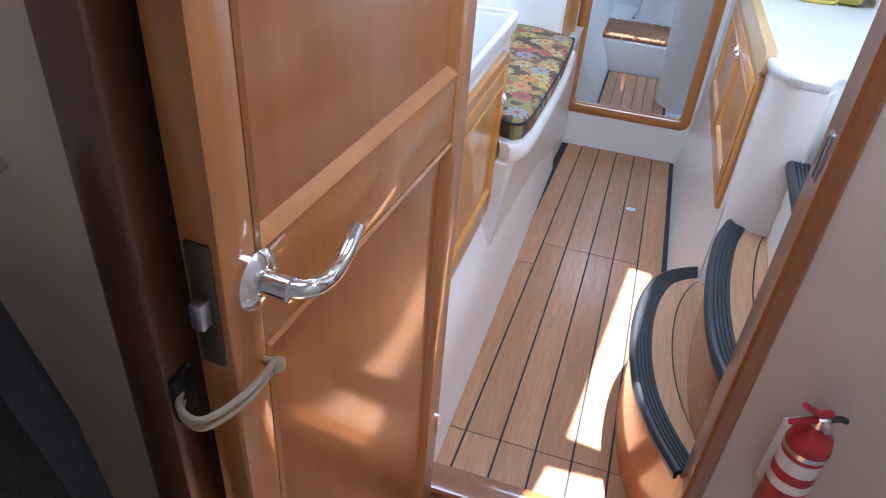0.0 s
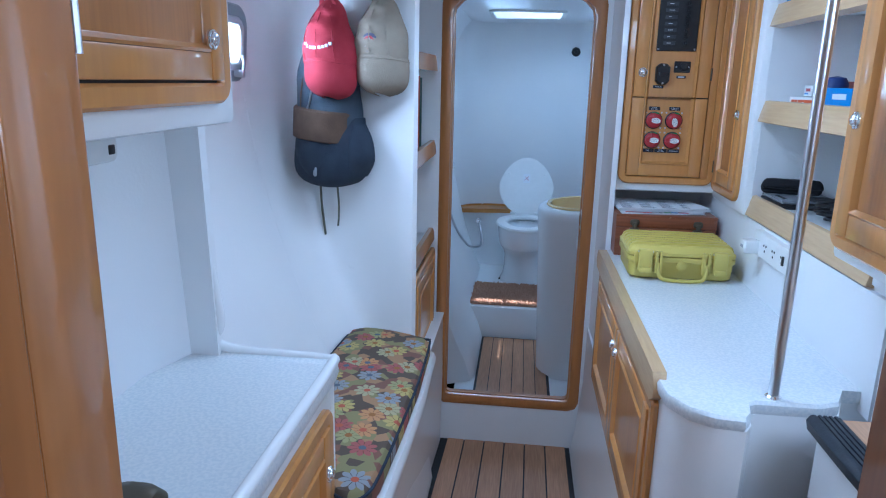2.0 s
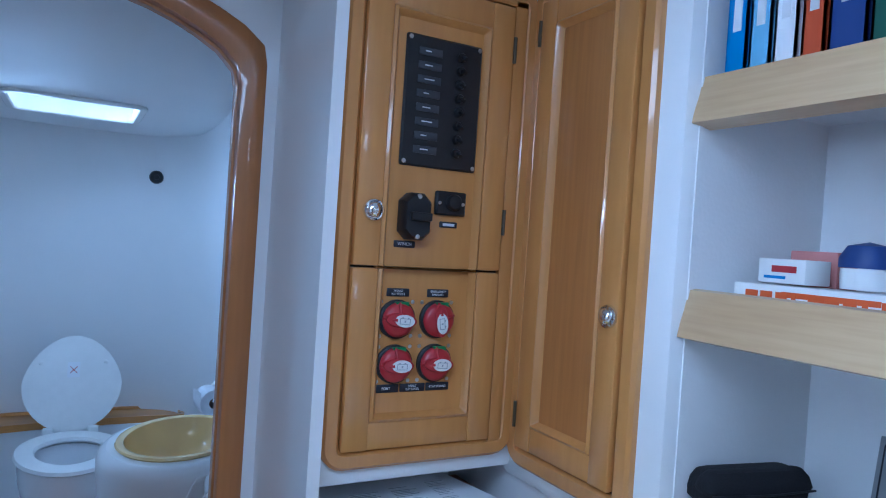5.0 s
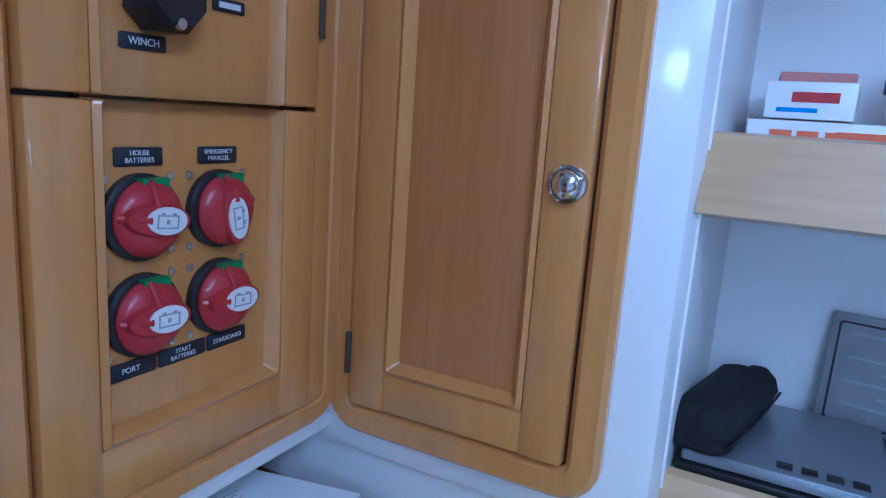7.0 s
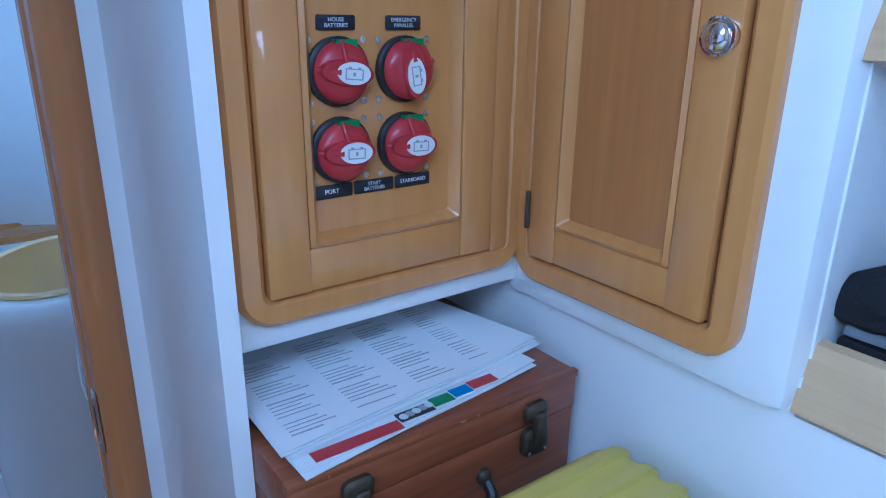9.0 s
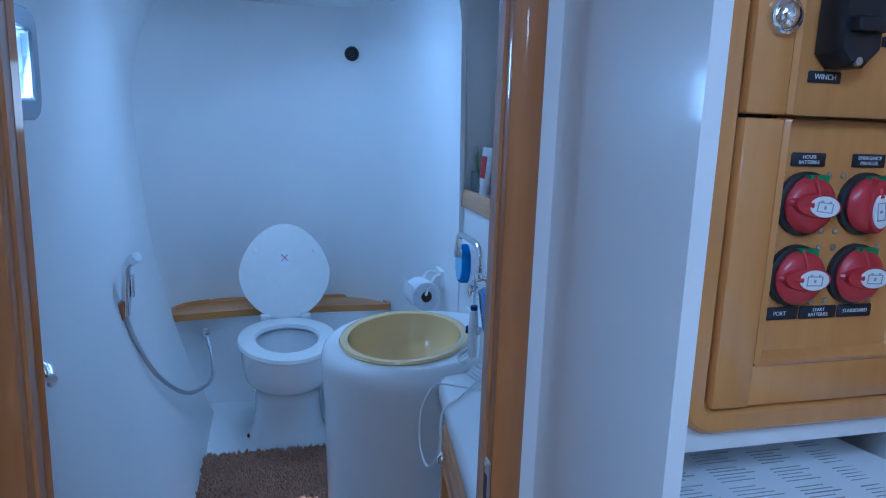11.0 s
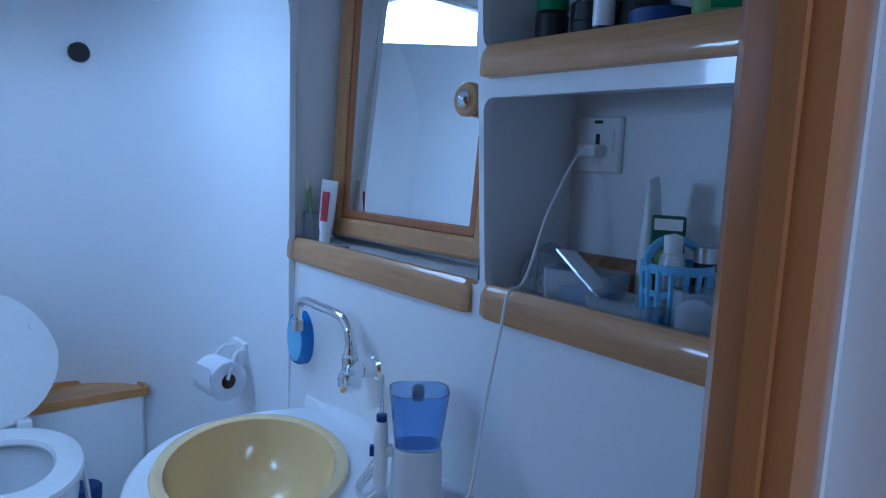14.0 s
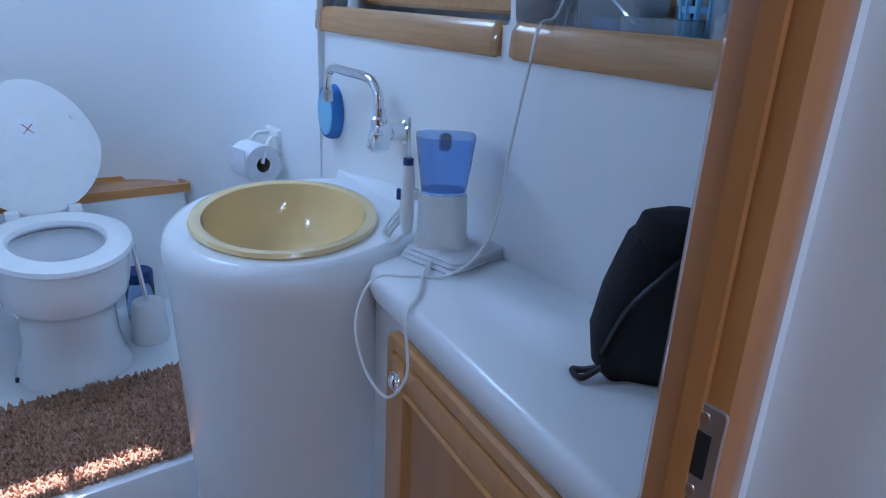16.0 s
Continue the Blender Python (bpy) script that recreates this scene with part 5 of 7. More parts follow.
def sheet(label, corners, z, t, mat=None):
    """Loose leaves lying on one another, each turned a little and curling at one corner."""
    s = thing("paper_stack", label, "papers")
    cx, cy = sum(c[0] for c in corners) / 4, sum(c[1] for c in corners) / 4
    n = max(2, int(t / 0.0016))
    rnd = random.Random(int(z * 1000))
    for k in range(n):
        a = radians(rnd.uniform(-2.2, 2.2)) * (k < n - 1)
        ox, oy = rnd.uniform(-0.006, 0.008) * (k < n - 1), rnd.uniform(-0.004, 0.003) * (k < n - 1)
        pts = []
        for x, y in corners:
            u, v = x - cx, y - cy
            pts.append((max(cx + u * math.cos(a) - v * math.sin(a) + ox, 0.3205), cy + u * math.sin(a) + v * math.cos(a) + oy))
        z0 = z + t * k / n
        bm = bmesh.new()
        rows = []
        for i in range(9):
            row = []
            for j in range(5):
                p, q = i / 8, j / 4
                x = (pts[0][0] * (1 - p) + pts[1][0] * p) * (1 - q) + (pts[3][0] * (1 - p) + pts[2][0] * p) * q
                y = (pts[0][1] * (1 - p) + pts[1][1] * p) * (1 - q) + (pts[3][1] * (1 - p) + pts[2][1] * p) * q
                row.append((x, y, z0 + (0.0035 * k / n + 0.002) * max(p - 0.75, 0) * 4 * (1 - q)))
            rows.append(row)
        lo = [[bm.verts.new(v) for v in r] for r in rows]
        up = [[bm.verts.new((v[0], v[1], v[2] + 0.0009)) for v in r] for r in rows]
        for i in range(8):
            for j in range(4):
                bm.faces.new((lo[i][j], lo[i + 1][j], lo[i + 1][j + 1], lo[i][j + 1]))
                bm.faces.new((up[i][j], up[i][j + 1], up[i + 1][j + 1], up[i + 1][j]))
        rim = [(i, 0) for i in range(8)] + [(8, j) for j in range(4)] + [(i, 4) for i in range(8, 0, -1)] + [(0, j) for j in range(4, 0, -1)]
        for (a0, b0), (a1, b1) in zip(rim, rim[1:] + rim[:1]):
            bm.faces.new((lo[a0][b0], lo[a1][b1], up[a1][b1], up[a0][b0]))
        part("page", bm, mat or PAPER, s, smooth=False)
    return s


mag = sheet("glossy magazine with a red and photo cover under the papers", [(0.330, 2.664), (0.610, 2.690), (0.600, 2.86), (0.330, 2.86)], 1.0885, 0.005)
mg = sheet("loose printed manual pages on the chest", [(0.323, 2.684), (0.632, 2.714), (0.600, 2.90), (0.325, 2.90)], 1.0945, 0.010)
for i in range(24):
    for j, (xa, w) in enumerate(((0.338, 0.048), (0.405, 0.05), (0.475, 0.045), (0.545, 0.038))):
        y = 2.700 + i * 0.0062 + 0.007 * j
        if (i * 7 + j * 3) % 6 != 4 and y < 2.87:
            part("print_line", B((xa, xa + w * (0.62 + 0.38 * ((i * 5 + j * 3) % 7) / 6), y, y + (0.0014 if (i + j) % 9 == 0 else 0.0008), 1.1040, 1.1047)), INK, mg)
for xa, xb, mt_, lb_ in ((0.345, 0.432, RED, "red title band"), (0.434, 0.472, DKLAB, "dark photo"), (0.474, 0.498, GREEN, "green photo"), (0.500, 0.522, BINDB, "blue photo"), (0.524, 0.556, RED, "red photo")):
    ya = 2.6680 + (xa - 0.33) * 0.093
    part("cover_print", B((xa, xb, ya, ya + 0.014, 1.0934, 1.0940)), mt_, mag, lb_)
for k in range(5):
    part("cover_print", lathe([(0.0045, 1.0940), (0.0045, 1.0944), (0.0005, 1.0944)], (0.440 + k * 0.0075, 2.684 + k * 0.0008, 0), 10), (WHITEINK, INK)[k % 2], mag)

yc = thing("yellow_case", "yellow ribbed hard case with a folding handle", "hard case", pose(0.478, 2.492, 0.943, 0, 0, -0.5))
CW, CF, CK = 0.158, -0.112, 0.118
lp = []
for o, z in ((0.020, 0.0), (0.012, 0.003), (0.007, 0.010), (0.005, 0.050), (0.0, 0.056), (0.0, 0.069), (0.004, 0.071)):
    lp.append([(x, y, z) for x, y in rrect(-CW + o, CW - o, CF + o, CK - o, 0.024, 6)])
part("base", loft(lp), YELLOW, yc)
lp = []
for o, z in ((0.004, 0.0722), (0.0, 0.074), (0.0, 0.083), (0.006, 0.088), (0.010, 0.095), (0.018, 0.101), (0.026, 0.1025)):
    lp.append([(x, y, z) for x, y in rrect(-CW + o, CW - o, CF + o, CK - o, 0.024, 6)])
lid = part("lid", loft(lp), YELLOW, yc)
for i in range(6):
    y = -0.078 + i * 0.0325
    part("rib", loft([[(x, y - w, z - 0.004), (x, y - w * 0.8, z + h), (x, y + w * 0.8, z + h), (x, y + w, z - 0.004)] for x, z, w, h in ((-CW + 0.004, 0.088, 0.004, 0.0), (-CW + 0.010, 0.097, 0.006, 0.005), (-CW + 0.024, 0.1025, 0.007, 0.0065), (0.0, 0.1028, 0.007, 0.0070), (CW - 0.024, 0.1025, 0.007, 0.0065), (CW - 0.010, 0.097, 0.006, 0.005), (CW - 0.004, 0.088, 0.004, 0.0))]), YELLOW, lid, bevel=0.0015)
for x in (-0.108, 0.108):
    lt_ = part("latch", B((x - 0.020, x + 0.020, CF - 0.016, CF + 0.006, 0.026, 0.094)), YELLOW, yc, bevel=0.005)
    part("latch_lip", B((x - 0.017, x + 0.017, CF - 0.021, CF - 0.012, 0.024, 0.042)), YELLOW, lt_, bevel=0.004)
    part("hinge_pin", lathe([(0.003, -0.022), (0.003, 0.022)], (x, CF - 0.004, 0.086), 8, axis="x"), STEEL, lt_)
for x in (-0.076, -0.062, 0.062, 0.076):
    part("lug", B((x - 0.004, x + 0.004, CF - 0.012, CF + 0.006, 0.022, 0.088)), YELLOW, yc, bevel=0.002)
for x in (-0.134, 0.134):
    part("corner_lug", B((x - 0.006, x + 0.006, CF - 0.006, CF + 0.008, 0.050, 0.086)), YELLOW, yc, bevel=0.003)
part("pressure_valve", lathe([(0.016, 0), (0.016, 0.006), (0.012, 0.009), (0.006, 0.009), (0.0005, 0.007)], (0, CF + 0.004, 0.045), 18, axis="y"), YELLOW, yc)
part("handle", sweep([(-0.069, CF - 0.006, 0.055), (-0.069, CF - 0.012, 0.030), (-0.060, CF - 0.018, 0.010), (-0.030, CF - 0.022, 0.006), (0.0, CF - 0.022, 0.0058), (0.030, CF - 0.022, 0.006), (0.060, CF - 0.018, 0.010), (0.069, CF - 0.012, 0.030), (0.069, CF - 0.006, 0.055)], 0.0055, 8), YELLOW, yc)

# socket strip and charger on the wall
sk = thing("socket_strip", "white four-gang socket strip screwed to the wall", "socket strip", face_left(0.665, 2.30, 1.095))
part("body", slab(0.0, 0.27, -0.033, 0.033, 0.005, 0.022), WHITEP, sk)
for i in range(4):
    x = 0.035 + 0.062 * i
    for dx, dz in ((-0.008, 0.006), (0.008, 0.006), (0, -0.008)):
        part("pin_hole", lathe([(0.0035, 0.0), (0.0035, 0.0008), (0.0005, 0.0009)], (x + dx, -0.0222, dz), 8, axis="y"), BLACK, sk)
part("switch", B((0.225, 0.235, -0.026, -0.021, -0.012, 0.012)), BLACK, sk, bevel=0.002)
ch = thing("plug_charger", "white plug-in charger in the socket strip", "charger", face_left(0.643, 2.292, 1.086))
part("body", slab(0.0, 0.045, -0.018, 0.018, 0.006, 0.038), WHITEP, ch)
part("port", B((0.012, 0.032, -0.0388, -0.037, -0.004, 0.004)), INK, ch)

# things on the nav shelves
for y0, w, h, mt, lb in ((2.402, 0.028, 0.215, BINDB, "blue bound book on the top shelf"), (2.370, 0.028, 0.22, LBLUE, "pale blue bound book on the top shelf"), (2.338, 0.028, 0.225, PAPER, "white bound book on the top shelf"), (2.306, 0.026, 0.205, BINDO, "orange bound book on the top shelf"), (2.262, 0.04, 0.22, BINDN, "thick navy bound book on the top shelf"), (2.238, 0.02, 0.21, BINDG, "green bound book on the top shelf"), (2.212, 0.022, 0.20, PAPER, "white bound book on the top shelf"), (2.182, 0.025, 0.21, TANCLOTH, "tan bound book on the top shelf")):
    b = book(lb, 0.0, 0.15, y0, y0 + w, 1.730, 1.730 + h, mt)
    b.matrix_world = pose(1.42 - 0.58, 2 * y0 + w, 0, 0, 0, 180)
    part("title", B((0.1500, 0.1506, y0 + w * 0.3, y0 + w * 0.7, 1.79, 1.89)), WHITEINK, b)


def carton(name, label, x, y, z, sx, sy, sz, mat, bar, rz=0):
    c = thing(name, label, "box", pose(x, y, z, 0, 0, rz))
    part("carton", B((-sx / 2, sx / 2, -sy / 2, sy / 2, 0, sz)), mat, c, bevel=0.0015)
    part("print", B((-sx / 2 - 0.0006, -sx / 2, -sy * 0.32, sy * 0.20, sz * 0.45, sz * 0.72)), bar, c, "coloured print on the carton")
    part("print", B((-sx / 2 - 0.0006, -sx / 2, -sy * 0.10, sy * 0.36, sz * 0.18, sz * 0.30)), BINDB, c, "small blue print line")
    return c


carton("flat_carton", "flat white carton with red print on the shelf", 0.775, 2.325, 1.465, 0.075, 0.21, 0.024, WHITEP, ORANGE, 3)
fc = bpy.data.objects["flat_carton"]
for k, w_ in enumerate((0.016, 0.015, 0.014, 0.005, 0.019, 0.015, 0.014, 0.006, 0.012)):
    y_ = 0.088 - 0.0195 * k
    part("print", B((-0.0386, -0.0376, y_ - w_, y_, 0.004, 0.0165)), ORANGE, fc, "large orange-red print on the carton")
carton("medicine_carton", "small white carton with red print", 0.785, 2.385, 1.491, 0.045, 0.066, 0.030, WHITEP, RED, -4)
carton("medicine_carton", "small pink carton behind the white one", 0.845, 2.385, 1.465, 0.05, 0.06, 0.068, material("pink_card", (0.55, 0.22, 0.2), 0.7), RED, 4)
carton("blue_carton", "blue carton lying on the shelf", 0.79, 2.16, 1.465, 0.09, 0.12, 0.05, BINDB, WHITEINK, 5)
tb = thing("blue_capped_pot", "round pot with a dark blue lid", "pot", pose(0.80, 2.305, 1.491))
part("pot", lathe([(0.0005, 0), (0.027, 0), (0.028, 0.015), (0.028, 0.024)], n=22), WHITEP, tb)
part("lid", lathe([(0.030, 0.0245), (0.030, 0.036), (0.022, 0.05), (0.0005, 0.055)], n=22), BINDN, tb)
of = thing("orange_flask", "tall orange plastic flask on the shelf", "flask", pose(0.87, 2.262, 1.465))
part("body", lathe([(0.0005, 0), (0.036, 0), (0.037, 0.10), (0.032, 0.13)], n=24), ORANGE, of)
part("cap", lathe([(0.026, 0.1305), (0.026, 0.16), (0.0005, 0.163)], n=24), ORANGE, of)
sc = thing("sunglasses_case", "black leather glasses case on the electronics", "case", pose(0.768, 2.416, 1.2155, 0, 0, -11))
part("shell", loft([[(px, py, z) for px, py in rrect(-0.079 + o, 0.079 - o, -0.029 + o, 0.029 - o, 0.014, 5)] for o, z in ((0.006, 0.0), (0.001, 0.005), (0.0, 0.016), (0.003, 0.027), (0.009, 0.036), (0.017, 0.040))]), BLACKCLOTH, sc)
part("flap", loft([[(px, py, z) for px, py in rrect(-0.081 + o, 0.081 - o, -0.031 + o, 0.006 - o, 0.012, 5)] for o, z in ((0.002, 0.015), (0.0, 0.020), (0.003, 0.032), (0.010, 0.0405), (0.016, 0.0415))]), BLACKCLOTH, sc)
part("seam", sweep([(-0.078, -0.0315, 0.017), (0.0, -0.0325, 0.015), (0.078, -0.0315, 0.017)], 0.0014, 6), BLACK, sc)
rr = thing("radio_unit", "clear-topped black electronic unit on the low shelf", "radio", pose(0.765, 2.36, 1.1902))
part("housing", B((-0.070, 0.10, -0.085, 0.080, 0, 0.013)), BLACK, rr, bevel=0.003)
part("cover", B((-0.066, 0.09, -0.078, 0.076, 0.0132, 0.0250)), ALU, rr, bevel=0.004)
part("cover_edge", B((-0.0675, -0.064, -0.079, 0.077, 0.0150, 0.0235)), CLEAR, rr, bevel=0.001)
for k in range(4):
    part("key", B((-0.058, -0.046, -0.060 + k * 0.018, -0.048 + k * 0.018, 0.0250, 0.0264)), BLACK, rr, bevel=0.0008)

cp = thing("printed_card", "pale printed chart card leaning on the recess wall", "card", pose(0.885, 2.262, 1.1902, 0, 8, -8))
part("board", B((-0.004, 0.004, -0.075, 0.075, 0, 0.118)), material("clouded_plastic_card", (0.24, 0.25, 0.26), 0.35, color2=(0.32, 0.33, 0.34), scale=(30, 30, 30)), cp, bevel=0.002)
part("border", frame_ring(-0.068, 0.068, 0.008, 0.110, 0.0022, 0.004, 0.0006, e=0.0002), DKLAB, cp).matrix_local = pose(-0.0040, 0, 0, 0, 0, -90)
for i in range(7):
    part("print_line", B((-0.0048, -0.0040, -0.050 + (i % 3) * 0.01, 0.055 - (i % 2) * 0.03, 0.098 - i * 0.012, 0.1005 - i * 0.012)), INK, cp)
for i in range(7):
    cb = thing("coiled_cable", "black cable coiled on the low shelf", "cable", group="shelf cables")
    rnd = random.Random(20 + i)
    cy = 2.235 - 0.06 * i
    rr0 = 0.022 + 0.012 * rnd.random()
    part("cable", sweep([(0.77 + 0.03 * rnd.random() + rr0 * 1.6 * math.cos(k * 0.9), cy + rr0 * 1.3 * math.sin(k * 0.9), 1.196 + 0.003 * k + 0.004 * rnd.random()) for k in range(14)], 0.0042, 6, smooth_steps=3), BLACK, cb)

# ---- companionway steps ----
NOSE = {1: [(0.30, 1.665), (0.235, 1.63), (0.17, 1.565), (0.132, 1.45), (0.118, 1.32), (0.122, 1.18), (0.145, 1.05), (0.185, 0.945), (0.24, 0.845)],
        2: [(0.305, 1.56), (0.272, 1.45), (0.250, 1.30), (0.242, 1.16), (0.248, 1.02), (0.268, 0.92), (0.30, 0.845)],
        3: [(0.382, 1.505), (0.374, 1.35), (0.371, 1.19), (0.378, 1.02), (0.395, 0.845)],
        4: [(0.515, 1.515), (0.515, 1.35), (0.52, 1.19), (0.525, 1.0), (0.53, 0.845)]}
HZ = {1: 0.283, 2: 0.516, 3: 0.737, 4: 0.950}


def resample(pts, n):
    P = [Vector((a, b)) for a, b in smooth_prof(pts, 6)]
    L = [0.0]
    for a, b in zip(P, P[1:]):
        L.append(L[-1] + (b - a).length)
    out = []
    for i in range(n):
        s = L[-1] * i / (n - 1)
        j = max(k for k in range(len(L)) if L[k] <= s + 1e-9)
        j = min(j, len(P) - 2)
        t = (s - L[j]) / max(L[j + 1] - L[j], 1e-9)
        out.append(P[j].lerp(P[j + 1], t))
    return out


for k in (1, 2, 3, 4):
    st_ = thing("companionway_step", "wooden step with a ribbed black rubber nosing", "step", group="companionway steps")
    nose, z = resample(NOSE[k], 26), HZ[k]
    depth = 0.30 if k < 4 else 1.2
    zlow = 0.0 if k == 1 else HZ[k - 1] - 0.002
    loops = []
    for zz in (zlow, z - 0.012):
        loops.append([(p.x + 0.016, p.y, zz) for p in nose] + [(p.x + 0.05, p.y, zz) for p in reversed(nose)])
    part("riser", loft(loops), WOODP if k < 3 else GEL, st_)
    loops = []
    for zz in (z - 0.016, z - 0.002):
        loops.append([(p.x + 0.012, p.y, zz) for p in nose] + [(0.60 if k < 4 else 1.6, 0.845, zz), (0.60 if k < 4 else 1.6, max(p.y for p in nose), zz)])
    part("tread_base", loft(loops), CAULK, st_)
    # planks run along y, cut to the nosing
    for j in range(6 if k < 4 else 12):
        off0, off1 = 0.045 + j * 0.058, 0.045 + (j + 1) * 0.058 - 0.004
        lim = (NOSE[k + 1][3][0] + 0.08) if k < 4 else 1.55
        lo = [(p.x + off0, p.y) for p in nose if p.x + off0 < lim]
        hi = [(min(p.x + off1, lim), p.y) for p in nose if p.x + off0 < lim]
        if len(lo) > 2:
            part("tread_plank", loft([[(x, y, zz) for x, y in lo + hi[::-1]] for zz in (z - 0.004, z)]), TREAD, st_, smooth=False)
    loops = []
    for i, p in enumerate(nose):
        d = (nose[min(i + 1, 25)] - nose[max(i - 1, 0)]).normalized()
        nrm = Vector((-d.y, d.x))
        if nrm.x < 0: nrm = -nrm
        sec = [(-0.004, -0.022), (-0.008, -0.004), (-0.003, 0.004)]
        for q in range(5):
            sec += [(0.002 + q * 0.009, 0.0065), (0.0065 + q * 0.009, 0.0065), (0.0070 + q * 0.009, 0.0040), (0.0102 + q * 0.009, 0.0040)]
        sec += [(0.048, 0.004), (0.048, -0.004), (0.006, -0.004), (0.004, -0.022)]
        loops.append([(p.x + nrm.x * u, p.y + nrm.y * u, z + v) for u, v in sec])
    part("nosing", loft(loops), RUBBER, st_, "ribbed black rubber nosing")

# saloon stub that closes the stairs; its unseen openings are added for fill light
wall(part("wall_saloon_aft", holed([(0.60, -0.08), (1.75, -0.08), (1.75, CEIL), (0.60, CEIL)], [rrect(0.77, 1.51, 1.26, 1.90, 0.05)], 0.052, lambda u, v, d: Vector((u, 0.79 + d, v))), GEL, smooth=False), "white unseen saloon bulkhead with an opening added for light", "wall")
wall(part("wall_saloon_forward", B((0.66, 1.75, 1.56, 1.60, -0.08, CEIL))), "white saloon side wall", "wall")
wall(part("wall_saloon_window", holed([(0.80, 0.0), (1.62, 0.0), (1.62, CEIL + 0.05), (0.80, CEIL + 0.05)], [rrect(0.86, 1.54, 1.25, 1.90, 0.05)], 0.04, lambda u, v, d: Vector((1.60 + d, u, v))), GEL, smooth=False), "white unseen saloon wall with an opening added for light", "wall")

# ---- fire extinguisher on the aft bulkhead ----
fe = thing("fire_extinguisher", "small red fire extinguisher on a wall bracket", "fire extinguisher", pose(0.388, 0.735, 0.380, 0, 0, 25) @ Matrix.Scale(0.88, 4))
part("cylinder", lathe([(0.0005, 0.0), (0.036, 0.0), (0.041, 0.008), (0.041, 0.215), (0.036, 0.238), (0.020, 0.252), (0.016, 0.262)], n=32), RED, fe)
part("label", lathe([(0.0415, 0.10), (0.0415, 0.185)], n=32, caps=(False, False)), WHITEP, fe, "pale instruction label")
part("label_print", lathe([(0.0418, 0.125), (0.0418, 0.15)], n=32, caps=(False, False)), RED, fe)
part("valve", lathe([(0.015, 0.262), (0.015, 0.285), (0.008, 0.290), (0.0005, 0.291)], n=16), STEEL, fe)
part("gauge", lathe([(0.011, 0.0), (0.011, 0.012), (0.0005, 0.013)], (0.0, -0.014, 0.275), 16, axis="y"), STEEL, fe)
part("lever", sweep([(0.015, 0.0, 0.290), (-0.02, -0.002, 0.300), (-0.055, -0.004, 0.325)], [0.008, 0.007, 0.006], 8), RED, fe)
part("carry_lever", sweep([(0.015, 0.0, 0.280), (-0.03, -0.002, 0.280), (-0.07, -0.004, 0.283)], [0.008, 0.007, 0.006], 8), RED, fe)
part("nozzle", sweep([(0.012, 0, 0.275), (0.04, 0, 0.275), (0.055, 0, 0.268)], 0.007, 8), BLACK, fe)
part("bracket", B((-0.02, 0.02, 0.036, 0.060, 0.04, 0.22)), WHITEP, fe, bevel=0.003)
part("clip_band", lathe([(0.0425, 0.196), (0.0425, 0.208)], n=32, caps=(False, False)), STEEL, fe)

# ---- the head (bathroom) ----
HC = 1.905   # ceiling


def lean(z):
    """How far the starboard lining leans inboard with height."""
    return 0.548 - 0.075 * max(z - 1.2, 0)


hullP = smooth_prof([(-0.20, -0.01), (-0.235, 0.10), (-0.29, 0.22), (-0.39, 0.50), (-0.465, 0.80), (-0.505, 1.05), (-0.53, 1.35), (-0.52, 1.62), (-0.46, 1.82), (-0.38, HC + 0.01)])
bm = bmesh.new()
NY = 32
loops = []
for i in range(NY + 1):
    y = 3.04 + (5.12 - 3.04) * i / NY
    q = min(max((3.66 - y) / 0.2, 0), 1)
    q = 0.28 * q * q * (3 - 2 * q)
    loops.append([(x - q, y, z) for x, z in hullP] + [(x - q - 0.05, y, z) for x, z in reversed(hullP)])
bm = loft(loops)
opening = [f for f in bm.faces if 3.66 < f.calc_center_median().y < 3.88 and 1.47 < f.calc_center_median().z < 1.62]
zs_ = [v.co.z for f in opening for v in f.verts]
ys_ = [v.co.y for f in opening for v in f.verts]
bmesh.ops.delete(bm, geom=opening, context="FACES")
wall(part("wall_head_port", bm, LINER), "white moulded port lining of the head that flares outward", "wall")
hy, hz, py_, pz_ = (max(ys_) - min(ys_)) / 2, (max(zs_) - min(zs_)) / 2, (max(ys_) + min(ys_)) / 2, (max(zs_) + min(zs_)) / 2
hp = wall(new("window_3"), "aluminium framed portlight in the port lining of the head", "window")
hp.matrix_world = pose(-0.528, py_, pz_, 0, 0, 90)
part("window_frame", frame_ring(-hy - 0.035, hy + 0.035, -hz - 0.035, hz + 0.035, 0.045, 0.05, 0.020), ALU, hp)
part("window_well", loft([[(px, d, pz) for px, pz in rrect(-hy - o, hy + o, -hz - o, hz + o, 0.03)] for o, d in ((-0.004, -0.012), (-0.004, 0.060), (0.006, 0.060), (0.006, -0.012))], ring=True), WHITEP, hp)
pane_ = part("pane", slab(-hy, hy, -hz, hz, 0.02, 0.006, y=0.055), GLASS, hp)
pane_.visible_shadow = False
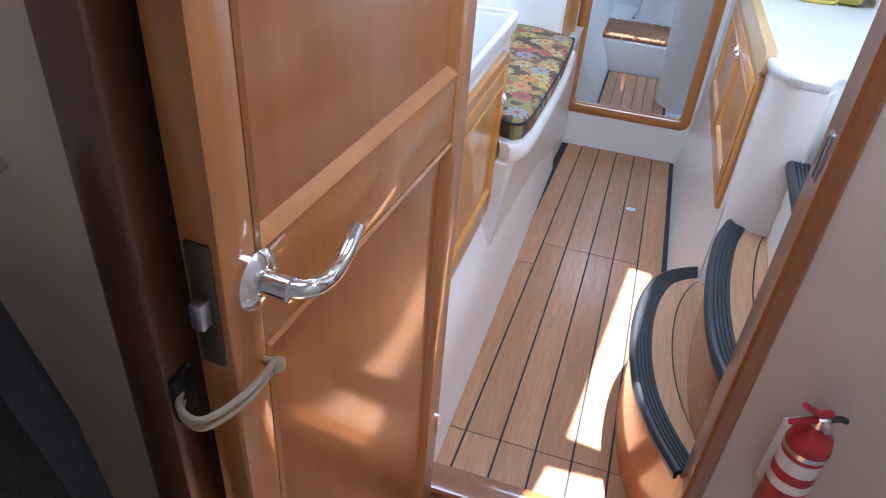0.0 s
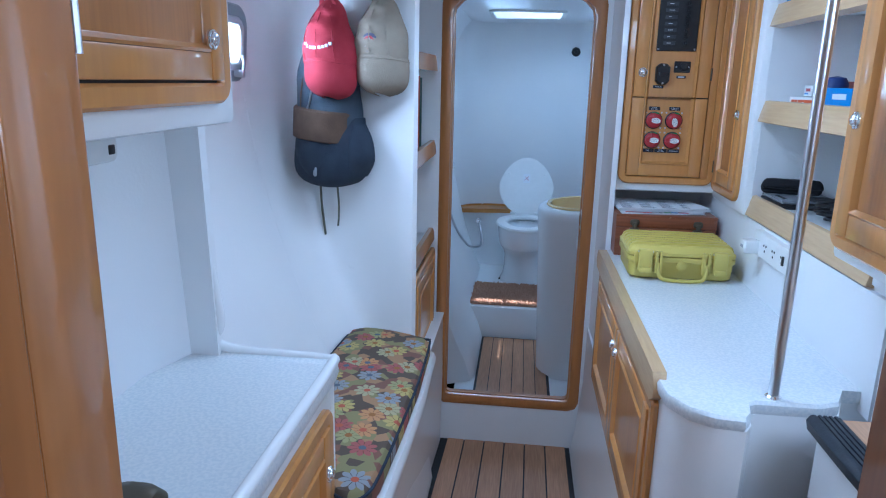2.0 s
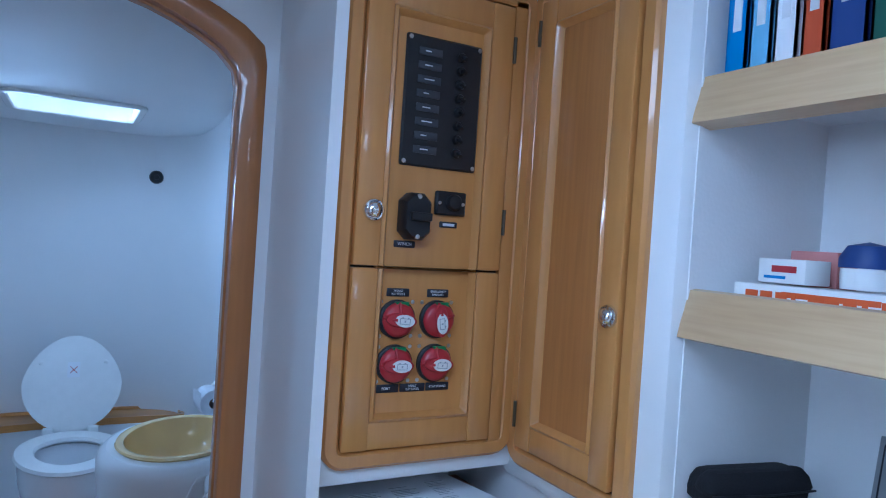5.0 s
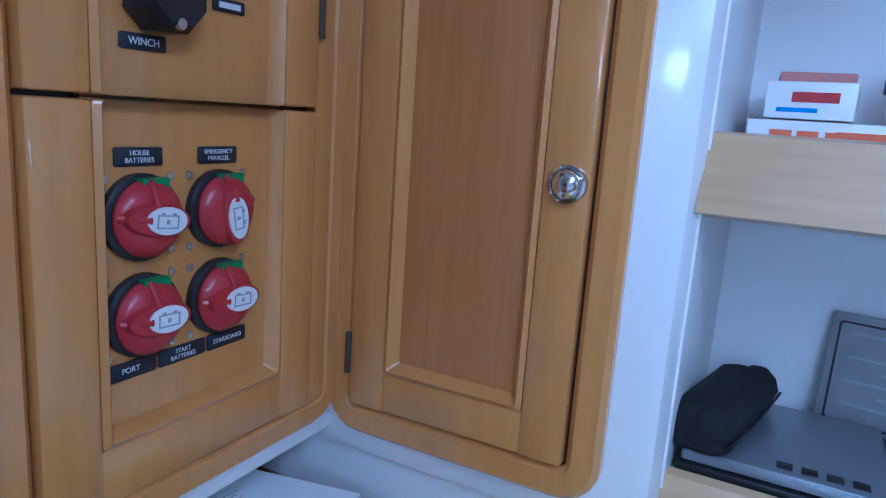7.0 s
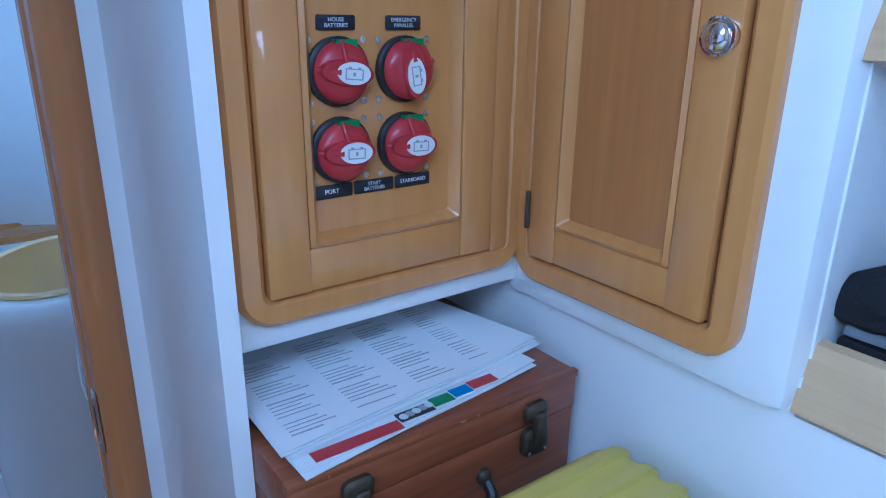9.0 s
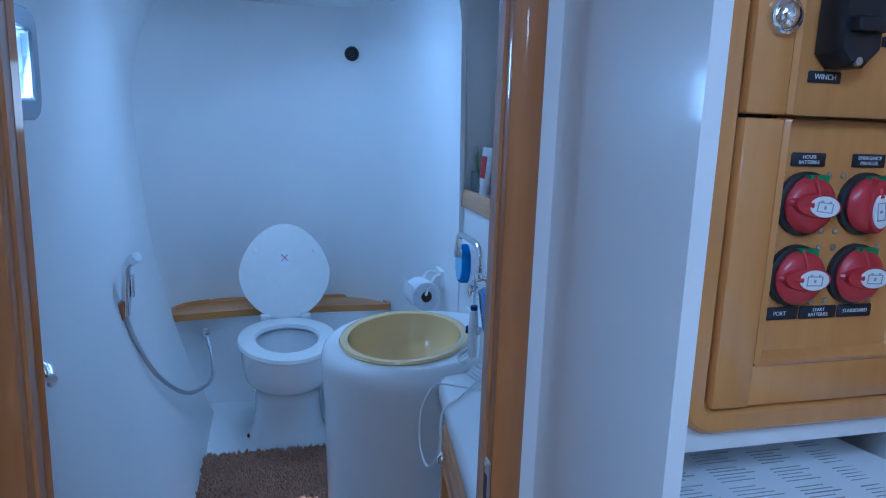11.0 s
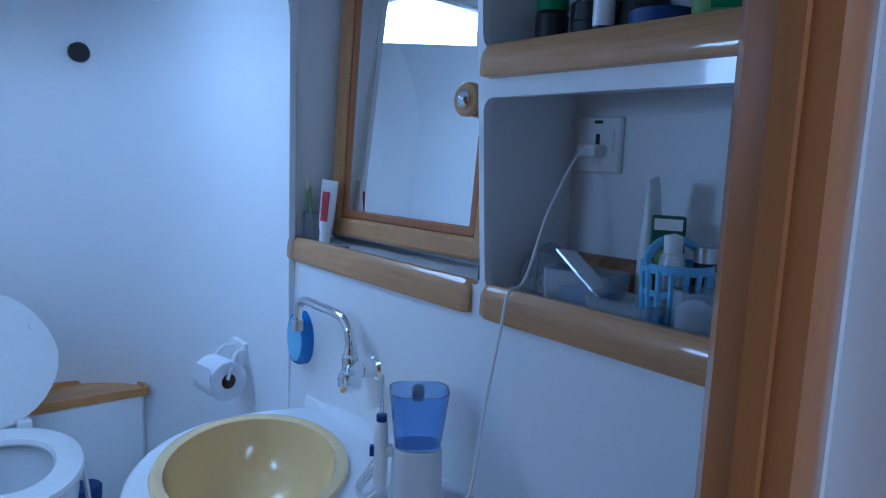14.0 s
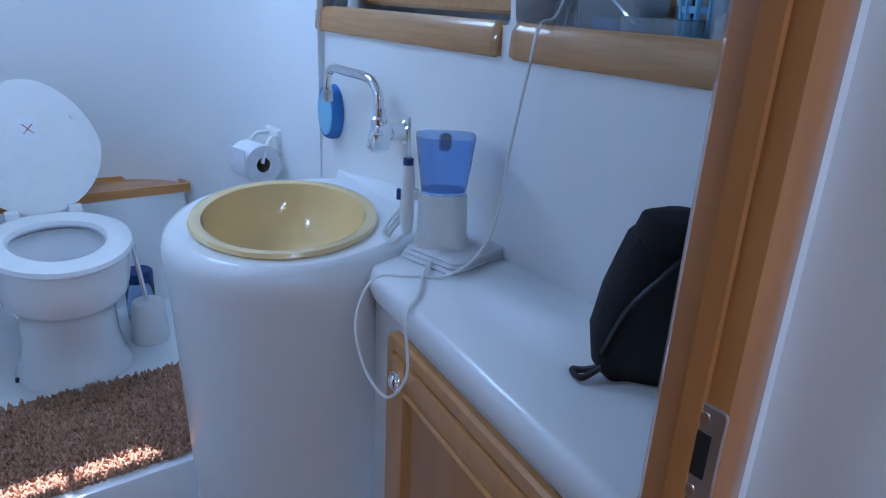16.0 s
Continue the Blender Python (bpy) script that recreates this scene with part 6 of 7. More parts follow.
# rounded forward end, leaning inboard with height
path = [(-0.60, 5.02), (-0.53, 5.20), (-0.44, 5.33), (-0.28, 5.41), (0.0, 5.435), (0.28, 5.42), (0.44, 5.35), (0.53, 5.20), (0.57, 5.0), (0.585, 4.75), (0.572, 4.45), (0.549, 4.262)]
path = smooth_prof(path, 4)
loops = []
for z in (0.10, 0.3, 0.6, 0.9, 1.2, 1.5, 1.7, 1.82, HC + 0.01):
    k = 0.075 * max(z - 1.2, 0) + (0.06 if z > 1.88 else 0.015 if z > 1.8 else 0)
    k2 = 0.10 * (z - 0.6) if z > 0.6 else 0
    ins = [(x * (1 - k / 0.55 * min(max((abs(x) - 0.2) / 0.25, 0), 1)), y - 0.13 * max(z - 1.2, 0) * min(max((4.6 - y) / 0.3, 0), 1) * (x > 0) - (k2 * min(max((y - 4.9) / 0.4, 0), 1)) - k * min(max((y - 5.0) / 0.3, 0), 1) * 0.5, z) for x, y in path]
    outs = [(x + (0.06 if x > 0.4 else -0.06 if x < -0.4 else 0), y + (0.06 if y > 5.1 else 0), z) for x, y, z in ins]
    loops.append(ins + outs[::-1])
wall(part("wall_head_forward", loft(loops), LINER), "white rounded forward lining of the head", "wall")
HATCH = hole_rect(-0.215, 0.180, 4.395, 4.805, 0.05)
wall(part("ceiling_head", holed([(-0.75, 3.03), (0.95, 3.03), (0.95, 5.6), (-0.75, 5.6)], [HATCH], 0.05, lambda u, v, d: Vector((u, v, HC + d))), LINER, smooth=False), "white headliner of the head with a deck hatch", "ceiling")
hw = wall(new("window_2"), "white framed deck hatch with two clear halves", "window")
hw.matrix_world = pose(-0.0175, 4.60, HC, 90, 0, 0)
part("window_frame", frame_ring(-0.222, 0.222, -0.229, 0.229, 0.028, 0.06, 0.012), WHITEP, hw)
part("hatch_well", loft([[(px, 0.0 - d, pz) for px, pz in rrect(-0.196 + o, 0.196 - o, -0.203 + o, 0.203 - o, 0.05)] for o, d in ((0.0, 0.004), (0.0, -0.07), (-0.02, -0.07), (-0.02, 0.0))], ring=True), WHITEP, hw)
part("divider", B((-0.010, 0.010, 0.050, 0.068, -0.20, 0.20)), WHITEP, hw)
for xa, xb in ((-0.205, -0.012), (0.012, 0.205)):
    p_ = part("pane", B((xa, xb, 0.071, 0.077, -0.156, 0.21)), FROST, hw)
# sole, step up, toilet platform
wall(part("floor_head", B((-0.30, 0.40, 3.03, 4.26, -0.08, -0.012))), "white moulded sole of the head", "floor")
hf = wall(part("floor_planking_head", B((-0.20, 0.185, 3.068, 4.245, -0.012, -0.002)), CAULK, smooth=False), "teak planked sole of the head", "floor")
for k in range(6):
    x0 = -0.19 + k * 0.0605
    part("plank", B((x0 + 0.002, x0 + 0.0585, 3.072, 4.235, -0.010, 0.0)), TEAK, hf, smooth=False)
wall(part("floor_toilet_platform", B((-0.50, 0.62, 4.255, 5.50, -0.05, 0.188)), GEL, bevel=0.012), "white moulded platform under the toilet", "floor")
wall(part("wall_toilet_box", loft([[(x, y, z) for x, y in ((-0.46, 5.30), (-0.40, 5.24), (-0.2, 5.215), (0.3, 5.215), (0.48, 5.235), (0.52, 5.30), (0.52, 5.5), (-0.46, 5.5))] for z in (0.15, 0.4, 0.585)]), GEL), "white moulded box behind the toilet", "wall")

ts = thing("toilet_shelf", "varnished wooden shelf with a raised lip behind the toilet", "shelf")
shp = [(-0.43, 5.16), (-0.1, 5.215), (0.2, 5.225), (0.50, 5.215), (0.505, 5.24), (0.475, 5.40), (0.40, 5.425), (-0.30, 5.42), (-0.40, 5.36), (-0.45, 5.28)]
part("board", loft([[(x, y, z) for x, y in shp] for z in (0.586, 0.602)]), WOODLY, ts, bevel=0.003)
cs = (0.03, 5.31)
part("lip", loft([[(cs[0] + (x - cs[0]) * k, cs[1] + (y - cs[1]) * k2, z) for x, y in shp] for k, k2, z in ((1.0, 1.0, 0.600), (1.0, 1.0, 0.616), (0.975, 0.88, 0.616), (0.972, 0.86, 0.603))], caps=(False, False)), WOODLY, ts)

# toilet
to = thing("toilet", "white porcelain marine toilet with its lid up", "toilet", pose(0.03, 4.86, 0.188))


def oval(rx, ryf, ryb, z, cy=0.0, n=36):
    return [(rx * math.cos(a), cy + (ryf if math.sin(a) < 0 else ryb) * math.sin(a), z) for a in [2 * math.pi * k / n for k in range(n)]]


part("pedestal", loft([oval(0.158, 0.190, 0.16, 0.0, 0.04), oval(0.154, 0.186, 0.16, 0.014, 0.04), oval(0.138, 0.170, 0.155, 0.045, 0.04), oval(0.130, 0.165, 0.155, 0.11, 0.04), oval(0.130, 0.170, 0.16, 0.18, 0.04), oval(0.140, 0.186, 0.17, 0.215, 0.035), oval(0.160, 0.222, 0.20, 0.245, 0.03), oval(0.170, 0.250, 0.22, 0.27, 0.02), oval(0.176, 0.265, 0.235, 0.31, 0.02), oval(0.180, 0.275, 0.24, 0.36, 0.02), oval(0.180, 0.278, 0.245, 0.388, 0.02), oval(0.150, 0.245, 0.20, 0.389, 0.02)], caps=(True, False)), CERAMIC, to)
part("bowl", loft([oval(0.150, 0.245, 0.20, 0.3888, 0.02), oval(0.138, 0.225, 0.17, 0.380, 0.01), oval(0.132, 0.215, 0.16, 0.35, 0.01), oval(0.112, 0.170, 0.13, 0.27, 0.02), oval(0.085, 0.115, 0.10, 0.21, 0.03), oval(0.065, 0.080, 0.08, 0.17, 0.03)], caps=(False, True)), CERAMIC, to)
part("bowl_water", loft([oval(0.080, 0.108, 0.096, 0.196, 0.03), oval(0.080, 0.108, 0.096, 0.202, 0.03)]), CLEARB, to, "water standing in the bowl")
loops = []
for rx, rf, rb, z in ((0.184, 0.288, 0.235, 0.390), (0.192, 0.298, 0.243, 0.398), (0.188, 0.294, 0.240, 0.410), (0.168, 0.268, 0.215, 0.415), (0.126, 0.205, 0.150, 0.410), (0.119, 0.195, 0.145, 0.398), (0.121, 0.198, 0.148, 0.390)):
    loops.append(oval(rx, rf, rb, z, 0.02))
part("seat_ring", loft(loops, ring=True), WHITEP, to)
lidm = part("lid", loft([[(x, -y2 * 0 + d, zz) for x, zz, d in [(0.192 * math.cos(a) * (1 - 0.15 * max(math.sin(a), 0)), 0.20 + 0.205 * math.sin(a), dd + 0.016 * (1 - math.sin(a) ** 2) * 0 + 0.0) for a in [2 * math.pi * k / 36 for k in range(36)]]] for dd, y2 in ((0.0, 0), (-0.012, 0), (-0.016, 0))]), WHITEP, to, "white plastic lid standing open")
lidm.matrix_local = pose(0, 0.285, 0.405, -14, 0, 0)
part("lid_sticker", B((-0.024, 0.024, -0.0172, -0.0162, 0.225, 0.290)), PAPER, lidm, "small white sticker with a red cross")
part("sticker_cross", sweep([(-0.014, -0.0176, 0.243), (0.014, -0.0176, 0.272)], 0.0015, 6), RED, lidm)
part("sticker_cross", sweep([(-0.014, -0.0176, 0.272), (0.014, -0.0176, 0.243)], 0.0015, 6), RED, lidm)
for sx in (-0.125, 0.125):
    part("bumper", lathe([(0.009, 0.0), (0.008, 0.008), (0.0005, 0.009)], (sx, -0.016, 0.29), 10, axis="y"), WHITEP, lidm)
for sx in (-0.085, 0.085):
    part("hinge", B((sx - 0.02, sx + 0.02, 0.235, 0.275, 0.388, 0.428)), WHITEP, to, bevel=0.006)
for sx in (-0.155, 0.145):
    part("fixing_bolt", lathe([(0.007, 0.0), (0.006, 0.012), (0.0005, 0.014)], (sx, 0.0, 0.0), 10), BLACK, to)

# mat
mt = thing("bath_mat", "brown shaggy chenille mat on the platform edge", "mat")
part("backing", B((-0.275, 0.27, 4.285, 4.70, 0.1885, 0.196)), MAT, mt, bevel=0.003)
rnd = random.Random(5)
verts, faces = [], []
for i in range(6000):
    x, y = rnd.uniform(-0.282, 0.277), rnd.uniform(4.275, 4.706)
    a, l, w = rnd.uniform(0, 6.283), rnd.uniform(0.010, 0.021), rnd.uniform(0.0028, 0.0045)
    dx, dy = math.cos(a) * w, math.sin(a) * w
    lx, ly = rnd.uniform(-0.008, 0.008), rnd.uniform(-0.009, 0.006)
    b = len(verts)
    for q, (zz, s) in enumerate(((0.194, 1.0), (0.194 + l * 0.6, 1.2), (0.194 + l, 0.5))):
        for an in (0, 2.1, 4.2):
            verts.append((x + lx * q / 2 + math.cos(a + an) * w * s, y + ly * q / 2 + math.sin(a + an) * w * s, zz))
    for q in (0, 3):
        for j in range(3):
            faces.append((b + q + j, b + q + (j + 1) % 3, b + q + 3 + (j + 1) % 3, b + q + 3 + j))
    faces.append((b + 6, b + 7, b + 8))
me = bpy.data.meshes.new("pile")
me.from_pydata(verts, [], faces)
me.materials.append(MAT)
me.shade_smooth()
pile = new("pile", me)
pile.parent = mt
tagged(pile, "shaggy brown chenille pile", kind="stuff")

# starboard lining of the head: fascia with two nooks
yzA = rrect(3.611, 4.252, 1.246, 1.806, 0.012, 3)
yzL = rrect(3.10, 3.600, 1.242, 1.530, 0.020, 3)
yzU = rrect(3.10, 3.600, 1.598, 1.885, 0.020, 3)
wall(part("wall_head_fascia", holed([(3.03, 0.80), (4.262, 0.80), (4.262, HC + 0.01), (3.03, HC + 0.01)], [yzA, yzL, yzU], 0.014, lambda u, v, d: Vector((lean(v) + d, u - 0.13 * max(v - 1.2, 0) * min(max((u - 3.7) / 0.5, 0), 1), v))), GEL), "white lining with mirror and shelf nooks", "wall")
for nm, bb in (("shelf", (0.735, 0.765, 3.098, 3.61, 1.18, HC + 0.02)), ("mirror", (0.700, 0.765, 3.61, 4.27, 1.18, HC + 0.02)), ("aft", (0.56, 0.765, 3.05, 3.098, 1.20, HC + 0.02))):
    wall(part("wall_head_nook_" + nm, B(bb), LINER), "cream lining of the nooks", "wall")
wall(part("wall_head_nook_end", loft([[(lean(z) + 0.012, 4.253 - 0.13 * (z - 1.2), z), (0.765, 4.253 - 0.13 * (z - 1.2), z), (0.765, 4.30, z), (lean(z) + 0.012, 4.28 - 0.13 * (z - 1.2), z)] for z in (1.2, 1.5, HC + 0.01)]), LINER), "white end of the mirror nook", "wall")
wall(part("wall_head_nook_post", loft([[(lean(z) + 0.013, 3.602, z), (0.74, 3.602, z), (0.74, 3.610, z), (lean(z) + 0.013, 3.610, z)] for z in (1.19, 1.5, HC + 0.01)]), LINER), "white divider between the nooks", "wall")
wall(part("shelf_board_lower", B((0.556, 0.74, 3.09, 4.26, 1.225, 1.241)), GEL), "white nook floor", "shelf")
wall(part("shelf_board_upper", B((0.524, 0.74, 3.09, 3.598, 1.552, 1.575)), GEL), "white nook shelf", "shelf")


def fiddle(name, y0, y1, z0, z1, label, wood=None, taper=0.0):
    f = thing(name, label, "fiddle rail")
    prof = [(0.010, z0), (-0.010, z0 + 0.003), (-0.013, z0 + 0.010), (-0.010, z1 - 0.010), (-0.002, z1), (0.012, z1 - 0.001)]
    x0 = lean((z0 + z1) / 2)
    part("rail", loft([[(x0 + u, y, z) for u, z in prof] for y in (y0 + 0.014, y1 - 0.014)]), wood or WOODLY2, f, bevel=0.004)
    low = [(u * 0.7 if u < 0 else u, z0 + 0.003 + (z - z0) * 0.78) for u, z in prof]
    for ya, yb in ((y0 + 0.0138, y0), (y1 - 0.0138, y1)):
        ym = yb + (ya - yb) * 0.35
        mid = [((a[0] + b[0]) / 2 * 1.05, (a[1] + b[1]) / 2 + 0.002) for a, b in zip(prof, low)]
        part("end_cap", loft([[(x0 + u, y, z) for u, z in pr] for y, pr in ((ya, prof), (ym, mid), (yb, low))]), wood or WOODLY2, f)
    return f


WOODLY2 = material("honey_rail_wood", (0.45, 0.225, 0.075), 0.4, coat=0.6, color2=(0.54, 0.29, 0.105), scale=(22, 1.6, 22), amount=0.5, fine=0.25, coat_rough=0.08)
fiddle("mirror_fiddle", 3.628, 4.258, 1.196, 1.252, "honey-coloured wooden rail under the mirror")
fiddle("lower_nook_fiddle", 3.09, 3.602, 1.196, 1.252, "honey-coloured wooden rail of the lower nook")
fiddle("upper_nook_fiddle", 3.09, 3.597, 1.555, 1.604, "honey-coloured wooden rail of the upper nook")
fiddle("mirror_valance", 3.642, 4.175, 1.812, 1.885, "honey-coloured wooden valance over the mirror")
vt = thing("mirror_lamp", "thin dark strip fitting under the valance", "lamp")
part("strip", B((0.54, 0.62, 3.70, 4.15, 1.808, 1.824)), ALU, vt, bevel=0.003)
part("clip", B((0.535, 0.56, 3.72, 3.75, 1.796, 1.812)), BLACK, vt, bevel=0.002)

mr = thing("framed_mirror", "mirror in a honey-coloured wooden frame", "mirror", face_left(0.634, 4.212, 0) @ pose(0, 0, 0, 0, 0, 4))
part("frame", frame_ring(0.0, 0.500, 1.258, 1.842, 0.042, 0.03, 0.020, e=0.007), WOODLY2, mr)
part("inner_frame", frame_ring(0.040, 0.460, 1.298, 1.802, 0.022, 0.004, 0.012, y=0.0), WOODP, mr)
part("glass", B((0.055, 0.445, -0.008, -0.004, 1.312, 1.788)), MIRROR, mr)
k_ = part("catch_plate", lathe([(0.030, 0.0), (0.030, 0.010), (0.027, 0.014), (0.0005, 0.014)], (0.420, -0.018, 1.545), 24, axis="y"), WOODLY2, mr, "round wooden catch plate")
part("catch_button", lathe([(0.016, 0.014), (0.016, 0.020), (0.010, 0.026), (0.0005, 0.028)], (0.420, -0.018, 1.545), 18, axis="y"), CHROME, k_)

for ob in [*mr.children, *k_.children]:
    ob.data.transform(Matrix(((1, 0, 0.075, -0.094), (0, 1, 0, 0), (0, 0, 1, 0), (0, 0, 0, 1))))

# basin column, counter
BX, BY = 0.302, 3.902
BTURN = radians(-25)
col = [(math.cos(a), math.sin(a)) for a in [2 * math.pi * k / 56 for k in range(56)]]


def ell(rx, ry, z):
    """An oval turned towards the door."""
    ct, st_ = math.cos(BTURN), math.sin(BTURN)
    return [(BX + rx * c * ct - ry * s * st_, BY + rx * c * st_ + ry * s * ct, z) for c, s in col]


def ring_at(rx, ry, z):
    """Column outline: oval towards the room, running on into the lining."""
    return [(x if x < BX else min(BX + (x - BX) * 1.5, 0.566), y, z) for x, y, z in ell(rx, ry, z)]


basin_col = tagged(part("basin_column", loft([ring_at(0.176, 0.208, -0.01), ring_at(0.179, 0.212, 0.10), ring_at(0.192, 0.228, 0.45), ring_at(0.202, 0.242, 0.75), ring_at(0.209, 0.258, 0.845), ring_at(0.209, 0.262, 0.868), ring_at(0.204, 0.256, 0.886), ring_at(0.194, 0.246, 0.897), ring_at(0.184, 0.238, 0.9)], caps=(True, False)), GEL), "white oval column that carries the basin", "column", kind="structure")
part("rim_deck", loft([ring_at(0.185, 0.239, 0.9), ell(0.156, 0.210, 0.9)], caps=(False, False)), GEL, basin_col)
cove = []
for y in (3.66, 3.72, 3.80, 3.88, 3.96, 4.04, 4.12, 4.17):
    w = 0.004 + 0.034 * math.sin(math.pi * (y - 3.66) / 0.51) ** 1.5
    cove.append([(0.560, y, 0.878), (0.545 - w, y, 0.878)] + [(0.5505 - w * (1 - math.sin(a)), y, 0.8995 + w * (1 - math.cos(a))) for a in [math.pi / 2 * k / 8 for k in range(9)]] + [(0.560, y, 0.8995 + w)])
part("cove", loft(cove), GEL, basin_col, "white moulded cove up to the lining")
ba = thing("wash_basin", "cream oval wash basin set in a white column", "basin")
part("rim", loft([ell(0.160, 0.213, 0.899), ell(0.165, 0.218, 0.904), ell(0.162, 0.215, 0.910), ell(0.153, 0.205, 0.912), ell(0.143, 0.194, 0.908), ell(0.141, 0.191, 0.900)], caps=(False, False)), BASINM, ba)
part("bowl", loft([ell(0.142, 0.192, 0.906), ell(0.138, 0.187, 0.88), ell(0.127, 0.171, 0.84), ell(0.107, 0.143, 0.80), ell(0.072, 0.096, 0.772), ell(0.030, 0.036, 0.760), ell(0.018, 0.018, 0.757)], caps=(False, True)), BASINM, ba)
part("drain", lathe([(0.020, 0.763), (0.018, 0.766), (0.010, 0.763), (0.0005, 0.763)], (BX, BY, 0), 20), CHROME, ba)


def cut(y):
    """Front edge of the head's counter, which comes inboard towards the door."""
    return 0.320 + (y - 3.597) * 0.134


wall(part("wall_head_counter_base", loft([[(cut(3.068) + 0.020, 3.068, z), (0.60, 3.068, z), (0.60, 3.66, z), (cut(3.66) + 0.020, 3.66, z)] for z in (-0.01, 0.845)]), GEL), "white counter base in the head", "counter")
wall(part("head_counter", loft([[(cut(3.066) + o, 3.066, z), (0.60, 3.066, z), (0.60, 3.74, z), (0.375, 3.74, z), (0.352 + o, 3.71, z), (cut(3.63) + o, 3.63, z)] for o, z in ((0.012, 0.836), (0.002, 0.842), (0.0, 0.852), (0.0, 0.866), (0.004, 0.875), (0.012, 0.881))]), GEL), "white glossy counter in the head", "counter")
cabinet("head_cabinet", "honey-coloured panelled cabinet under the head counter", pose(cut(3.585) + 0.019, 3.585, 0, 0, 0, -90 - math.degrees(math.atan(0.134))), 0.505, 0.06, 0.812, [(0.028, 0.477, 0.088, 0.784)], knobs=((0.050, 0.748),), frame=0.028, fr=0.02)

# tap
tp = thing("wall_tap", "chrome wall tap with a swan neck spout", "tap")
part("wall_flange", lathe([(0.0005, 0), (0.028, 0), (0.028, 0.006), (0.018, 0.014), (0.015, 0.04)], (0.556, 3.900, 1.035), 22, axis="x"), CHROME, tp)
part("body", sweep([(0.535, 3.900, 1.035), (0.508, 3.905, 1.036), (0.486, 3.898, 1.030), (0.478, 3.880, 1.026)], 0.0165, 12), CHROME, tp)
part("handwheel", lathe([(0.0005, -0.02), (0.018, -0.018), (0.020, 0.0), (0.018, 0.014), (0.0005, 0.016)], (0.482, 3.888, 1.022), 18, axis="x"), CHROME, tp)
part("riser", lathe([(0.016, 1.03), (0.017, 1.058), (0.013, 1.063), (0.013, 1.078)], (0.508, 3.925, 0), 16), CHROME, tp)
part("spout", sweep([(0.508, 3.925, 1.07), (0.508, 3.932, 1.105), (0.508, 3.965, 1.128), (0.506, 4.05, 1.132), (0.504, 4.10, 1.133), (0.503, 4.125, 1.122), (0.503, 4.132, 1.098), (0.503, 4.133, 1.08)], 0.0095, 12), CHROME, tp)
part("aerator", lathe([(0.012, 1.062), (0.012, 1.085)], (0.503, 4.133, 0), 14), STEEL, tp)

sd = thing("soap_holder", "round blue plastic holder fixed to the wall", "holder", face_left(0.552, 4.180, 1.030) @ Matrix.Scale(1.12, 4))
part("disc", loft([[(0.036 * s * math.cos(a), -d, 0.054 * s * math.sin(a)) for a in [2 * math.pi * k / 28 for k in range(28)]] for s, d in ((1, 0.0), (1, 0.020), (0.92, 0.028))]), BLUEP, sd)
part("front_ring", loft([[(0.030 * s * math.cos(a), -d, 0.046 * s * math.sin(a)) for a in [2 * math.pi * k / 28 for k in range(28)]] for s, d in ((1, 0.0275), (0.95, 0.030))]), LBLUE, sd)

rl = thing("paper_holder", "white wall bracket holding a toilet roll", "toilet roll holder")
part("plate", B((0.566, 0.585, 4.570, 4.660, 0.850, 0.915)), WHITEP, rl, bevel=0.004)
part("arm", sweep([(0.57, 4.63, 0.90), (0.53, 4.63, 0.90), (0.505, 4.625, 0.866), (0.50, 4.62, 0.842)], 0.005, 8), WHITEP, rl)
part("arm", sweep([(0.57, 4.575, 0.90), (0.54, 4.56, 0.895), (0.51, 4.52, 0.866), (0.50, 4.515, 0.842)], 0.005, 8), WHITEP, rl)
ro = thing("toilet_roll", "white toilet roll hanging on the bracket", "toilet roll", pose(0.498, 4.566, 0.836, 90, 0, 8))
part("paper", lathe([(0.020, -0.048), (0.052, -0.048), (0.053, 0.0), (0.052, 0.048), (0.020, 0.048)], n=32, caps=(False, False)), TOWEL, ro)
part("core", lathe([(0.0205, 0.0485), (0.0205, -0.0485), (0.0185, -0.0485), (0.0185, 0.0485)], n=24, caps=(False, False)), TANCLOTH, ro)
part("loose_sheet", B((-0.054, -0.0525, 0.0, 0.045, -0.047, 0.047)), TOWEL, ro)

# water jet on a folded towel
tw = thing("folded_towel", "folded white towel on the counter", "towel", pose(0.475, 3.635, 0.8815, 0, 0, 12))
for i, (a, b) in enumerate(((0.0, 0.007), (0.0072, 0.014), (0.0142, 0.020))):
    part("fold", loft([[(px, py, z) for px, py in rrect(-0.066 + 0.004 * i + o, 0.085 - 0.006 * i - o, -0.062 + o, 0.06 - 0.003 * i - o, 0.015)] for o, z in ((0.003, a), (0, (a + b) / 2), (0.004, b))]), TOWEL, tw)
part("edge_roll", sweep([(0.088, -0.05, 0.010), (0.093, 0.0, 0.011), (0.086, 0.05, 0.010)], 0.009, 8), TOWEL, tw)
wj = thing("water_jet", "white oral irrigator with a blue water tank", "oral irrigator", pose(0.468, 3.655, 0.9016, 0, 0, -35) @ Matrix.Scale(0.87, 4))
part("base", loft([[(px, py, z) for px, py in rrect(-0.047 + o, 0.047 - o, -0.040 + o, 0.040 - o, 0.03, 6)] for o, z in ((-0.004, 0.0), (-0.004, 0.008), (0, 0.014), (0.002, 0.095), (0.004, 0.10))]), WHITEP, wj)
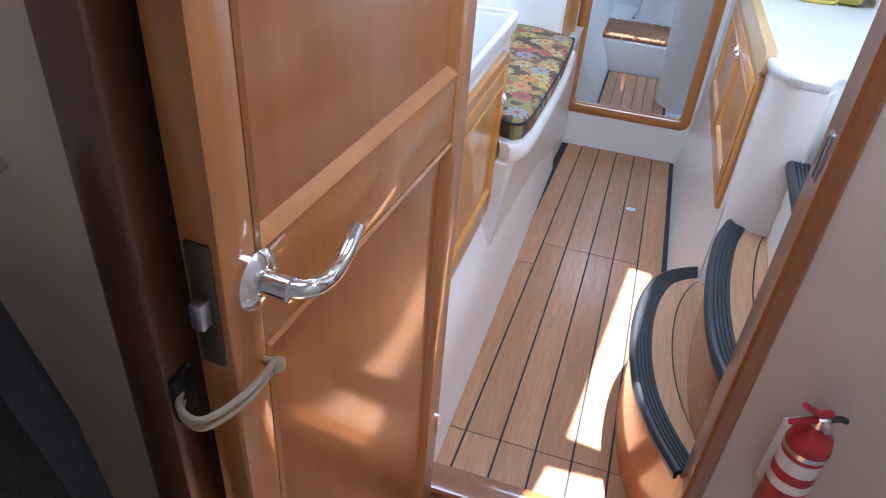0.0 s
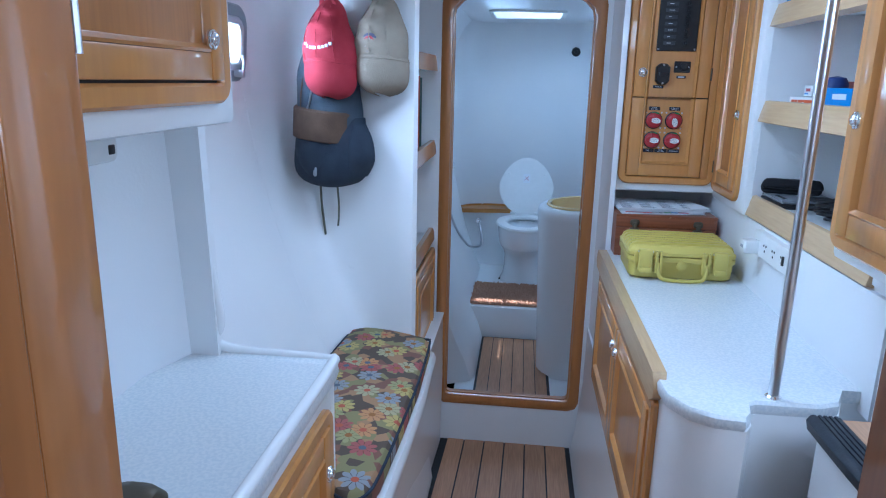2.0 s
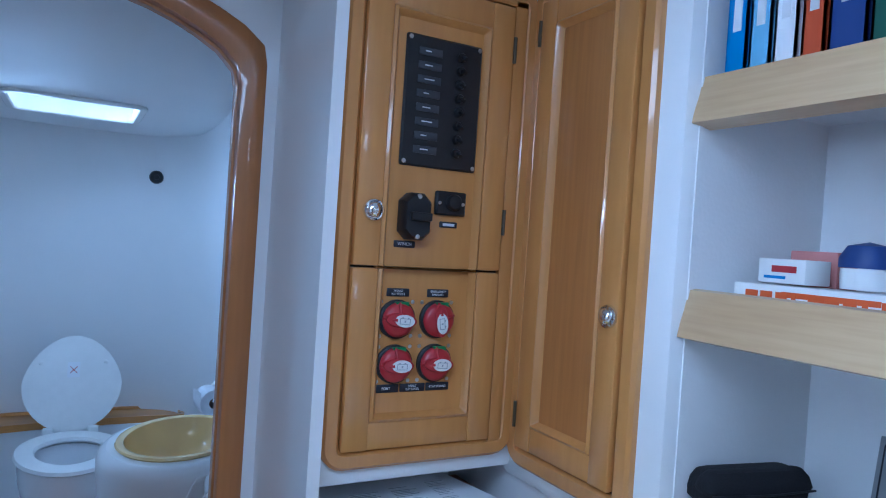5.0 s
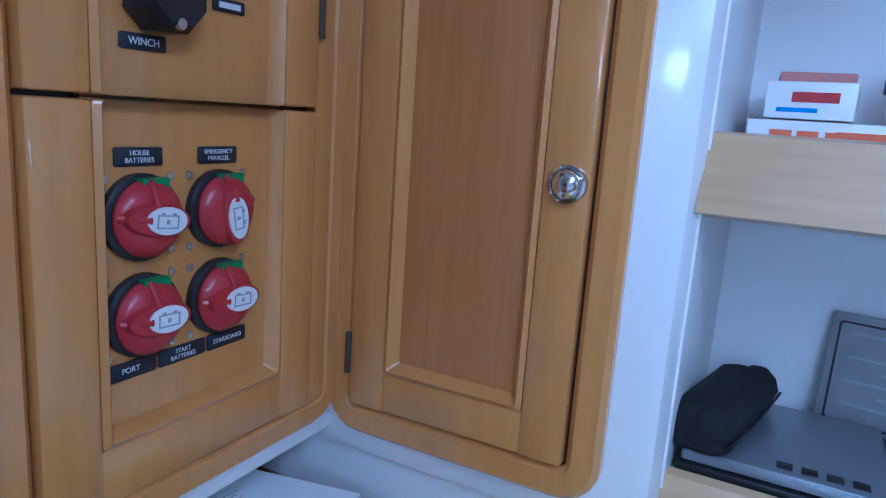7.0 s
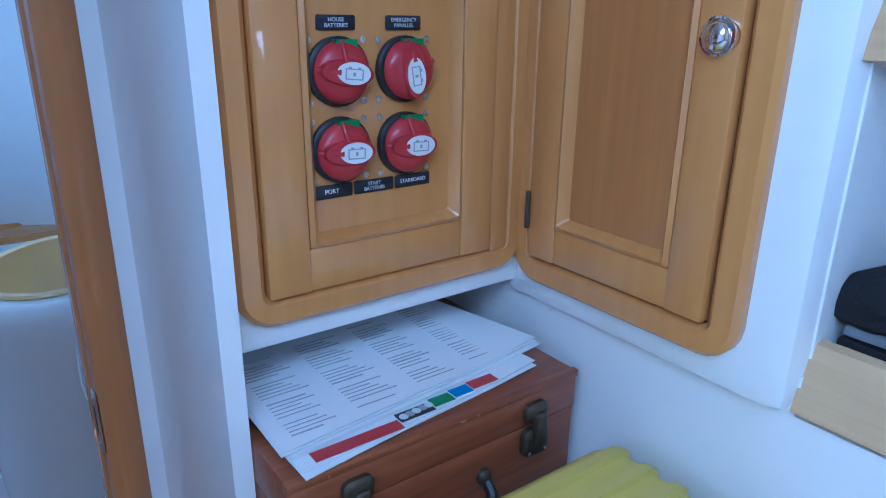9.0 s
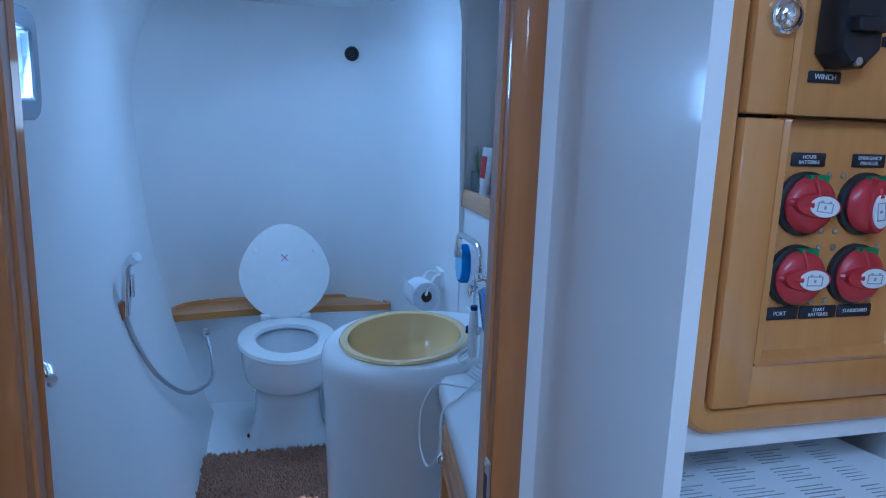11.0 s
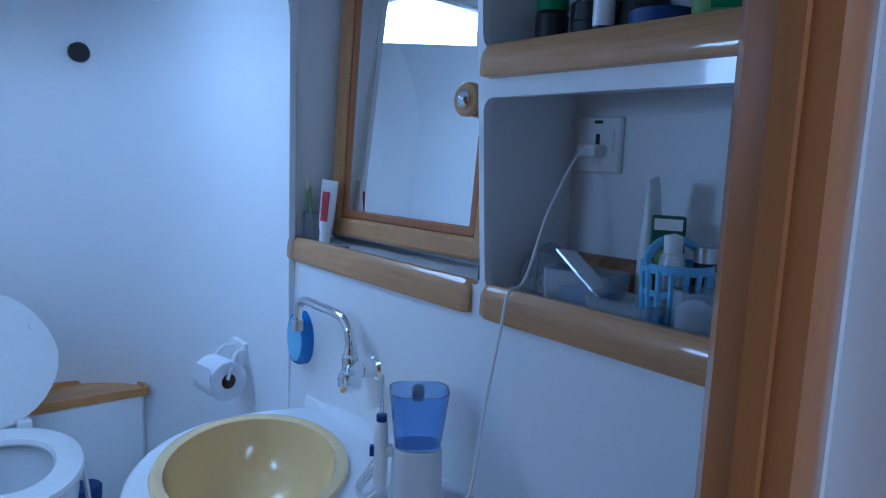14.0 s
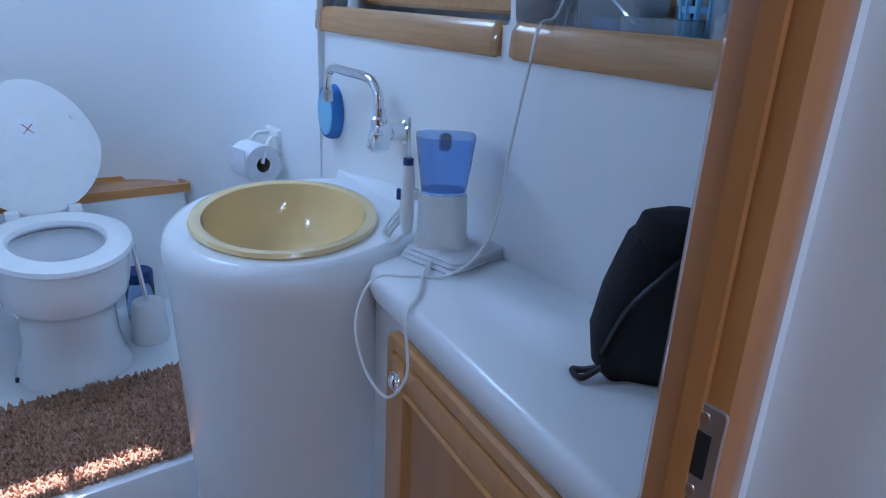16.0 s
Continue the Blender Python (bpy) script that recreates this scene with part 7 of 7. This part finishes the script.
part("tank", loft([[(px, py, z) for px, py in rrect(-0.046 + o, 0.046 - o, -0.039 + o, 0.039 - o, 0.03, 6)] for o, z in ((0.004, 0.101), (-0.002, 0.15), (-0.008, 0.205), (-0.005, 0.205), (0.001, 0.15), (0.007, 0.105))]), CLEARB, wj, "translucent blue water tank")
part("tank_clip", slab(-0.012, 0.012, 0.165, 0.20, 0.010, 0.003, y=0.045), ALU, wj)
part("handpiece", lathe([(0.010, 0.02), (0.0125, 0.04), (0.0135, 0.10), (0.011, 0.145), (0.008, 0.155)], (-0.066, -0.012, 0), 16), WHITEP, wj, "white handpiece in its holder")
part("jet_tip", lathe([(0.005, 0.155), (0.0035, 0.17), (0.0028, 0.225), (0.002, 0.235)], (-0.066, -0.012, 0), 10), CLEAR, wj)
part("collar", lathe([(0.0095, 0.150), (0.0095, 0.162)], (-0.066, -0.012, 0), 14), BINDN, wj)
part("button", B((-0.086, -0.076, -0.018, -0.006, 0.085, 0.105)), BINDN, wj, bevel=0.002)
part("holder", B((-0.075, -0.046, -0.020, 0.0, 0.085, 0.105)), WHITEP, wj, bevel=0.003)
for i in range(3):
    part("hose", sweep([(-0.066, -0.012, 0.022), (-0.085 - 0.004 * i, -0.02, 0.004), (-0.10 - 0.005 * i, 0.01, 0.004 + 0.006 * i), (-0.085, 0.035 + 0.004 * i, 0.02 + 0.012 * i), (-0.066, 0.01, 0.055 + 0.01 * i), (-0.07, -0.01, 0.04)], 0.0032, 6), WHITEP, wj)
cd = thing("power_cord", "thin white power cord from the socket to the counter", "cord")
part("cord", sweep([(0.712, 3.548, 1.462), (0.69, 3.550, 1.462), (0.62, 3.545, 1.37), (0.565, 3.535, 1.268), (0.527, 3.530, 1.252), (0.515, 3.530, 1.20), (0.495, 3.535, 1.08), (0.465, 3.530, 0.95), (0.42, 3.560, 0.889), (0.36, 3.59, 0.8865), (0.31, 3.605, 0.887), (0.278, 3.60, 0.83), (0.268, 3.555, 0.775), (0.272, 3.50, 0.755), (0.288, 3.475, 0.80), (0.300, 3.50, 0.872), (0.34, 3.53, 0.8855), (0.40, 3.60, 0.887), (0.45, 3.62, 0.9075)], 0.0023, 8), WHITEP, cd)
part("plug", B((0.700, 0.733, 3.530, 3.566, 1.452, 1.472)), WHITEP, cd, bevel=0.005)
sw2 = thing("wall_socket", "square white wall socket in the nook", "socket", face_left(0.735, 3.590, 1.472))
part("plate", slab(0.0, 0.088, -0.045, 0.045, 0.004, 0.009), WHITEP, sw2)
for dx, dz, w, h in ((0.044, 0.008, 0.004, 0.009), (0.044, -0.006, 0.004, 0.005), (0.044, 0.036, 0.008, 0.0025)):
    part("pin_hole", B((dx - w, dx + w, -0.0096, -0.0086, dz - h, dz + h)), BLACK, sw2)
part("switch", B((0.066, 0.076, -0.011, -0.008, -0.01, 0.02)), WHITEP, sw2, bevel=0.001)

# black wash bag
wbg = thing("wash_bag", "black nylon wash bag leaning on the counter end", "bag", pose(0.450, 3.228, 0.8815, 0, 0, -38) @ Matrix.Diagonal((0.62, 1, 1.2, 1)))
lp = []
for z, cx, hw, hd in ((0.0, 0.0, 0.078, 0.030), (0.010, 0.0, 0.092, 0.040), (0.045, -0.004, 0.097, 0.046), (0.085, 0.006, 0.095, 0.044), (0.12, 0.016, 0.087, 0.040), (0.142, 0.020, 0.075, 0.034), (0.155, 0.020, 0.050, 0.020)):
    lp.append([(cx + hw * math.copysign(abs(math.cos(a)) ** 0.7, math.cos(a)), hd * math.copysign(abs(math.sin(a)) ** 0.8, math.sin(a)) + 0.004 * math.sin(6 * a + z * 60), z) for a in [2 * math.pi * k / 32 for k in range(32)]])
part("body", loft(lp), BLACKCLOTH, wbg)
part("top_flap", loft([[(0.02 + 0.070 * s * math.cos(a), 0.034 * s * math.sin(a) - 0.008, z) for a in [2 * math.pi * k / 24 for k in range(24)]] for s, z in ((1.0, 0.135), (1.05, 0.146), (0.9, 0.162), (0.4, 0.168))]), BLACKCLOTH, wbg)
part("zip", sweep([(-0.088, -0.030, 0.03), (-0.06, -0.042, 0.08), (-0.01, -0.044, 0.115), (0.03, -0.038, 0.135)], 0.003, 6), BLACK, wbg)
part("pull_loop", sweep([(-0.085, -0.03, 0.015), (-0.115, -0.035, 0.006), (-0.130, -0.03, 0.006), (-0.132, -0.018, 0.006), (-0.112, -0.02, 0.007), (-0.090, -0.024, 0.012)], 0.005, 6, flat=0.6), BLACK, wbg)
part("red_patch", slab(0.035, 0.062, 0.04, 0.075, 0.012, 0.002, y=-0.044), RED, wbg, "round red patch")


CORK = material("cork", (0.20, 0.105, 0.055), 0.9, color2=(0.33, 0.20, 0.115), scale=(90, 90, 90), amount=0.4, bump=0.5, bscale=150)


# toiletries
def tub(name, label, cat, x, y, z, prof, mat, capprof, capmat, n=20, rz=0, sy=1.0):
    t_ = thing(name, label, cat, pose(x, y, z, 0, 0, rz))
    part("body", lathe(prof, n=n, sy=sy), mat, t_)
    if capprof:
        part("cap", lathe(capprof, n=n, sy=sy), capmat, t_)
    return t_


ZU, ZL = 1.5755, 1.2415
tub("shaving_can", "black can with a green cap in the upper nook", "can", 0.60, 3.545, ZU, [(0.0005, 0), (0.024, 0), (0.024, 0.075), (0.020, 0.08)], BLACK, [(0.0235, 0.0805), (0.0235, 0.118), (0.018, 0.124), (0.0005, 0.125)], GREEN)
tub("dark_jar", "short black jar in the upper nook", "jar", 0.615, 3.482, ZU, [(0.0005, 0), (0.030, 0), (0.030, 0.06)], BLACK, [(0.031, 0.0605), (0.031, 0.085), (0.0005, 0.088)], BLACK)
dt = thing("black_tube", "black squeeze tube standing on its cap", "tube", pose(0.64, 3.470, ZU))
part("body", loft([oval(0.022, 0.022, 0.022, 0.02), oval(0.023, 0.018, 0.018, 0.07), oval(0.024, 0.008, 0.008, 0.13), oval(0.024, 0.002, 0.002, 0.145)]), BLACK, dt)
part("cap", lathe([(0.0005, 0), (0.018, 0), (0.018, 0.02), (0.0005, 0.0205)], n=18), BLACK, dt)
tub("white_capped_vial", "small dark vial with a white cap", "vial", 0.585, 3.440, ZU, [(0.0005, 0), (0.014, 0), (0.014, 0.045)], BLACK, [(0.0145, 0.0455), (0.0145, 0.085), (0.0005, 0.088)], WHITEP)
tub("black_pot", "rounded black pot in the upper nook", "pot", 0.625, 3.405, ZU, [(0.0005, 0), (0.032, 0), (0.036, 0.05), (0.030, 0.095)], BLACK, [(0.026, 0.0955), (0.022, 0.108), (0.0005, 0.110)], BLACK)
tub("cream_tin", "flat tin with a blue lid in the upper nook", "tin", 0.585, 3.350, ZU, [(0.0005, 0), (0.038, 0), (0.038, 0.028)], CLEAR, [(0.040, 0.0285), (0.040, 0.052), (0.0005, 0.054)], BINDN)
lo = thing("lotion_bottle", "large pale green lotion bottle with a navy cap", "bottle", pose(0.605, 3.275, ZU, 0, 0, -60) @ Matrix.Scale(0.88, 4))
part("body", loft([[(px, py, z) for px, py in rrect(-0.048 + o, 0.048 - o, -0.03 + o, 0.03 - o, 0.022, 5)] for o, z in ((0.004, 0), (0, 0.006), (0, 0.12), (0.003, 0.135))]), LGREEN, lo)
part("cap", loft([[(px, py, z) for px, py in rrect(-0.046 + o, 0.046 - o, -0.029 + o, 0.029 - o, 0.022, 5)] for o, z in ((0.0, 0.1355), (0, 0.155), (0.012, 0.165))]), BINDN, lo)
part("pump", B((-0.018, 0.018, -0.010, 0.010, 0.1655, 0.182)), BINDN, lo, bevel=0.006)
part("oval_label", loft([[(0.026 * math.cos(a), -0.0302 - d, 0.095 + 0.016 * math.sin(a)) for a in [2 * math.pi * k / 24 for k in range(24)]] for d in (0, 0.001)]), BLUEP, lo)
part("label_bar", B((-0.024, 0.024, -0.0312, -0.030, 0.052, 0.072)), GREEN, lo)
part("label_bar", B((-0.018, 0.018, -0.0312, -0.030, 0.036, 0.046)), YELLOW, lo)
bt = thing("green_carton", "yellow and green carton beside the lotion", "box", pose(0.645, 3.205, ZU))
part("carton", B((-0.03, 0.03, -0.02, 0.02, 0, 0.15)), material("lime_card", (0.40, 0.45, 0.10), 0.6), bt, bevel=0.001)
part("carton_band", B((-0.0306, 0.0306, -0.0206, 0.0206, 0.05, 0.09)), GREEN, bt)

bsk = thing("toiletry_basket", "pale blue pierced plastic basket with a handle", "basket", pose(0.625, 3.325, ZL, 0, 0, -20))
nb, rb_ = 16, 0.045
part("floor", lathe([(0.0005, 0), (0.038, 0), (0.039, 0.004), (0.0005, 0.004)], n=24), LBLUE, bsk)
for z0_, z1_ in ((0.004, 0.014), (0.036, 0.044), (0.066, 0.078)):
    r0, r1 = 0.039 + z0_ * 0.09, 0.039 + z1_ * 0.09
    part("band", lathe([(r0, z0_), (r1, z1_), (r1 - 0.003, z1_), (r0 - 0.003, z0_)], n=28, caps=(False, False)), LBLUE, bsk)
for k in range(nb):
    a = 2 * math.pi * k / nb
    part("rib", sweep([(0.0385 * math.cos(a), 0.0385 * math.sin(a), 0.006), (0.043 * math.cos(a), 0.043 * math.sin(a), 0.07)], 0.0042, 6, smooth_steps=1), LBLUE, bsk)
part("handle", sweep([(-0.045, 0, 0.075), (-0.042, 0.004, 0.088), (-0.022, 0.010, 0.102), (0.0, 0.012, 0.106), (0.022, 0.010, 0.102), (0.042, 0.004, 0.088), (0.045, 0, 0.075)], 0.004, 8, flat=1.6), LBLUE, bsk)
lt = thing("cream_tube", "white and green squeeze tube standing behind the basket", "tube", pose(0.672, 3.395, ZL, 0, -6, 20))
part("body", loft([oval(0.019, 0.019, 0.019, 0.022), oval(0.022, 0.017, 0.017, 0.08), oval(0.025, 0.007, 0.007, 0.17), oval(0.025, 0.002, 0.002, 0.185)]), WHITEP, lt)
part("cap", lathe([(0.0005, 0), (0.017, 0), (0.018, 0.022), (0.0005, 0.0225)], n=18), WHITEP, lt)
lt2 = thing("green_pack", "dark green printed pack in the basket", "packet", pose(0.640, 3.352, ZL + 0.03, -8, 0, -60))
part("pack", slab(-0.022, 0.022, 0.0, 0.105, 0.004, 0.016), material("dark_green_card", (0.02, 0.10, 0.05), 0.5), lt2)
part("pack_print", B((-0.015, 0.015, -0.0172, -0.016, 0.03, 0.06)), LGREEN, lt2)
part("pack_print", B((-0.018, 0.018, -0.0172, -0.016, 0.085, 0.10)), WHITEP, lt2)
tub("roll_on", "white bottle with a domed cap in the basket", "bottle", 0.612, 3.325, ZL + 0.005, [(0.0005, 0), (0.018, 0), (0.019, 0.06), (0.014, 0.085)], WHITEP, [(0.012, 0.0855), (0.012, 0.108), (0.0005, 0.111)], WHITEP)
tub("dark_bottle", "dark bottle with a silver cap in the basket", "bottle", 0.645, 3.298, ZL + 0.005, [(0.0005, 0), (0.014, 0), (0.014, 0.075)], BLACK, [(0.0145, 0.0755), (0.0145, 0.095), (0.0005, 0.096)], STEEL)
db = thing("clear_tub", "clear plastic tub on the nook rail", "tub", pose(0.578, 3.365, ZL, 0, 0, 0))
part("tub", loft([[(px, py, z) for px, py in rrect(-0.030 + o, 0.030 - o, -0.052 + o, 0.052 - o, 0.012)] for o, z in ((0.004, 0.0), (0, 0.028), (-0.003, 0.029), (0.002, 0.028), (0.006, 0.004))]), CLEAR, db)
cb2 = thing("cotton_jar", "clear jar of cotton buds", "jar", pose(0.585, 3.272, ZL))
part("jar", lathe([(0.0005, 0), (0.026, 0), (0.028, 0.055), (0.026, 0.055), (0.024, 0.004), (0.0005, 0.004)], n=24), CLEAR, cb2)
part("cotton", lathe([(0.0005, 0.005), (0.022, 0.006), (0.023, 0.03), (0.012, 0.04), (0.0005, 0.043)], n=16), TOWEL, cb2)
cx_ = thing("clear_box", "clear plastic box with blisters and a brush", "box", pose(0.605, 3.455, ZL, 0, 0, 10))
part("box", loft([[(px, py, z) for px, py in rrect(-0.035 + o, 0.035 - o, -0.055 + o, 0.055 - o, 0.008)] for o, z in ((0.003, 0.0), (0, 0.05), (0.003, 0.05), (0.006, 0.004))]), CLEAR, cx_)
part("blue_pack", B((-0.025, 0.022, -0.045, 0.03, 0.006, 0.026)), BLUEP, cx_, bevel=0.003)
bl = part("blister_card", B((-0.028, 0.028, -0.05, 0.045, 0, 0.003)), STEEL, cx_)
bl.matrix_local = pose(-0.004, 0.0, 0.045, 38, 8, 0)
br = thing("wooden_brush", "brown cork block lying in the nook", "brush", pose(0.685, 3.470, ZL, 0, 0, 6))
part("block", B((-0.022, 0.022, -0.082, 0.078, 0.024, 0.060)), CORK, br, bevel=0.012)
part("foot", B((-0.018, 0.018, -0.07, 0.07, 0.0, 0.03)), WOODP, br, bevel=0.004)
pg = thing("plastic_bag", "crumpled clear plastic bag in the nook corner", "bag", pose(0.625, 3.545, ZL))
lp = []
rnd = random.Random(9)
for z, r in ((0.0, 0.034), (0.02, 0.042), (0.045, 0.036), (0.06, 0.022), (0.072, 0.012)):
    lp.append([(r * (0.8 + 0.4 * rnd.random()) * math.cos(a), r * (0.75 + 0.3 * rnd.random()) * math.sin(a), z + 0.006 * rnd.random()) for a in [2 * math.pi * k / 18 for k in range(18)]])
part("film", loft(lp), CLEAR, pg, smooth=False)

# beside the mirror: beaker with brush and toothpaste, green marker
bk2 = thing("tooth_beaker", "frosted beaker with a toothbrush on the mirror rail", "beaker", pose(0.585, 4.215, 1.2415))
part("beaker", lathe([(0.0005, 0), (0.022, 0), (0.026, 0.065), (0.0245, 0.065), (0.021, 0.003), (0.0005, 0.003)], n=22), CLEAR, bk2)
tb2 = thing("toothbrush", "pale green toothbrush in the beaker", "toothbrush")
part("handle", sweep([(0.585, 4.222, 1.25), (0.580, 4.228, 1.32), (0.578, 4.233, 1.37)], 0.0042, 8), LGREEN, tb2)
part("head", B((0.569, 0.581, 4.228, 4.242, 1.355, 1.385)), WHITEP, tb2, bevel=0.003)
pt = thing("toothpaste", "red and white toothpaste tube standing in the beaker", "toothpaste", pose(0.585, 4.170, 1.2425, 0, 5, -60))
part("tube", loft([oval(0.016, 0.013, 0.013, 0.03), oval(0.019, 0.012, 0.012, 0.08), oval(0.021, 0.005, 0.005, 0.13), oval(0.021, 0.0015, 0.0015, 0.14)]), WHITEP, pt)
part("cap", lathe([(0.0005, 0.0), (0.013, 0), (0.013, 0.03), (0.0005, 0.0305)], n=16), WHITEP, pt)
part("print_band", B((-0.008, 0.008, -0.0142, -0.011, 0.05, 0.115)), RED, pt)
gm = thing("green_marker", "green and black marker standing by the divider", "marker")
part("barrel", lathe([(0.0005, 1.242), (0.008, 1.242), (0.008, 1.30)], (0.600, 3.665, 0), 14), BLACK, gm)
part("cap", lathe([(0.0085, 1.3005), (0.0085, 1.355), (0.0005, 1.357)], (0.600, 3.665, 0), 14), GREEN, gm)
ch2 = thing("neck_chain", "small dark chain coiled on the mirror rail", "chain")
part("chain", sweep([(0.575 + 0.012 * math.cos(k * 1.1), 4.10 + 0.03 * math.sin(k * 0.8), 1.2455) for k in range(12)], 0.0025, 6, smooth_steps=3), BRASS, ch2)

# shower hose on the port side, shut-off, vent knob, toilet brush
shh = thing("hand_shower", "chrome hand shower with a grey hose on a wall bracket", "hand shower")
part("bracket", B((-0.50, -0.466, 4.395, 4.45, 0.825, 0.88)), WOODP, shh, bevel=0.005)
part("handle", sweep([(-0.464, 4.42, 0.835), (-0.460, 4.42, 0.895), (-0.458, 4.42, 0.945), (-0.452, 4.415, 0.995), (-0.42, 4.395, 1.025)], [0.012, 0.014, 0.013, 0.013, 0.017], 12), CHROME, shh)
part("trigger", B((-0.445, -0.436, 4.41, 4.43, 0.895, 0.965)), CHROME, shh, bevel=0.003)
part("hose", sweep([(-0.464, 4.42, 0.835), (-0.445, 4.435, 0.75), (-0.40, 4.52, 0.60), (-0.345, 4.68, 0.47), (-0.30, 4.84, 0.41), (-0.27, 5.00, 0.39), (-0.275, 5.12, 0.43), (-0.290, 5.17, 0.48), (-0.30, 5.19, 0.51)], 0.0078, 10), STEEL, shh)
part("shut_off", lathe([(0.0005, 0), (0.018, 0), (0.018, 0.01), (0.011, 0.014), (0.011, 0.035), (0.014, 0.04), (0.0005, 0.045)], (-0.305, 5.225, 0.52), 16, axis="y"), CHROME, shh)
vn = thing("vent_knob", "round black knob on the forward lining", "knob", pose(0.322, 5.268, 1.722, 6, 0, 0))
part("disc", lathe([(0.0005, -0.03), (0.030, -0.03), (0.031, 0.006), (0.026, 0.014), (0.012, 0.016), (0.011, 0.011), (0.0005, 0.011)], n=26, axis="y"), BLACK, vn)
tbh = thing("toilet_brush", "toilet brush in a white holder beside the toilet", "toilet brush", pose(0.258, 4.940, 0.188))
part("holder", lathe([(0.0005, 0), (0.058, 0), (0.060, 0.01), (0.050, 0.12), (0.044, 0.135), (0.030, 0.138)], n=26), WHITEP, tbh)
part("stem", sweep([(0.0, 0.0, 0.13), (-0.010, 0.005, 0.22), (-0.020, 0.012, 0.325)], 0.0075, 10), CHROME, tbh)
jb_ = thing("blue_jar", "clear jar with a blue lid on the platform", "jar", pose(0.272, 5.105, 0.188))
part("jar", lathe([(0.0005, 0), (0.045, 0), (0.047, 0.02), (0.047, 0.13), (0.040, 0.142)], n=24), CLEARB, jb_)
part("lid", lathe([(0.047, 0.1425), (0.047, 0.175), (0.042, 0.18), (0.0005, 0.18)], n=24), BINDN, jb_)
